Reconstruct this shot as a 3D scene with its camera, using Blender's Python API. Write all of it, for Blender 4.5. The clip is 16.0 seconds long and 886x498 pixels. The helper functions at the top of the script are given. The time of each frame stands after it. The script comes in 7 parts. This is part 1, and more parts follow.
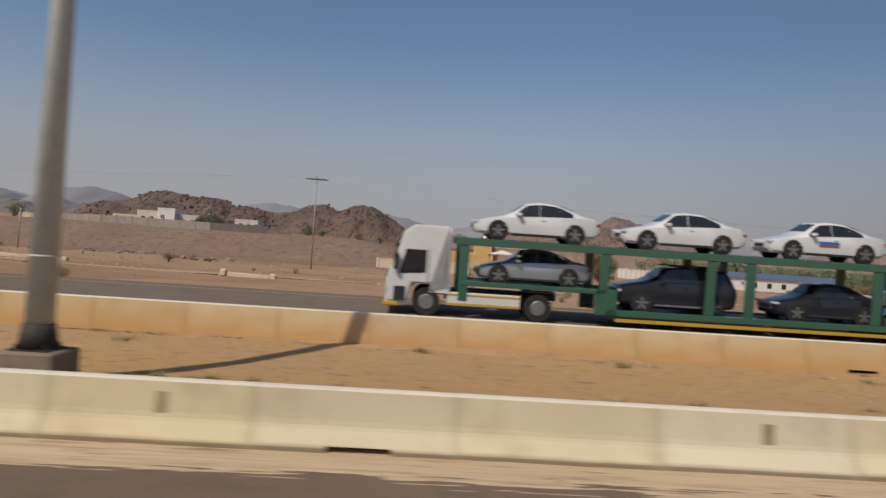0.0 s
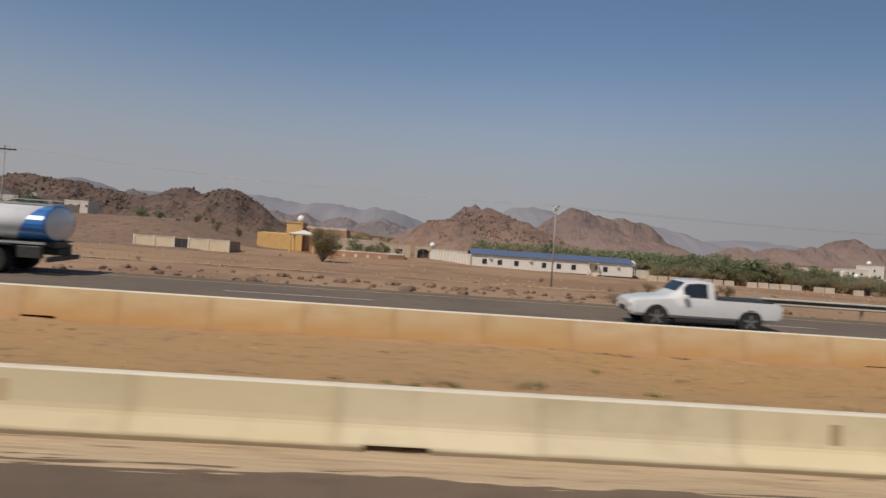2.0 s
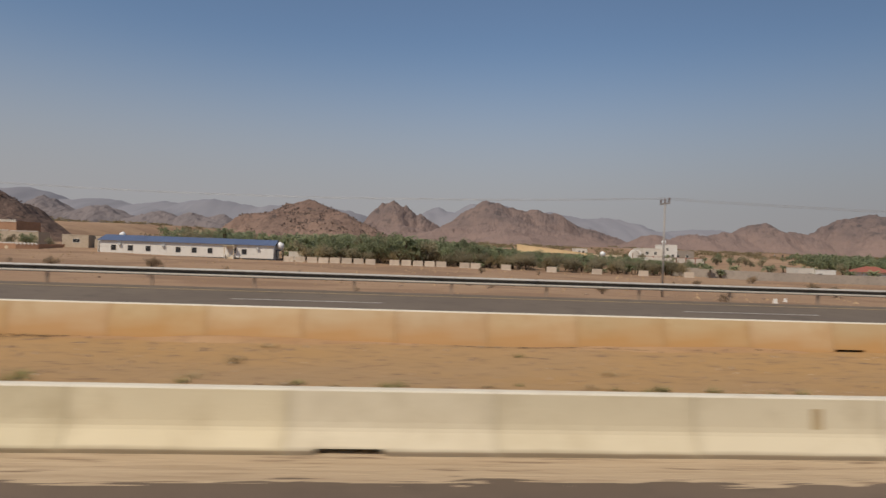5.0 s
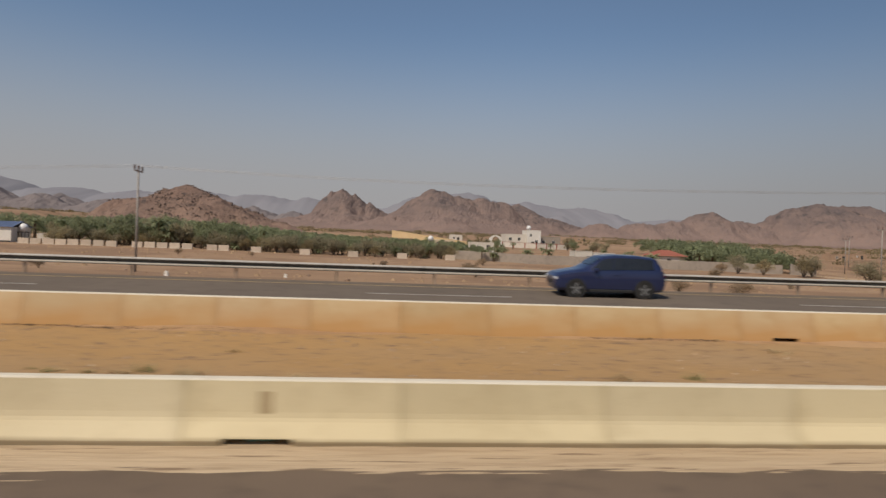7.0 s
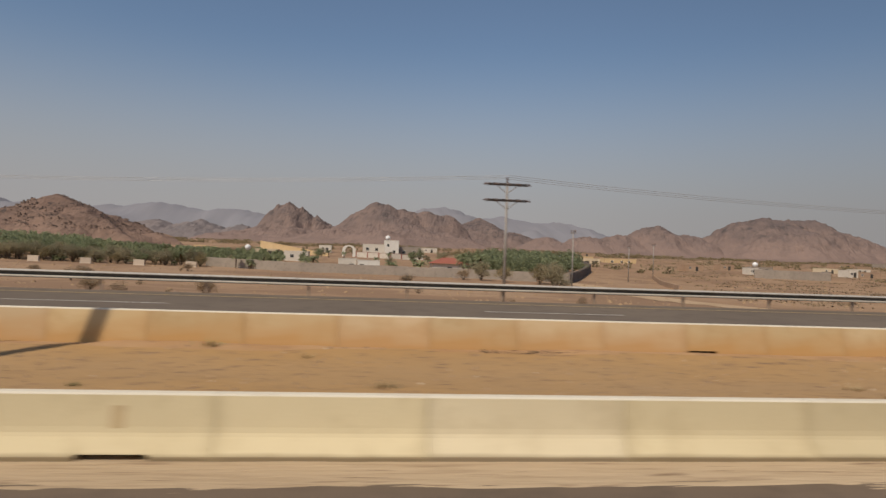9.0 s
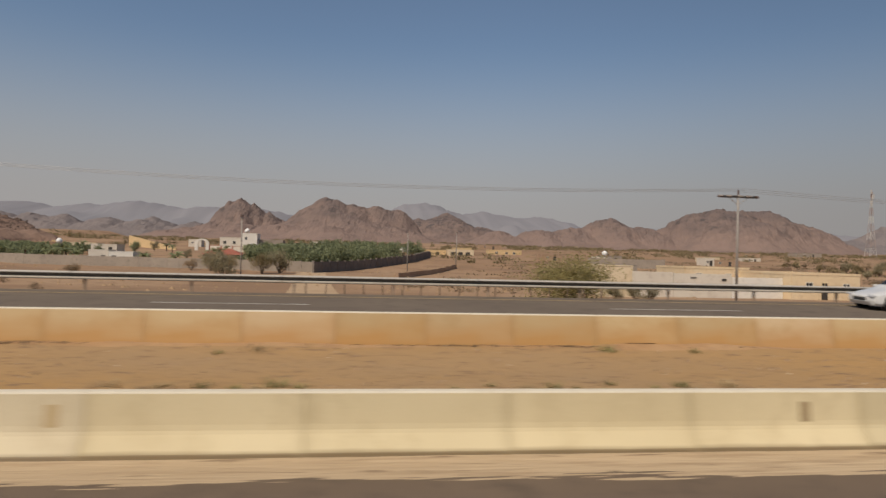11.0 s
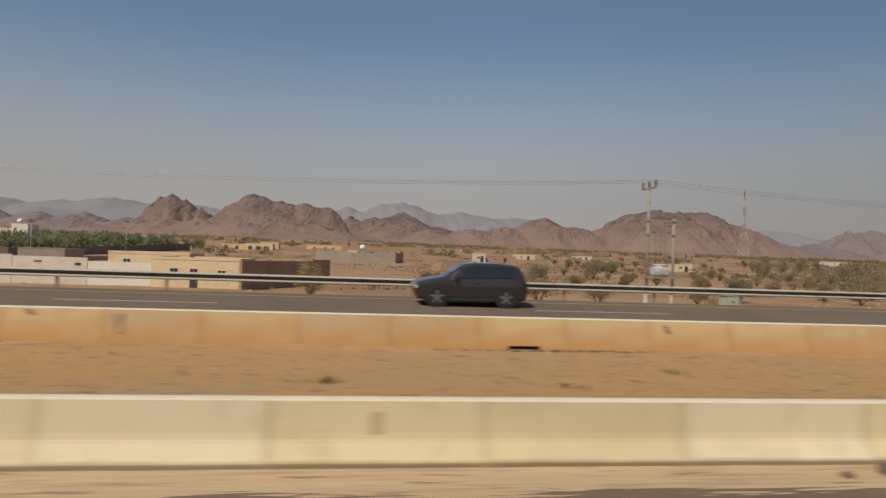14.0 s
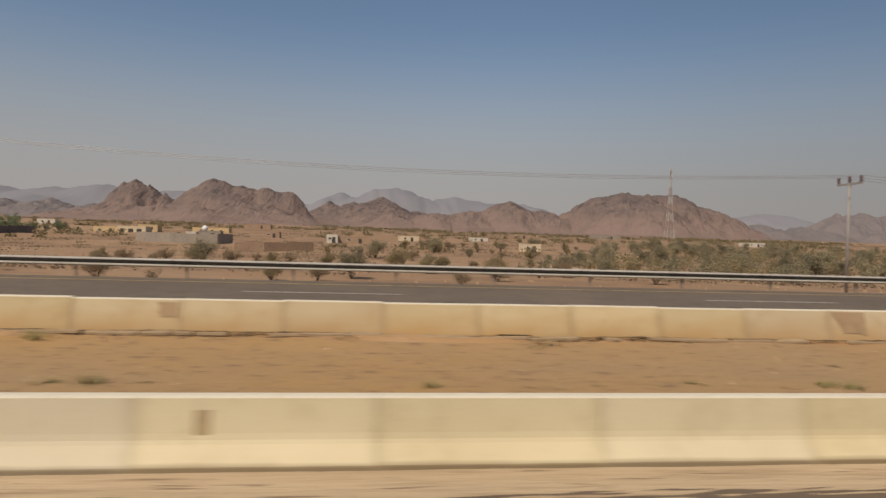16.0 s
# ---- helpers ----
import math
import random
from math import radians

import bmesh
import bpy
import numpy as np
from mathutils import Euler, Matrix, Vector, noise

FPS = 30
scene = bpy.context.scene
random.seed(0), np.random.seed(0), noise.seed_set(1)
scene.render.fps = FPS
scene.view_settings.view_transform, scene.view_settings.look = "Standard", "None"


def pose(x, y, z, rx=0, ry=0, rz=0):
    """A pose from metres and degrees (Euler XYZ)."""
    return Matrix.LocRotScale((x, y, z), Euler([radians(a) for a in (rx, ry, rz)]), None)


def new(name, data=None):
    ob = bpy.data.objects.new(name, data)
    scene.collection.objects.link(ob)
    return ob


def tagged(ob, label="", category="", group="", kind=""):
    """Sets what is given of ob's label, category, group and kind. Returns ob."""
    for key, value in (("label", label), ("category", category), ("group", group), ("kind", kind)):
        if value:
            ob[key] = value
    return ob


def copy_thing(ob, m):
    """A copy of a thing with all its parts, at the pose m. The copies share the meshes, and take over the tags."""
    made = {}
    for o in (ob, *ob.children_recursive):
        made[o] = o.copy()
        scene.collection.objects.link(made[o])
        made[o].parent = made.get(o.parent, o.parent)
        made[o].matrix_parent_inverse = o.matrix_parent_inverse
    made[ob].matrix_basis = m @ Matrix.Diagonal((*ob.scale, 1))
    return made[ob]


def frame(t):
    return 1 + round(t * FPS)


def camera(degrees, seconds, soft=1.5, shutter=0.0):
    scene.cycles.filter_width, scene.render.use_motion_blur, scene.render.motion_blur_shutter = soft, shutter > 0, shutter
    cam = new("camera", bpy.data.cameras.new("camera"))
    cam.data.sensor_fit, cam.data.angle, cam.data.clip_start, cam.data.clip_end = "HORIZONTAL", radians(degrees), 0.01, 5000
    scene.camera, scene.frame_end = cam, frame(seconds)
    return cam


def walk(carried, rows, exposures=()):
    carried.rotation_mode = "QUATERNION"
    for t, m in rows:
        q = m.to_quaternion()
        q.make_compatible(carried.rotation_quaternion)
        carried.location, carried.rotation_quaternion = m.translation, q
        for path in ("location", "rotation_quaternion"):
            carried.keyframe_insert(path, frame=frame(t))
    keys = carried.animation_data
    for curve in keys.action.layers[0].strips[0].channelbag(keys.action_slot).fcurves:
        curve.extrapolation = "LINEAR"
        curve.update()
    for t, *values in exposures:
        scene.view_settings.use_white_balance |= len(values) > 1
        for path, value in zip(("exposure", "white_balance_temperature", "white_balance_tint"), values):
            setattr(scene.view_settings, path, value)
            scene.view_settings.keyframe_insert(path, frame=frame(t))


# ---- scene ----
# camera: seconds, x along the road, y across it, yaw, pitch, roll; the eye keeps one height
cam = camera(66, 16.0, soft=1.45, shutter=0.22)
EYE = 2.605
PATH = [
    (0, -0.00, 0.00, -2.74, 0.91, 3.72),
    (0.5, 9.71, 0.04, -2.27, 0.25, 3.44),
    (1, 19.89, 0.09, -2.74, 0.56, 4.00),
    (1.5, 30.20, 0.14, -2.51, -0.01, 3.12),
    (2, 41.36, 0.19, -3.02, 0.35, 3.91),
    (2.5, 51.40, 0.22, -2.94, -0.78, 2.10),
    (3, 62.40, 0.23, -4.03, 0.34, 2.75),
    (3.5, 72.72, 0.23, -3.74, -0.49, 1.94),
    (6, 127.99, 0.26, -5.43, 0.84, 2.27),
    (6.5, 138.50, 0.27, -5.37, -0.37, 2.34),
    (7, 150.28, 0.28, -5.98, -0.42, 2.05),
    (7.5, 160.99, 0.28, -6.32, -0.13, 2.77),
    (8, 172.37, 0.27, -6.55, 0.62, 2.40),
    (10.5, 228.06, 0.14, -7.45, 0.94, 1.81),
    (11, 239.22, 0.14, -7.53, 0.56, 1.41),
    (11.5, 250.16, 0.16, -7.32, 1.34, 1.63),
    (12, 262.35, 0.21, -7.54, 0.99, 1.49),
    (12.5, 273.30, 0.28, -7.24, 0.13, 1.37),
    (13, 285.24, 0.38, -7.65, 0.10, 1.99),
    (13.5, 296.00, 0.49, -7.69, -0.38, 1.31),
    (14, 307.87, 0.60, -7.84, 0.64, 1.98),
    (14.5, 318.46, 0.73, -7.76, 0.63, 0.96),
    (15, 329.90, 0.88, -7.60, 0.96, 1.41),
    (15.5, 340.07, 1.06, -7.54, 0.32, 2.63),
    (16, 351.22, 1.24, -7.41, -0.58, 1.70),
]
walk(cam, [(t, pose(x, y, EYE, 90 + pitch, 0, yaw) @ pose(0, 0, 0, 0, 0, roll)) for t, x, y, yaw, pitch, roll in PATH],
     exposures=[(0, 0, 6340, 10), (1.5, 0, 6360, 10), (6.5, 0, 6530, 10), (11, 0, 6810, 10), (16, 0, 6920, 10)])

# ---- world, sun, exposure ----
SUN_EL, SUN_AZ = radians(50), math.atan2(-4.85, -5.3)      # towards the sun, measured from +y to +x
sun_dir = Vector((math.sin(SUN_AZ) * math.cos(SUN_EL), math.cos(SUN_AZ) * math.cos(SUN_EL), math.sin(SUN_EL)))
world = bpy.data.worlds.new("world")
scene.world = world
world.use_nodes = True
wt = world.node_tree
sky = wt.nodes.new("ShaderNodeTexSky")
sky.sky_type = "NISHITA"
sky.sun_disc = False
sky.sun_elevation, sky.sun_rotation = SUN_EL, SUN_AZ
sky.altitude, sky.air_density, sky.dust_density, sky.ozone_density = 0, 1.0, 1.0, 2.2
# dusty haze that greys the lower sky
tint = wt.nodes.new("ShaderNodeMix")
tint.data_type = "RGBA"
tint.inputs[7].default_value = (4.0, 3.88, 3.98, 1)
coord, sep, band = wt.nodes.new("ShaderNodeTexCoord"), wt.nodes.new("ShaderNodeSeparateXYZ"), wt.nodes.new("ShaderNodeMapRange")
band.interpolation_type = "SMOOTHSTEP"
band.inputs[1].default_value, band.inputs[2].default_value = 0.04, 0.31
band.inputs[3].default_value, band.inputs[4].default_value = 0.95, 0.0
wt.links.new(coord.outputs["Generated"], sep.inputs[0])
wt.links.new(sep.outputs["Z"], band.inputs[0])
wt.links.new(band.outputs[0], tint.inputs["Factor"])
wt.links.new(sky.outputs[0], tint.inputs[6])
# the sky deepens smoothly away from the sun's side
turn = wt.nodes.new("ShaderNodeMapRange")
turn.interpolation_type = "SMOOTHSTEP"
turn.inputs[1].default_value, turn.inputs[2].default_value = 0.12, 0.78
turn.inputs[3].default_value, turn.inputs[4].default_value = 1.0, 0.80
deep = wt.nodes.new("ShaderNodeVectorMath")
deep.operation = "SCALE"
wt.links.new(sep.outputs["X"], turn.inputs[0])
wt.links.new(tint.outputs[2], deep.inputs[0])
wt.links.new(turn.outputs[0], deep.inputs["Scale"])
wt.links.new(deep.outputs[0], wt.nodes["Background"].inputs[0])
wt.nodes["Background"].inputs[1].default_value = 0.085
lamp = bpy.data.lights.new("sun", "SUN")
lamp.energy, lamp.angle, lamp.color = 3.3, radians(0.6), (1.0, 0.88, 0.72)
sun = new("sun", lamp)
sun.rotation_euler = sun_dir.to_track_quat("Z", "Y").to_euler()
sun.location = sun_dir * 60
scene.view_settings.exposure = 0.0

# ---- small tools ----
rnd = random.Random(7)


def surface(name, cols, fine=3.0, broad=0.3, rough=0.85, bump=0.3, metal=0.0, vary=0.0, stretch=(1, 1, 1), grain=25.0, coat=0.0, spots=None):
    """A worn surface: two colours by a broad pattern, a third by a fine one, with relief; vary: how far repeats differ."""
    m = bpy.data.materials.new(name)
    m.use_nodes = True
    nt = m.node_tree
    n, lk = nt.nodes, nt.links
    bsdf = n["Principled BSDF"]
    geo = n.new("ShaderNodeNewGeometry")
    mp = n.new("ShaderNodeMapping")
    mp.inputs["Scale"].default_value = stretch
    lk.new(geo.outputs["Position"], mp.inputs["Vector"])

    def nz(scale, detail, lo, hi):
        t = n.new("ShaderNodeTexNoise")
        t.inputs["Scale"].default_value, t.inputs["Detail"].default_value, t.inputs["Roughness"].default_value = scale, detail, 0.6
        lk.new(mp.outputs[0], t.inputs["Vector"])
        r = n.new("ShaderNodeMapRange")
        r.inputs[1].default_value, r.inputs[2].default_value = lo, hi
        lk.new(t.outputs["Fac"], r.inputs[0])
        return r.outputs[0]

    def mix(fac, a, b):
        x = n.new("ShaderNodeMix")
        x.data_type = "RGBA"
        lk.new(fac, x.inputs["Factor"])
        for v, s in ((a, 6), (b, 7)):
            if isinstance(v, tuple):
                x.inputs[s].default_value = (*v, 1)
            else:
                lk.new(v, x.inputs[s])
        return x.outputs[2]

    c = mix(nz(broad, 4, 0.35, 0.65), cols[0], cols[1])
    c = mix(nz(fine, 5, 0.5, 0.75), c, cols[2 % len(cols)])
    if spots:
        c = mix(nz(spots[0], 3, spots[1], spots[1] + 0.08), c, spots[2])
    if vary:
        info = n.new("ShaderNodeObjectInfo")
        hsv = n.new("ShaderNodeHueSaturation")
        r = n.new("ShaderNodeMapRange")
        r.inputs[3].default_value, r.inputs[4].default_value = 1 - vary, 1 + vary
        lk.new(info.outputs["Random"], r.inputs[0])
        lk.new(r.outputs[0], hsv.inputs["Value"])
        lk.new(c, hsv.inputs["Color"])
        c = hsv.outputs[0]
    lk.new(c, bsdf.inputs["Base Color"])
    bsdf.inputs["Roughness"].default_value, bsdf.inputs["Metallic"].default_value = rough, metal
    bsdf.inputs["Specular IOR Level"].default_value = 0.5 if rough < 0.6 else 0.25 if rough < 0.9 else 0.08
    bsdf.inputs["Coat Weight"].default_value = coat
    if bump:
        b = n.new("ShaderNodeBump")
        b.inputs["Strength"].default_value, b.inputs["Distance"].default_value = bump, 0.4 / grain
        lk.new(nz(grain, 4, 0.0, 1.0), b.inputs["Height"])
        lk.new(b.outputs[0], bsdf.inputs["Normal"])
    return m


def splashed(name, clean, soil, z0, z1, vary=0.1):
    """Concrete with soil splashed up from the ground, to an uneven height."""
    m = surface(name, clean, 1.6, 0.3, 0.88, 0.25, vary=vary, grain=20)
    nt = m.node_tree
    n, lk = nt.nodes, nt.links
    bsdf = n["Principled BSDF"]
    old = bsdf.inputs["Base Color"].links[0].from_socket
    geo, sep = n.new("ShaderNodeNewGeometry"), n.new("ShaderNodeSeparateXYZ")
    lk.new(geo.outputs["Position"], sep.inputs[0])
    noi = n.new("ShaderNodeTexNoise")
    noi.inputs["Scale"].default_value, noi.inputs["Detail"].default_value = 1.3, 6
    add = n.new("ShaderNodeMath")
    add.operation = "MULTIPLY_ADD"
    add.inputs[1].default_value = (z1 - z0) * 1.3
    lk.new(noi.outputs["Fac"], add.inputs[0])
    lk.new(sep.outputs["Z"], add.inputs[2])
    r = n.new("ShaderNodeMapRange")
    r.inputs[1].default_value, r.inputs[2].default_value = z0 + (z1 - z0) * 0.65, z1 + (z1 - z0) * 0.65
    r.inputs[3].default_value, r.inputs[4].default_value = 0.85, 0.0
    lk.new(add.outputs[0], r.inputs[0])
    x = n.new("ShaderNodeMix")
    x.data_type = "RGBA"
    lk.new(r.outputs[0], x.inputs["Factor"])
    lk.new(old, x.inputs[6])
    x.inputs[7].default_value = (*soil, 1)
    lk.new(x.outputs[2], bsdf.inputs["Base Color"])
    return m


def joint_stained(m, length, dirt, share=0.55, yellow=(1.0, 0.985, 0.92), white=(1.0, 1.0, 1.05)):
    """Dirt run down beside the joints at both ends of a segment."""
    nt = m.node_tree
    n, lk = nt.nodes, nt.links
    bsdf = n["Principled BSDF"]
    old = bsdf.inputs["Base Color"].links[0].from_socket
    tc, sep = n.new("ShaderNodeTexCoord"), n.new("ShaderNodeSeparateXYZ")
    lk.new(tc.outputs["Object"], sep.inputs[0])
    ping = n.new("ShaderNodeMath")
    ping.operation = "PINGPONG"
    ping.inputs[1].default_value = length / 2
    lk.new(sep.outputs["X"], ping.inputs[0])
    noi = n.new("ShaderNodeTexNoise")
    noi.inputs["Scale"].default_value, noi.inputs["Detail"].default_value = 3.0, 4
    geo = n.new("ShaderNodeNewGeometry")
    lk.new(geo.outputs["Position"], noi.inputs["Vector"])
    add = n.new("ShaderNodeMath")
    add.operation = "MULTIPLY_ADD"
    add.inputs[1].default_value = 0.25
    lk.new(noi.outputs["Fac"], add.inputs[0])
    lk.new(ping.outputs[0], add.inputs[2])
    r = n.new("ShaderNodeMapRange")
    r.inputs[1].default_value, r.inputs[2].default_value, r.inputs[3].default_value, r.inputs[4].default_value = 0.10, 0.30, share, 0.0
    lk.new(add.outputs[0], r.inputs[0])
    x = n.new("ShaderNodeMix")
    x.data_type = "RGBA"
    lk.new(r.outputs[0], x.inputs["Factor"])
    lk.new(old, x.inputs[6])
    x.inputs[7].default_value = (*dirt, 1)
    # whole segments differ: some whiter, some more yellow
    info, hue = n.new("ShaderNodeObjectInfo"), n.new("ShaderNodeMix")
    hue.data_type = "RGBA"
    hue.blend_type = "MULTIPLY"
    wn = n.new("ShaderNodeTexWhiteNoise")
    wn.noise_dimensions = "1D"
    lk.new(info.outputs["Random"], wn.inputs["W"])
    hue.inputs["Factor"].default_value = 1.0
    ramp = n.new("ShaderNodeMix")
    ramp.data_type = "RGBA"
    few = n.new("ShaderNodeMath")
    few.operation = "POWER"
    few.inputs[1].default_value = 2.2
    lk.new(wn.outputs["Value"], few.inputs[0])
    lk.new(few.outputs[0], ramp.inputs["Factor"])
    ramp.inputs[6].default_value, ramp.inputs[7].default_value = (*yellow, 1), (*white, 1)
    lk.new(x.outputs[2], hue.inputs[6])
    lk.new(ramp.outputs[2], hue.inputs[7])
    lk.new(hue.outputs[2], bsdf.inputs["Base Color"])
    return m


def leafy(m, share=0.4):
    """Leaves let part of the light through."""
    nt = m.node_tree
    n, lk = nt.nodes, nt.links
    bsdf = n["Principled BSDF"]
    tr, mix = n.new("ShaderNodeBsdfTranslucent"), n.new("ShaderNodeMixShader")
    lk.new(bsdf.inputs["Base Color"].links[0].from_socket, tr.inputs["Color"])
    mix.inputs[0].default_value = share
    lk.new(bsdf.outputs[0], mix.inputs[1])
    lk.new(tr.outputs[0], mix.inputs[2])
    lk.new(mix.outputs[0], n["Material Output"].inputs["Surface"])
    return m


def finish(bm, name, material, smooth=False):
    me = bpy.data.meshes.new(name)
    bm.normal_update()
    bm.to_mesh(me)
    bm.free()
    for mt in (material if isinstance(material, (list, tuple)) else [material]):
        me.materials.append(mt)
    if smooth:
        me.polygons.foreach_set("use_smooth", [True] * len(me.polygons))
    return me


def part(name, bm, material, parent=None, label="", smooth=False, at=None):
    """One mesh object from a bmesh, under a thing or a part."""
    ob = new(name, finish(bm, name, material, smooth))
    if parent:
        ob.parent = parent
    if at is not None:
        ob.matrix_basis = at
    return tagged(ob, label)


def thing(name, m, label, category, group="", kind=""):
    """An Empty at the base of a thing."""
    ob = new(name)
    ob.empty_display_size = 0.2
    ob.matrix_basis = m
    return tagged(ob, label, category, group, kind)


def box(bm, x0, x1, y0, y1, z0, z1, bevel=0.0, m=None):
    vs = bmesh.ops.create_cube(bm, size=1.0)["verts"]
    for v in vs:
        v.co = Vector((x0 + (v.co.x + 0.5) * (x1 - x0), y0 + (v.co.y + 0.5) * (y1 - y0), z0 + (v.co.z + 0.5) * (z1 - z0)))
        if m:
            v.co = m @ v.co
    if bevel:
        es = list({e for v in vs for e in v.link_edges})
        bmesh.ops.bevel(bm, geom=es, offset=bevel, segments=1, affect="EDGES")
    return bm


def boxes(*rows, bevel=0.0):
    bm = bmesh.new()
    for r in rows:
        box(bm, *r, bevel=bevel)
    return bm


def rod(bm, a, b, r0, r1=None, seg=8):
    """A tapered round bar from a to b."""
    a, b = Vector(a), Vector(b)
    r1 = r0 if r1 is None else r1
    q = (b - a).to_track_quat("Z", "Y").to_matrix().to_4x4()
    bmesh.ops.create_cone(bm, cap_ends=True, segments=seg, radius1=r0, radius2=r1, depth=(b - a).length, matrix=Matrix.Translation((a + b) / 2) @ q)
    return bm


def prism(bm, outline, x0, x1):
    """An outline of (y, z) drawn along x."""
    a = [bm.verts.new((x0, y, z)) for y, z in outline]
    b = [bm.verts.new((x1, y, z)) for y, z in outline]
    k = len(outline)
    for i in range(k):
        bm.faces.new((a[i], b[i], b[(i + 1) % k], a[(i + 1) % k]))
    bm.faces.new(a[::-1])
    bm.faces.new(b)
    bmesh.ops.recalc_face_normals(bm, faces=bm.faces)
    return bm


def ball(bm, c, r, u=14, v=9, flat=1.0):
    bmesh.ops.create_uvsphere(bm, u_segments=u, v_segments=v, radius=r, matrix=Matrix.Translation(c) @ Matrix.Diagonal((1, 1, flat, 1)))
    return bm


def ease(a, b, v):
    s = min(1.0, max(0.0, (v - a) / (b - a)))
    return s * s * (3 - 2 * s)


# ---- materials ----
ASPHALT = surface("asphalt", [(0.15, 0.122, 0.098), (0.175, 0.142, 0.112), (0.125, 0.103, 0.085)], 1.2, 0.25, 0.95, 0.35, grain=60)
ASPHALT_NEAR = surface("asphalt_near", [(0.14, 0.102, 0.072), (0.175, 0.128, 0.09), (0.118, 0.088, 0.064)], 1.5, 0.2, 0.8, 0.35, grain=60)
SAND = surface("desert_soil", [(0.31, 0.20, 0.125), (0.375, 0.255, 0.163), (0.252, 0.163, 0.105)], 0.35, 0.02, 0.95, 0.5, grain=3, spots=(0.05, 0.50, (0.268, 0.174, 0.112)))
MEDIAN = surface("median_soil", [(0.415, 0.255, 0.113), (0.37, 0.25, 0.14), (0.29, 0.185, 0.104)], 4.0, 0.16, 0.95, 1.0, grain=11, stretch=(0.5, 1, 1), spots=(4.0, 0.63, (0.24, 0.16, 0.098)))
DUST = surface("dust_strip", [(0.45, 0.34, 0.22), (0.52, 0.40, 0.265), (0.34, 0.245, 0.155)], 6.0, 0.8, 0.95, 0.8, grain=10, stretch=(0.1, 1, 1), spots=(7.0, 0.60, (0.26, 0.185, 0.12)))
# Soil splash on the toe, darkened further to paint its shadow line.
CONCRETE = splashed("barrier_concrete", [(0.58, 0.50, 0.35), (0.64, 0.56, 0.40), (0.52, 0.44, 0.30)], (0.20, 0.15, 0.095), 0.062, 0.125, 0.07)
joint_stained(CONCRETE, 2.67, (0.40, 0.33, 0.215), 0.40, (0.995, 0.97, 0.87), (1.04, 1.06, 1.13))
CONCRETE_FAR = splashed("stained_concrete", [(0.50, 0.39, 0.24), (0.54, 0.43, 0.275), (0.45, 0.335, 0.19)], (0.45, 0.25, 0.095), 0.48, 1.18)
joint_stained(CONCRETE_FAR, 2.235, (0.36, 0.22, 0.10), 0.35)
CONCRETE_PALE = splashed("pale_barrier_concrete", [(0.54, 0.435, 0.275), (0.575, 0.475, 0.31), (0.48, 0.375, 0.225)], (0.455, 0.285, 0.13), 0.42, 0.98)
joint_stained(CONCRETE_PALE, 2.235, (0.34, 0.25, 0.15), 0.45)
# Lighter concrete tone that paints sunlight onto the barrier tops.
CAP_SUNLIT = surface("sunlit_top_concrete", [(0.66, 0.60, 0.48), (0.70, 0.64, 0.52), (0.60, 0.53, 0.42)], 3.0, 0.5, 0.85, 0.2, grain=20)
FOOTING = surface("weathered_footing_concrete", [(0.20, 0.165, 0.125), (0.25, 0.205, 0.155), (0.155, 0.13, 0.095)], 4, 0.8, 0.95, 0.5, grain=9)
WHITE_LINE = surface("road_paint_white", [(0.55, 0.52, 0.47), (0.42, 0.39, 0.34), (0.22, 0.2, 0.18)], 5, 1, 0.7, 0.1)
YELLOW_LINE = surface("road_paint_yellow", [(0.42, 0.30, 0.13), (0.36, 0.26, 0.13), (0.2, 0.16, 0.1)], 5, 1, 0.7, 0.1)
ZINC = surface("galvanised_steel", [(0.50, 0.52, 0.53), (0.58, 0.59, 0.58), (0.42, 0.43, 0.43)], 4, 0.6, 0.42, 0.1, metal=0.75)
DARK_STEEL = surface("dark_steel", [(0.05, 0.05, 0.05), (0.07, 0.065, 0.06), (0.04, 0.04, 0.04)], 6, 1, 0.5, 0.1, metal=0.4)
RAIL_STEEL = surface("dusty_galvanised_steel", [(0.54, 0.50, 0.44), (0.60, 0.56, 0.49), (0.45, 0.41, 0.36)], 4, 0.4, 0.5, 0.1, metal=0.3)
# Dark tone that paints shade into the valley of the rail.
VALLEY_SHADE = surface("shaded_rail_valley", [(0.075, 0.068, 0.06), (0.10, 0.09, 0.078), (0.055, 0.05, 0.046)], 5, 0.5, 0.7, 0.2)
POST_GREY = surface("lamp_post_zinc", [(0.47, 0.50, 0.46), (0.53, 0.55, 0.51), (0.40, 0.43, 0.40)], 3, 0.5, 0.6, 0.1, metal=0.05)
POST_FOOT = surface("black_tar_paint", [(0.035, 0.033, 0.03), (0.05, 0.045, 0.04), (0.09, 0.07, 0.05)], 6, 1, 0.7, 0.2)
WIRE = surface("aluminium_wire", [(0.37, 0.38, 0.40), (0.41, 0.42, 0.44), (0.32, 0.33, 0.34)], 2, 0.3, 0.5, 0.0, metal=0.3)
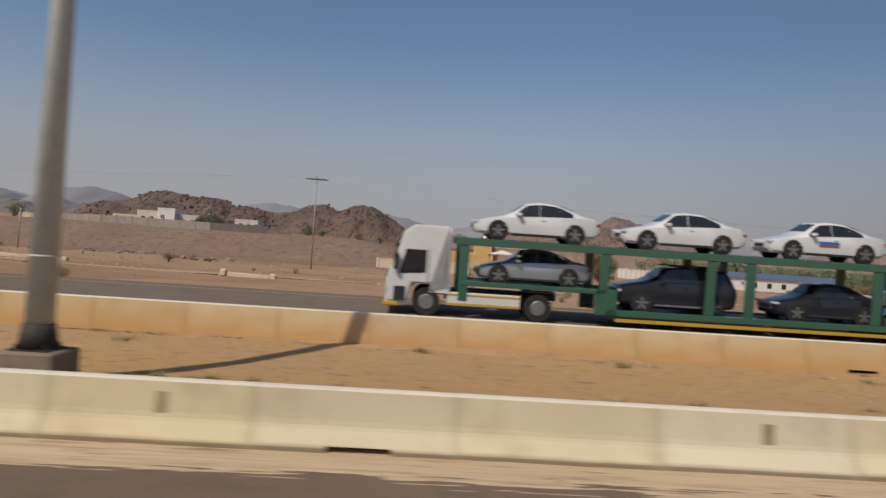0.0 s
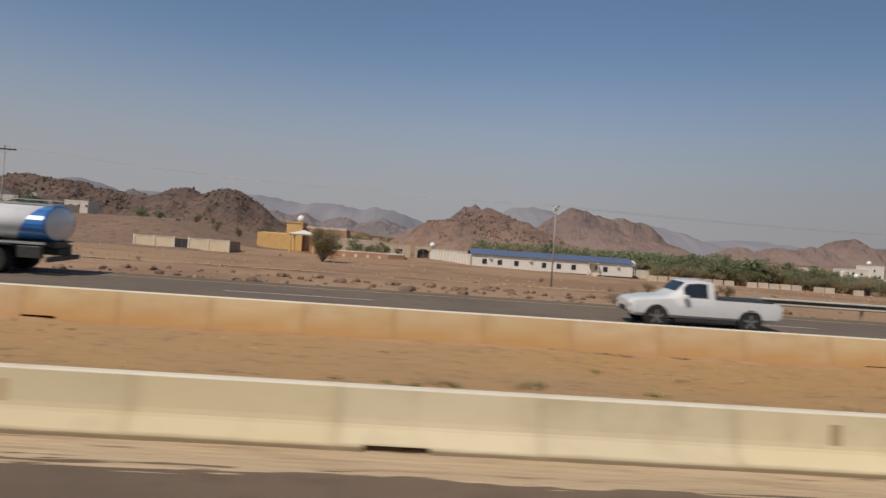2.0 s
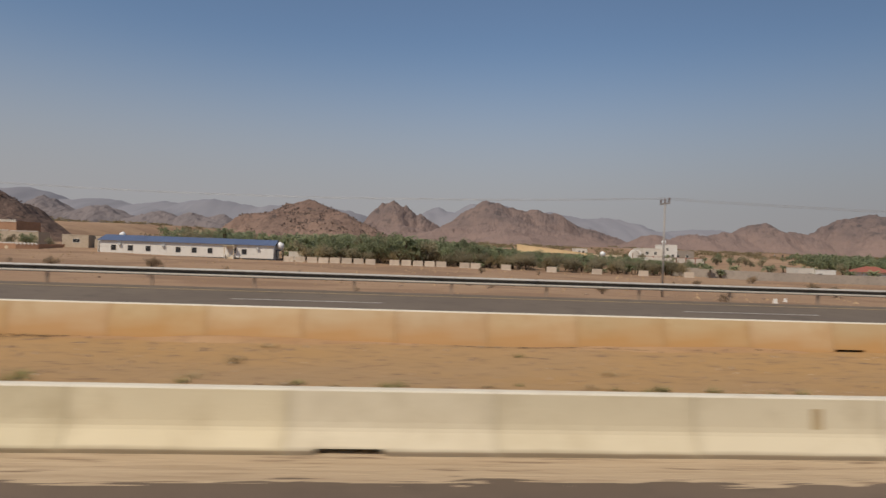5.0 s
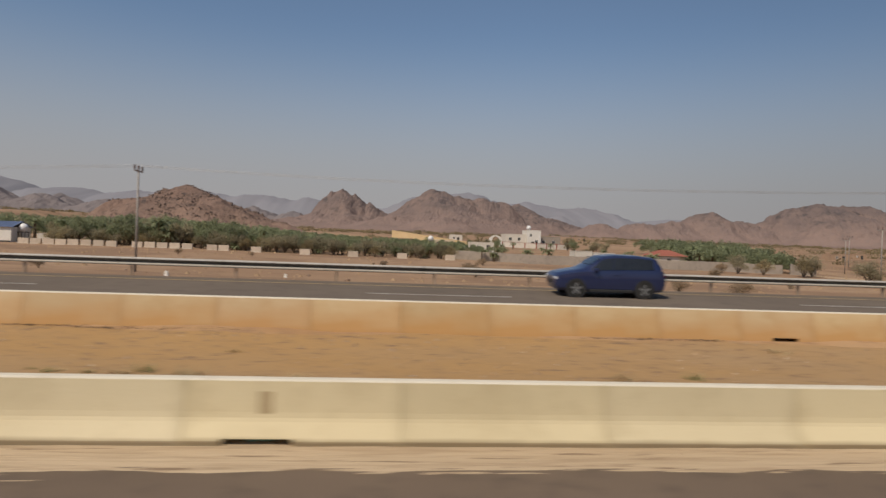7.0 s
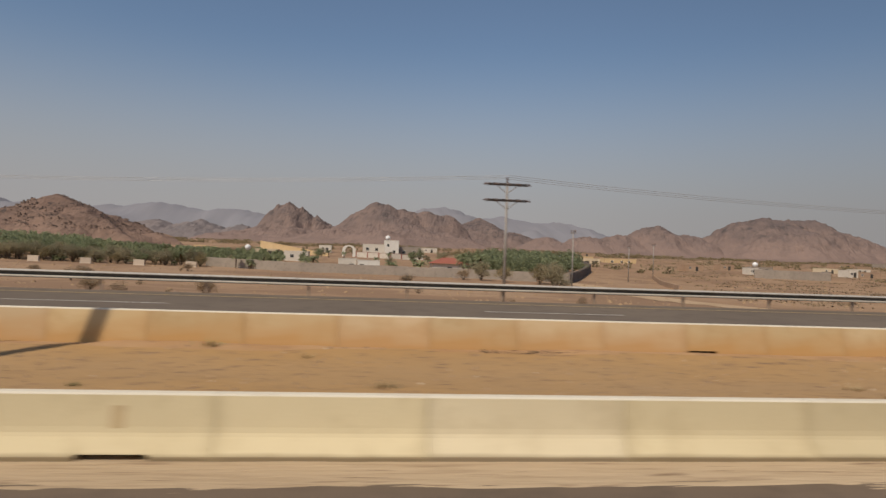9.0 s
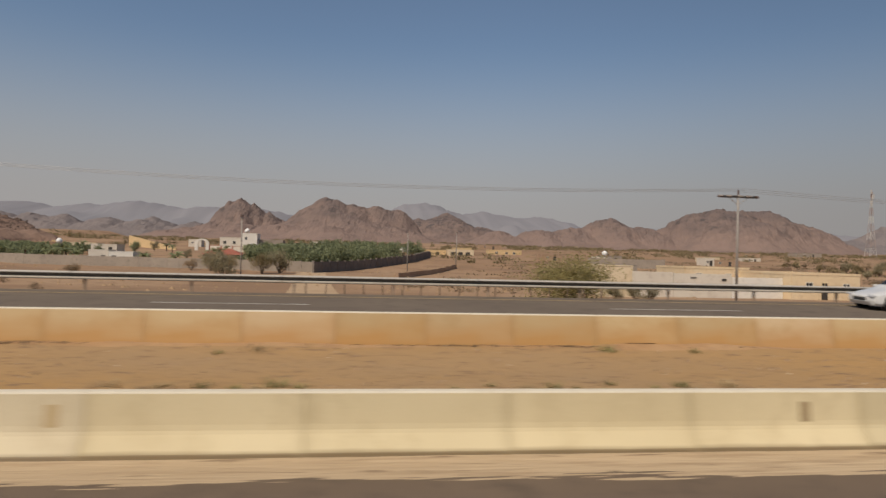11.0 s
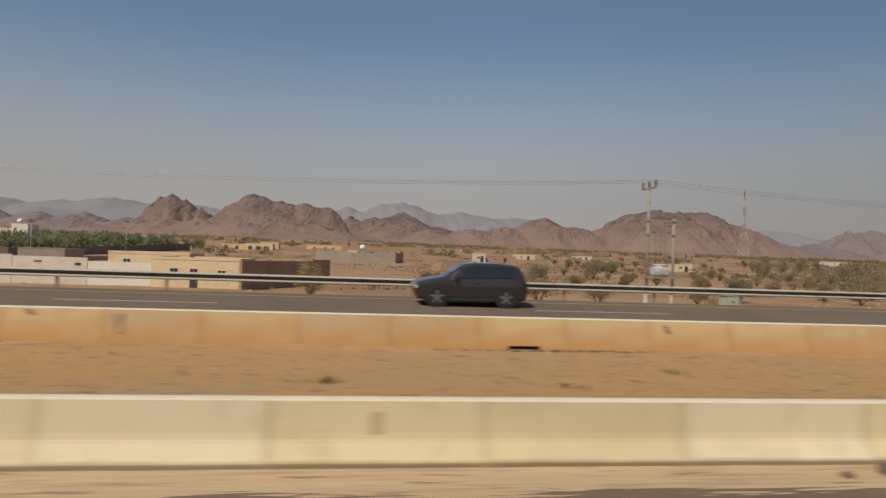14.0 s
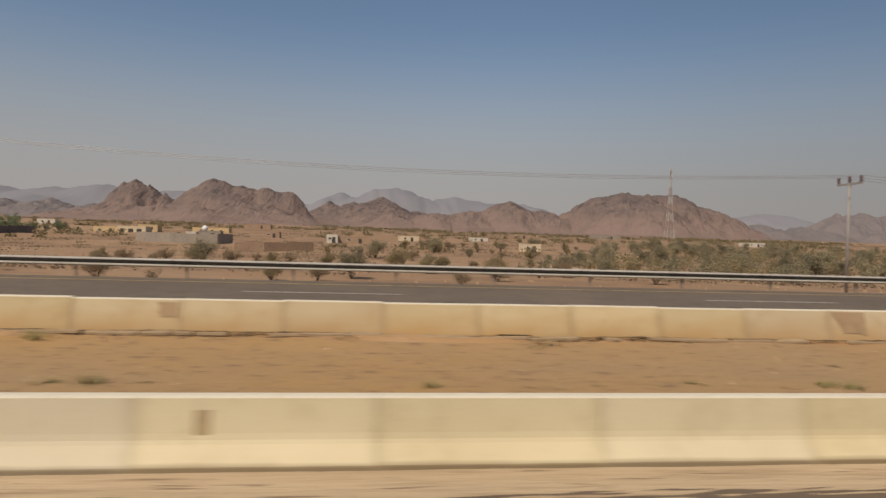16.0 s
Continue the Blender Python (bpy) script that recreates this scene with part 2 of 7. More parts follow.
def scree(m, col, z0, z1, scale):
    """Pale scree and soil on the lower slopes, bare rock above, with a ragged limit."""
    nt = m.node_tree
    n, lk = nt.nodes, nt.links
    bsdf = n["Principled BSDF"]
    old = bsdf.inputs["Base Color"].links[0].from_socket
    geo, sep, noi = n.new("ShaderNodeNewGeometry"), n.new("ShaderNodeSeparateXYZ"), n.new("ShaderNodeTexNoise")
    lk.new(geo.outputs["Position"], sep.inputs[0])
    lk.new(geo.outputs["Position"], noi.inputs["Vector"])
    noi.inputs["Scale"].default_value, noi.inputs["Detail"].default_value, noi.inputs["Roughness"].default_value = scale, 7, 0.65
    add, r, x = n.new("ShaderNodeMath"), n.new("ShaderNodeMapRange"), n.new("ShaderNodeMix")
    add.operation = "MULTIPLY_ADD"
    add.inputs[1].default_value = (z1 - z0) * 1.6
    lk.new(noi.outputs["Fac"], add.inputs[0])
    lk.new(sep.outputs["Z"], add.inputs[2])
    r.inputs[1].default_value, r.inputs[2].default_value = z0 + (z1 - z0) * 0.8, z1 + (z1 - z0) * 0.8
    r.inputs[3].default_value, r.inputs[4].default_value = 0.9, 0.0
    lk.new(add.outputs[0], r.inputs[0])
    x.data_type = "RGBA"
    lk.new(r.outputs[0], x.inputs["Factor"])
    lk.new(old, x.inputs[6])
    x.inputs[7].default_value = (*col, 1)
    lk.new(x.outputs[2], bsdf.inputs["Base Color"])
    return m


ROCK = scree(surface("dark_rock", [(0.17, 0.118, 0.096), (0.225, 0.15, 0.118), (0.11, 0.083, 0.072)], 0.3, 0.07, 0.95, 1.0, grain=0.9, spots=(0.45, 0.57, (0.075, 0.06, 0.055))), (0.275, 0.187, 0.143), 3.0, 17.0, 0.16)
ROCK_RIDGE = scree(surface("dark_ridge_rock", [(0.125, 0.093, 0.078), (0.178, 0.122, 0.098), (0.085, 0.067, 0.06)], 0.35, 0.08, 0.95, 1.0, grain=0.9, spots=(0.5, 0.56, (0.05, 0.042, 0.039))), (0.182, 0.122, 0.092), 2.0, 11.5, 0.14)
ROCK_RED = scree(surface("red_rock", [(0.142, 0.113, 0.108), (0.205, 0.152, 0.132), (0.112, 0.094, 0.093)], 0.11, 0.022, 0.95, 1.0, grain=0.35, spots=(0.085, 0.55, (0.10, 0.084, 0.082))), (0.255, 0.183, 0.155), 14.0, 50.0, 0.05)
# Distance haze is painted into the base colour of these two far rocks.
ROCK_FAR = surface("haze_tinted_rock", [(0.185, 0.163, 0.163), (0.21, 0.18, 0.174), (0.16, 0.145, 0.148)], 0.03, 0.008, 1.0, 0.6, grain=0.12)
ROCK_HAZE = surface("haze_tinted_mountain", [(0.235, 0.233, 0.254), (0.242, 0.238, 0.257), (0.228, 0.227, 0.249)], 0.006, 0.002, 1.0, 0.0, grain=0.03)
STONE = surface("loose_stone", [(0.22, 0.155, 0.115), (0.29, 0.21, 0.15), (0.14, 0.10, 0.08)], 3, 0.5, 0.95, 0.6, vary=0.3, grain=6)

# ---- ground ----
LAND_Y = (28.4, 33, 45, 60, 80, 125, 160, 200, 240, 330, 700, 1200, 3000, 4700)
LAND_Z = (0.86, 0.30, -0.15, -0.70, -0.90, -0.35, 0.6, 1.7, 2.6, 6.5, 14, 22, 40, 45)


def road_z(y):
    return 0.40 + 0.046 * (y - 17.2)


def land(x, y):
    """Height of the ground."""
    if y <= 28.4:
        return road_z(y)
    z = float(np.interp(y, LAND_Y, LAND_Z))
    near = ease(40, 62, y) * (1 - ease(140, 190, y))
    z += near * (0.75 - 1.35 * ease(20, 240, x))
    z += 4.7 * ease(120, 146, y + 0.25 * max(0, x + 8)) * ease(14, -14, x) if x < 14 else 0.0
    z += 0.35 * ease(36, 60, y) * noise.noise((x * 0.03, y * 0.03, 1.0)) + 0.09 * ease(29, 36, y) * noise.noise((x * 0.25, y * 0.25, 4.0))
    far = ease(260, 700, y)
    z += far * 4.0 * noise.noise((x * 0.004, y * 0.004, 2.0))
    return z


def sheet(xs, ys, height, name, material, label, category="ground", smooth=True):
    vs = [(x, y, height(x, y)) for y in ys for x in xs]
    k = len(xs)
    fs = [(j * k + i, j * k + i + 1, (j + 1) * k + i + 1, (j + 1) * k + i) for j in range(len(ys) - 1) for i in range(k - 1)]
    me = bpy.data.meshes.new(name)
    me.from_pydata(vs, [], fs)
    me.materials.append(material)
    me.polygons.foreach_set("use_smooth", [smooth] * len(me.polygons))
    return tagged(new(name, me), label, category, kind="structure")


gx = sorted(set([-3200, -2200, -1500, -1000, -700, -500, -350, -260] + list(range(-200, 620, 3)) + list(range(620, 1100, 30)) + [1300, 1600, 2000, 2600, 3600]))
gy = [28.4 + 0.7 * i for i in range(18)] + [41 + 1.6 * i for i in range(60)] + [138 + 4 * i for i in range(40)] + [300 + 14 * i for i in range(35)] + [820, 900, 1000, 1200, 1500, 2000, 2600, 3400, 4700]
sheet(gx, gy, land, "ground", SAND, "dry reddish brown desert soil with gravel patches")

SCREE = surface("stony_bank_soil", [(0.215, 0.145, 0.105), (0.26, 0.18, 0.13), (0.15, 0.105, 0.08)], 0.6, 0.08, 0.95, 0.8, grain=2.5, spots=(0.8, 0.58, (0.13, 0.095, 0.075)))
sheet([-150 + 1.6 * i for i in range(135)], [113 + 1.3 * i for i in range(72)], lambda x, y: land(x, y) + (0.16 - 0.5 * (1 - ease(113, 116, y + 1.5 * noise.noise((x * 0.1, 0, 7)))) - 0.6 * ease(4, 10, x + 3 * noise.noise((x * 0.08, y * 0.08, 3)) - max(0.0, y - 140) * 0.9) - 0.6 * ease(196, 204, y)), "embankment", SCREE, "dark stony embankment below the village", "ground")


def median_z(x, y):
    dip = float(np.interp(y, (9.2, 10.5, 12.5, 13.5, 14.5, 15.5, 16.5, 17.3), (0.25, 0.18, 0.15, 0.15, 0.19, 0.28, 0.37, 0.42)))
    return dip + 0.04 * noise.noise((x * 0.5, y * 0.8, 0)) + 0.03 * noise.noise((x * 0.16, y * 0.4, 2)) + 0.06 * math.exp(-((y - 16.4) / 0.35) ** 2) * (0.6 + noise.noise((x * 0.22, 0, 5)))


sheet([-60 + 0.5 * i for i in range(1080)], [9.2 + 0.38 * i for i in range(21)] + [17.05, 17.3], median_z, "median_strip", MEDIAN, "orange sandy median strip with small stones and weeds")
LONG = [-900, -60] + [-60 + 20 * i for i in range(1, 27)] + [900, 1600]
sheet(LONG, [-14, -9, -4, 0, 4, 7.0, 8.8], lambda x, y: 0.0, "near_road", ASPHALT_NEAR, "brown dusty asphalt carriageway beside the barrier", "road")


def verge_z(x, y):
    """Windblown sand that thins out unevenly over the asphalt."""
    return 0.031 * (y - 8.02) + 0.005 * noise.noise((x * 0.12, y * 3.0, 3)) + 0.008 * noise.noise((x * 0.5, y * 8.0, 8)) + 0.008 * noise.noise((x * 1.0, y * 22.0, 5)) + 0.006 * noise.noise((x * 3.5, y * 30.0, 6))


sheet([-50 + 0.25 * i for i in range(1960)], [7.4 + 0.04 * i for i in range(36)] + [8.9, 9.25], verge_z, "dust_verge", DUST, "pale windblown sand strip along the barrier foot", "ground")
sheet(LONG, [17.3, 20, 24, 28.45], lambda x, y: road_z(y) + 0.006, "far_road", ASPHALT, "grey asphalt carriageway with worn lane markings", "road")
sheet([-3200] + LONG + [3600], [-2500, -600, -150, -40, -14], lambda x, y: -0.05, "near_verge", SAND, "dry roadside soil behind the near carriageway", "ground")


def stripe(y, x0, x1, w, material, label, name="lane_marking"):
    bm = bmesh.new()
    z = road_z(y) + 0.012
    vs = [bm.verts.new(p) for p in ((x0, y - w / 2, z - 0.046 * w / 2), (x1, y - w / 2, z - 0.046 * w / 2), (x1, y + w / 2, z + 0.046 * w / 2), (x0, y + w / 2, z + 0.046 * w / 2))]
    bm.faces.new(vs)
    return tagged(part(name, bm, material, None, label), category="road marking", kind="structure")


DASH_Y, EDGE_Y = 24.75, 27.35
stripe(EDGE_Y, -600, 1000, 0.16, YELLOW_LINE, "faded yellow edge line on asphalt")
stripe(18.9, -600, 1000, 0.15, YELLOW_LINE, "faded yellow inner edge line on asphalt")
for k in range(-4, 33):
    x = 67.9 + 16.45 * k
    stripe(DASH_Y, x, x + 5.3, 0.13, WHITE_LINE, "worn white lane dash on asphalt")

# ---- concrete barriers ----
FACE = ((0.0, 0.085), (0.012, 0.10), (0.125, 0.235), (0.165, 0.285), (0.188, 0.33), (0.202, 0.40), (0.24, 0.785), (0.255, 0.806), (0.275, 0.81))
BACK = tuple((0.68 - y, z) for y, z in FACE[::-1])
JERSEY = ((0.0, 0.0),) + FACE + BACK + ((0.68, 0.0),)
OPEN = ((0.03, 0.105), (0.125, 0.235)) + FACE[3:] + BACK[:-3] + ((0.555, 0.235), (0.65, 0.105))


SLOPE = ((0.03, 0.0), (0.05, 0.09), (0.10, 0.27), (0.17, 0.53), (0.24, 0.785), (0.255, 0.806), (0.275, 0.81))
SLOPED = SLOPE + tuple((0.68 - y, z) for y, z in SLOPE[::-1])
SLOPED_OPEN = ((0.06, 0.125),) + SLOPE[2:] + tuple((0.68 - y, z) for y, z in SLOPE[:1:-1]) + ((0.62, 0.125),)


def barrier_mesh(length, material, slot=0.0, whole=JERSEY, opened=OPEN, middle=None):
    bm = bmesh.new()
    g = 0.003
    if slot:
        middle = length / 2 if middle is None else min(length - slot / 2 - 0.02, max(slot / 2 + 0.02, middle))
        a, b = middle - slot / 2, middle + slot / 2
        prism(bm, whole, g, a)
        prism(bm, opened, a, b)
        prism(bm, whole, b, length - g)
    else:
        prism(bm, whole, g, length - g)
    bm.normal_update()
    # Upward crest faces get the lighter tone, their sunlight put into the colour.
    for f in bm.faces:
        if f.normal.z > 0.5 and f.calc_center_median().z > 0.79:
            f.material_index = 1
    return finish(bm, "barrier_segment", [material, CAP_SUNLIT])


PATCH = surface("mortar_patch", [(0.41, 0.315, 0.19), (0.46, 0.36, 0.215), (0.35, 0.265, 0.165)], 6, 1, 0.9, 0.3, vary=0.2)
RUBBER = surface("tyre_rubber", [(0.025, 0.024, 0.023), (0.035, 0.033, 0.03), (0.05, 0.045, 0.04)], 8, 1, 0.85, 0.2)
NEAR_LEN, NEAR_Y = 2.67, 8.87


def joints(anchors, length, x0, x1):
    """Starts of the segments from x0 to x1: whole numbers of segments between known joints."""
    out = []
    n = math.ceil((anchors[0] - x0) / length)
    for a, b in zip((anchors[0] - n * length,) + anchors, anchors + (anchors[-1] + length * math.ceil((x1 - anchors[-1]) / length),)):
        n = max(1, round((b - a) / length))
        out += [(a + (b - a) * i / n, (b - a) / n) for i in range(n)]
    return out


SLOTS = (-0.5, 19.75, 41.4, 62.6, 84.2, 105.7, 127.2, 148.95, 170.35, 192, 213.5, 281.6, 303.0, 324.2, 344.7, 367)
PATCHES = (-3.1, 5.0, 15, 25.7, 36.4, 47.3, 58, 68.4, 79, 90, 101, 112, 120, 130.3, 138.6, 149.0, 160.6, 170.6, 181, 192, 203, 214, 235.6, 245.7, 256.8, 267.8, 278.5, 289.5, 297.9, 308.3, 319.2, 329.3, 340, 349.6, 360)
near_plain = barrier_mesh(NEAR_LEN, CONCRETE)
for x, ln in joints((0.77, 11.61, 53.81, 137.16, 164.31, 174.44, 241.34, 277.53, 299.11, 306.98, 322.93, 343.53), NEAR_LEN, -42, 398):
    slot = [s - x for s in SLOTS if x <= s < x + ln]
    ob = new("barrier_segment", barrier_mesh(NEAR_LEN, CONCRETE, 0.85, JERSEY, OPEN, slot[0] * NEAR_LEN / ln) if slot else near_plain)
    ob.location, ob.scale = (x, NEAR_Y, 0.0), (ln / NEAR_LEN, 1, 1)
    tagged(ob, "cream concrete jersey barrier segment with drain slot" if slot else "cream concrete jersey barrier segment along the road", "barrier", "near median barrier", "structure")
    for s in PATCHES:
        if x <= s < x + ln:
            bm = bmesh.new()
            box(bm, s - x - 0.09, s - x + 0.09, 0.0, 0.018, 0.0, 0.29, 0.004)
            bmesh.ops.transform(bm, matrix=Matrix.Translation((0, 0.197, 0.37)) @ Matrix.Rotation(-0.1, 4, "X"), verts=bm.verts)
            part("patch", bm, PATCH, ob, "brown square mortar patch")
FAR_LEN, FAR_Y, FAR_Z = 2.235, 16.81, 0.36
FAR_SLOTS = (-10, 11.7, 32.5, 53.52, 74.6, 96.5, 118, 136.9, 161, 182.3, 203.6, 224.9, 246.6, 268.9, 290.6, 312.2, 333.6, 355, 376)
far_pale = barrier_mesh(FAR_LEN, CONCRETE_PALE, 0.0, SLOPED, SLOPED_OPEN)
far_plain = barrier_mesh(FAR_LEN, CONCRETE_FAR, 0.0, SLOPED, SLOPED_OPEN)
for k, (x, ln) in enumerate(joints((5.83, 50.0, 135.74, 159.8, 167.81, 238.85, 291.71, 304.56, 319.83, 347.45), FAR_LEN, -46, 470)):
    pale = x > 332.0
    slot = [s - x for s in FAR_SLOTS if x <= s < x + ln]
    ob = new("barrier_segment", barrier_mesh(FAR_LEN, CONCRETE_PALE if pale else CONCRETE_FAR, 0.8, SLOPED, SLOPED_OPEN, slot[0] * FAR_LEN / ln) if slot else far_pale if pale else far_plain)
    ob.matrix_basis = pose(x, FAR_Y, FAR_Z - (0.012 * math.sin(k * 2.1) if x > 331 else 0.0), 0, 0.12 * math.sin(k * 1.7) if x > 331 else 0, 0) @ Matrix.Diagonal((ln / FAR_LEN, 1, 1, 1))
    tagged(ob, "pale cream concrete barrier segment beside the sandy median" if pale else "orange-stained concrete jersey barrier segment beside the sandy median", "barrier", "far median barrier", "structure")

# ---- guard rail along the far road ----
RAIL_Y = 28.25
POST_DUSTY = surface("dusty_post_steel", [(0.33, 0.25, 0.185), (0.37, 0.28, 0.21), (0.28, 0.21, 0.16)], 4, 0.6, 0.8, 0.1, metal=0.2)
rail_base = land(100, 28.6) - 0.02
RAIL_TOP = 1.66
prof = [(0.02, 0.0), (-0.03, 0.012), (-0.085, 0.03), (-0.09, 0.05), (-0.03, 0.082), (0.02, 0.105), (0.02, 0.15), (-0.03, 0.195), (-0.085, 0.235), (-0.09, 0.255), (-0.03, 0.285), (0.02, 0.31)]
outline = [(RAIL_Y + a, RAIL_TOP - 0.31 + b) for a, b in prof] + [(RAIL_Y + 0.004 + a, RAIL_TOP - 0.31 + b) for a, b in prof[::-1]]
rail_x0, rail_x1 = 56.4, 500.0
rail = thing("guard_rail", pose(rail_x0, RAIL_Y, rail_base), "galvanised steel guard rail on posts beside the far road", "guard rail")
n_beam = int((rail_x1 - rail_x0) / 4.0)
for k in range(n_beam):
    bm = bmesh.new()
    prism(bm, [(y - RAIL_Y, z - rail_base) for y, z in outline], 4.0 * k, 4.0 * k + 4.06)
    bm.faces.ensure_lookup_table()
    # Valley and underside faces take the dark tone, painting the beam's own shade.
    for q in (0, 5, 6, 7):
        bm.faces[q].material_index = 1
    part("beam", bm, [RAIL_STEEL, VALLEY_SHADE], rail)
post_me = finish(boxes((-0.04, 0.04, 0.05, 0.15, -0.3, RAIL_TOP - rail_base - 0.05), (-0.04, 0.04, 0.022, 0.05, RAIL_TOP - rail_base - 0.27, RAIL_TOP - rail_base - 0.06)), "post", POST_DUSTY)
for k in range(n_beam):
    ob = new("post", post_me)
    ob.parent = rail
    ob.location = (4.0 * k + 0.5, 0, 0)
bm = bmesh.new()
prism(bm, [(y - RAIL_Y, z - rail_base) for y, z in outline], -0.5, 0.0)
part("end_terminal", bm, ZINC, rail, "flat flared end of the rail")

# ---- hills ----


def hill(cx, cy, peaks, material, label, wy=1.0, rough=1.0, nx=150, ny=60, scale=1.0, name="hill", crag=0.24, pw=0.95, dome=False):
    """A rocky hill: peaks of (x, top height above the sea of sand, half width)."""
    xs0 = min(p[0] - p[2] * 1.5 for p in peaks)
    xs1 = max(p[0] + p[2] * 1.5 for p in peaks)
    dy = max(p[2] for p in peaks) * wy * 1.4
    foot = float(np.interp(cy, LAND_Y, LAND_Z))
    vs = []
    for j in range(ny + 1):
        y = cy - dy + 2 * dy * j / ny
        g0 = float(np.interp(y, LAND_Y, LAND_Z)) - 1.5
        for i in range(nx + 1):
            x = xs0 + (xs1 - xs0) * i / nx
            q = Vector((x, y, 0)) / scale
            wob = noise.noise(q * 0.05) * 0.22 + noise.noise(q * 0.13) * 0.10
            h = 0.0
            for px, top, w in peaks:
                r = math.hypot((x - px) / w, (y - cy) / (w * wy))
                r = max(0.0, r + wob * min(1.0, r * 1.6))
                e = max(0.0, 1 - r)
                e = e * e * (3 - 2 * e) if dome else e
                f = (top - foot) * (0.82 * e ** pw + 0.18 * max(0.0, 1 - r / 1.45) ** 1.6)
                h = max(h, f) + 0.12 * min(h, f) * (1 if f > 0 and h > 0 else 0) * (1 - max(h, f) / (top - foot + 0.01)) if h > 0 else f
            rug = noise.ridged_multi_fractal(q * 0.06, 1.0, 2.1, 6, 0.9, 2.0) - 1.1
            body = min(1.0, h / 5 / scale)
            knob = max(0.0, noise.noise(q * 0.16 + Vector((7, 3, 1))) + 0.1) ** 0.7 * 1.6 - 0.5
            z = h * (1 + crag * 0.55 * rug * min(1, rough)) + body * rough * scale * (0.9 * knob + 0.9 * noise.noise(q * 0.38) + 0.55 * noise.noise(q * 0.85) + 0.3 * noise.noise(q * 1.9))
            edge = min(i, nx - i, j, ny - j)
            vs.append((x, y, (g0 if h > 0.01 else g0 - 1.0) + 1.5 * min(1, h) + z - (3.0 if edge == 0 else 0.0)))
    k = nx + 1
    fs = [(j * k + i, j * k + i + 1, (j + 1) * k + i + 1, (j + 1) * k + i) for j in range(ny) for i in range(nx)]
    me = bpy.data.meshes.new(name)
    me.from_pydata(vs, [], fs)
    me.materials.append(material)
    me.polygons.foreach_set("use_smooth", [name != "hill"] * len(me.polygons))
    return tagged(new(name, me), label, "hill", kind="structure")


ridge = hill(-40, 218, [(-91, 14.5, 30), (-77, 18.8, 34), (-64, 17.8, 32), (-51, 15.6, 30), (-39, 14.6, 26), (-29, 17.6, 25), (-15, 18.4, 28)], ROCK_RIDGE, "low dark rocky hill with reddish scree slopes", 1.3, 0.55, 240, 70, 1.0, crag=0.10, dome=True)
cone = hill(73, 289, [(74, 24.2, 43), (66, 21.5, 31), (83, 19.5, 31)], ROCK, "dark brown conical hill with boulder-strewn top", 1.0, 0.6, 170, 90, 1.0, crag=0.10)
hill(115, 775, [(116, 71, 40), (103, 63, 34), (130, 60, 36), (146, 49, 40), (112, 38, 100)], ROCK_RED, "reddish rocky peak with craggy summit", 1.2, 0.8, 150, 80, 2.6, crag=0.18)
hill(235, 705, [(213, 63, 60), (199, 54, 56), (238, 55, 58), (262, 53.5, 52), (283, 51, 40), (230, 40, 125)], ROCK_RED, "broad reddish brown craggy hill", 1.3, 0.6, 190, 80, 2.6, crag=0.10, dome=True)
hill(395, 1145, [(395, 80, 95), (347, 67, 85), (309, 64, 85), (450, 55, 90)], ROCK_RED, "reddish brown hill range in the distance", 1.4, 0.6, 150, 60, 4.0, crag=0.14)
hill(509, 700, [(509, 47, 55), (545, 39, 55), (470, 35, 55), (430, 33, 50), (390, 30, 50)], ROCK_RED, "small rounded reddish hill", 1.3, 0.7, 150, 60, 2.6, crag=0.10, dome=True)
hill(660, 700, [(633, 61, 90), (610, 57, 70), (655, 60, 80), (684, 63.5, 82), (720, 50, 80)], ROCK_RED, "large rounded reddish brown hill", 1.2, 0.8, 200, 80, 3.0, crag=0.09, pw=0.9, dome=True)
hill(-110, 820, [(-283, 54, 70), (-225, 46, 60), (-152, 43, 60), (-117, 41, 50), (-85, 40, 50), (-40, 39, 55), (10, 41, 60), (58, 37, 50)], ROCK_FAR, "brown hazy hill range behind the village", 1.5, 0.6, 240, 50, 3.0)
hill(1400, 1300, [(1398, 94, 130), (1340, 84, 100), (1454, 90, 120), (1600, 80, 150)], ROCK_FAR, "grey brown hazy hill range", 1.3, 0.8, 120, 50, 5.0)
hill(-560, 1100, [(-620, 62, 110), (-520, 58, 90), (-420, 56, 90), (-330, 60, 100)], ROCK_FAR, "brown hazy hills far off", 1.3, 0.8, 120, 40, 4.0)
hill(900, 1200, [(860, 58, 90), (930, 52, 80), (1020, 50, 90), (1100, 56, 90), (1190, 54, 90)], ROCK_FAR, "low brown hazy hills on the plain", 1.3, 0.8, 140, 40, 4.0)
FAR_PEAKS = [(-1471, 160, 260), (-1129, 188, 240), (-900, 158, 260), (-650, 150, 260), (-480, 168, 260), (-240, 158, 240), (-60, 152, 230), (300, 165, 200), (480, 198, 240), (690, 172, 260), (900, 158, 260), (1300, 128, 320), (1933, 150, 260), (2200, 120, 300)]
hill(300, 2500, [(x, t, w * 1.5) for x, t, w in FAR_PEAKS], ROCK_HAZE, "pale hazy mountain range on the horizon", 1.6, 0.55, 520, 26, 9.0, "far_mountains", 0.16, 0.8, True)
hill(-1250, 1900, [(-1400, 118, 170), (-1280, 112, 150), (-1120, 126, 170), (-980, 112, 150)], ROCK_HAZE, "pale blue-grey hazy mountains beyond the plain", 2.0, 0.6, 160, 26, 7.0, "far_mountains", 0.2, 0.85, True)


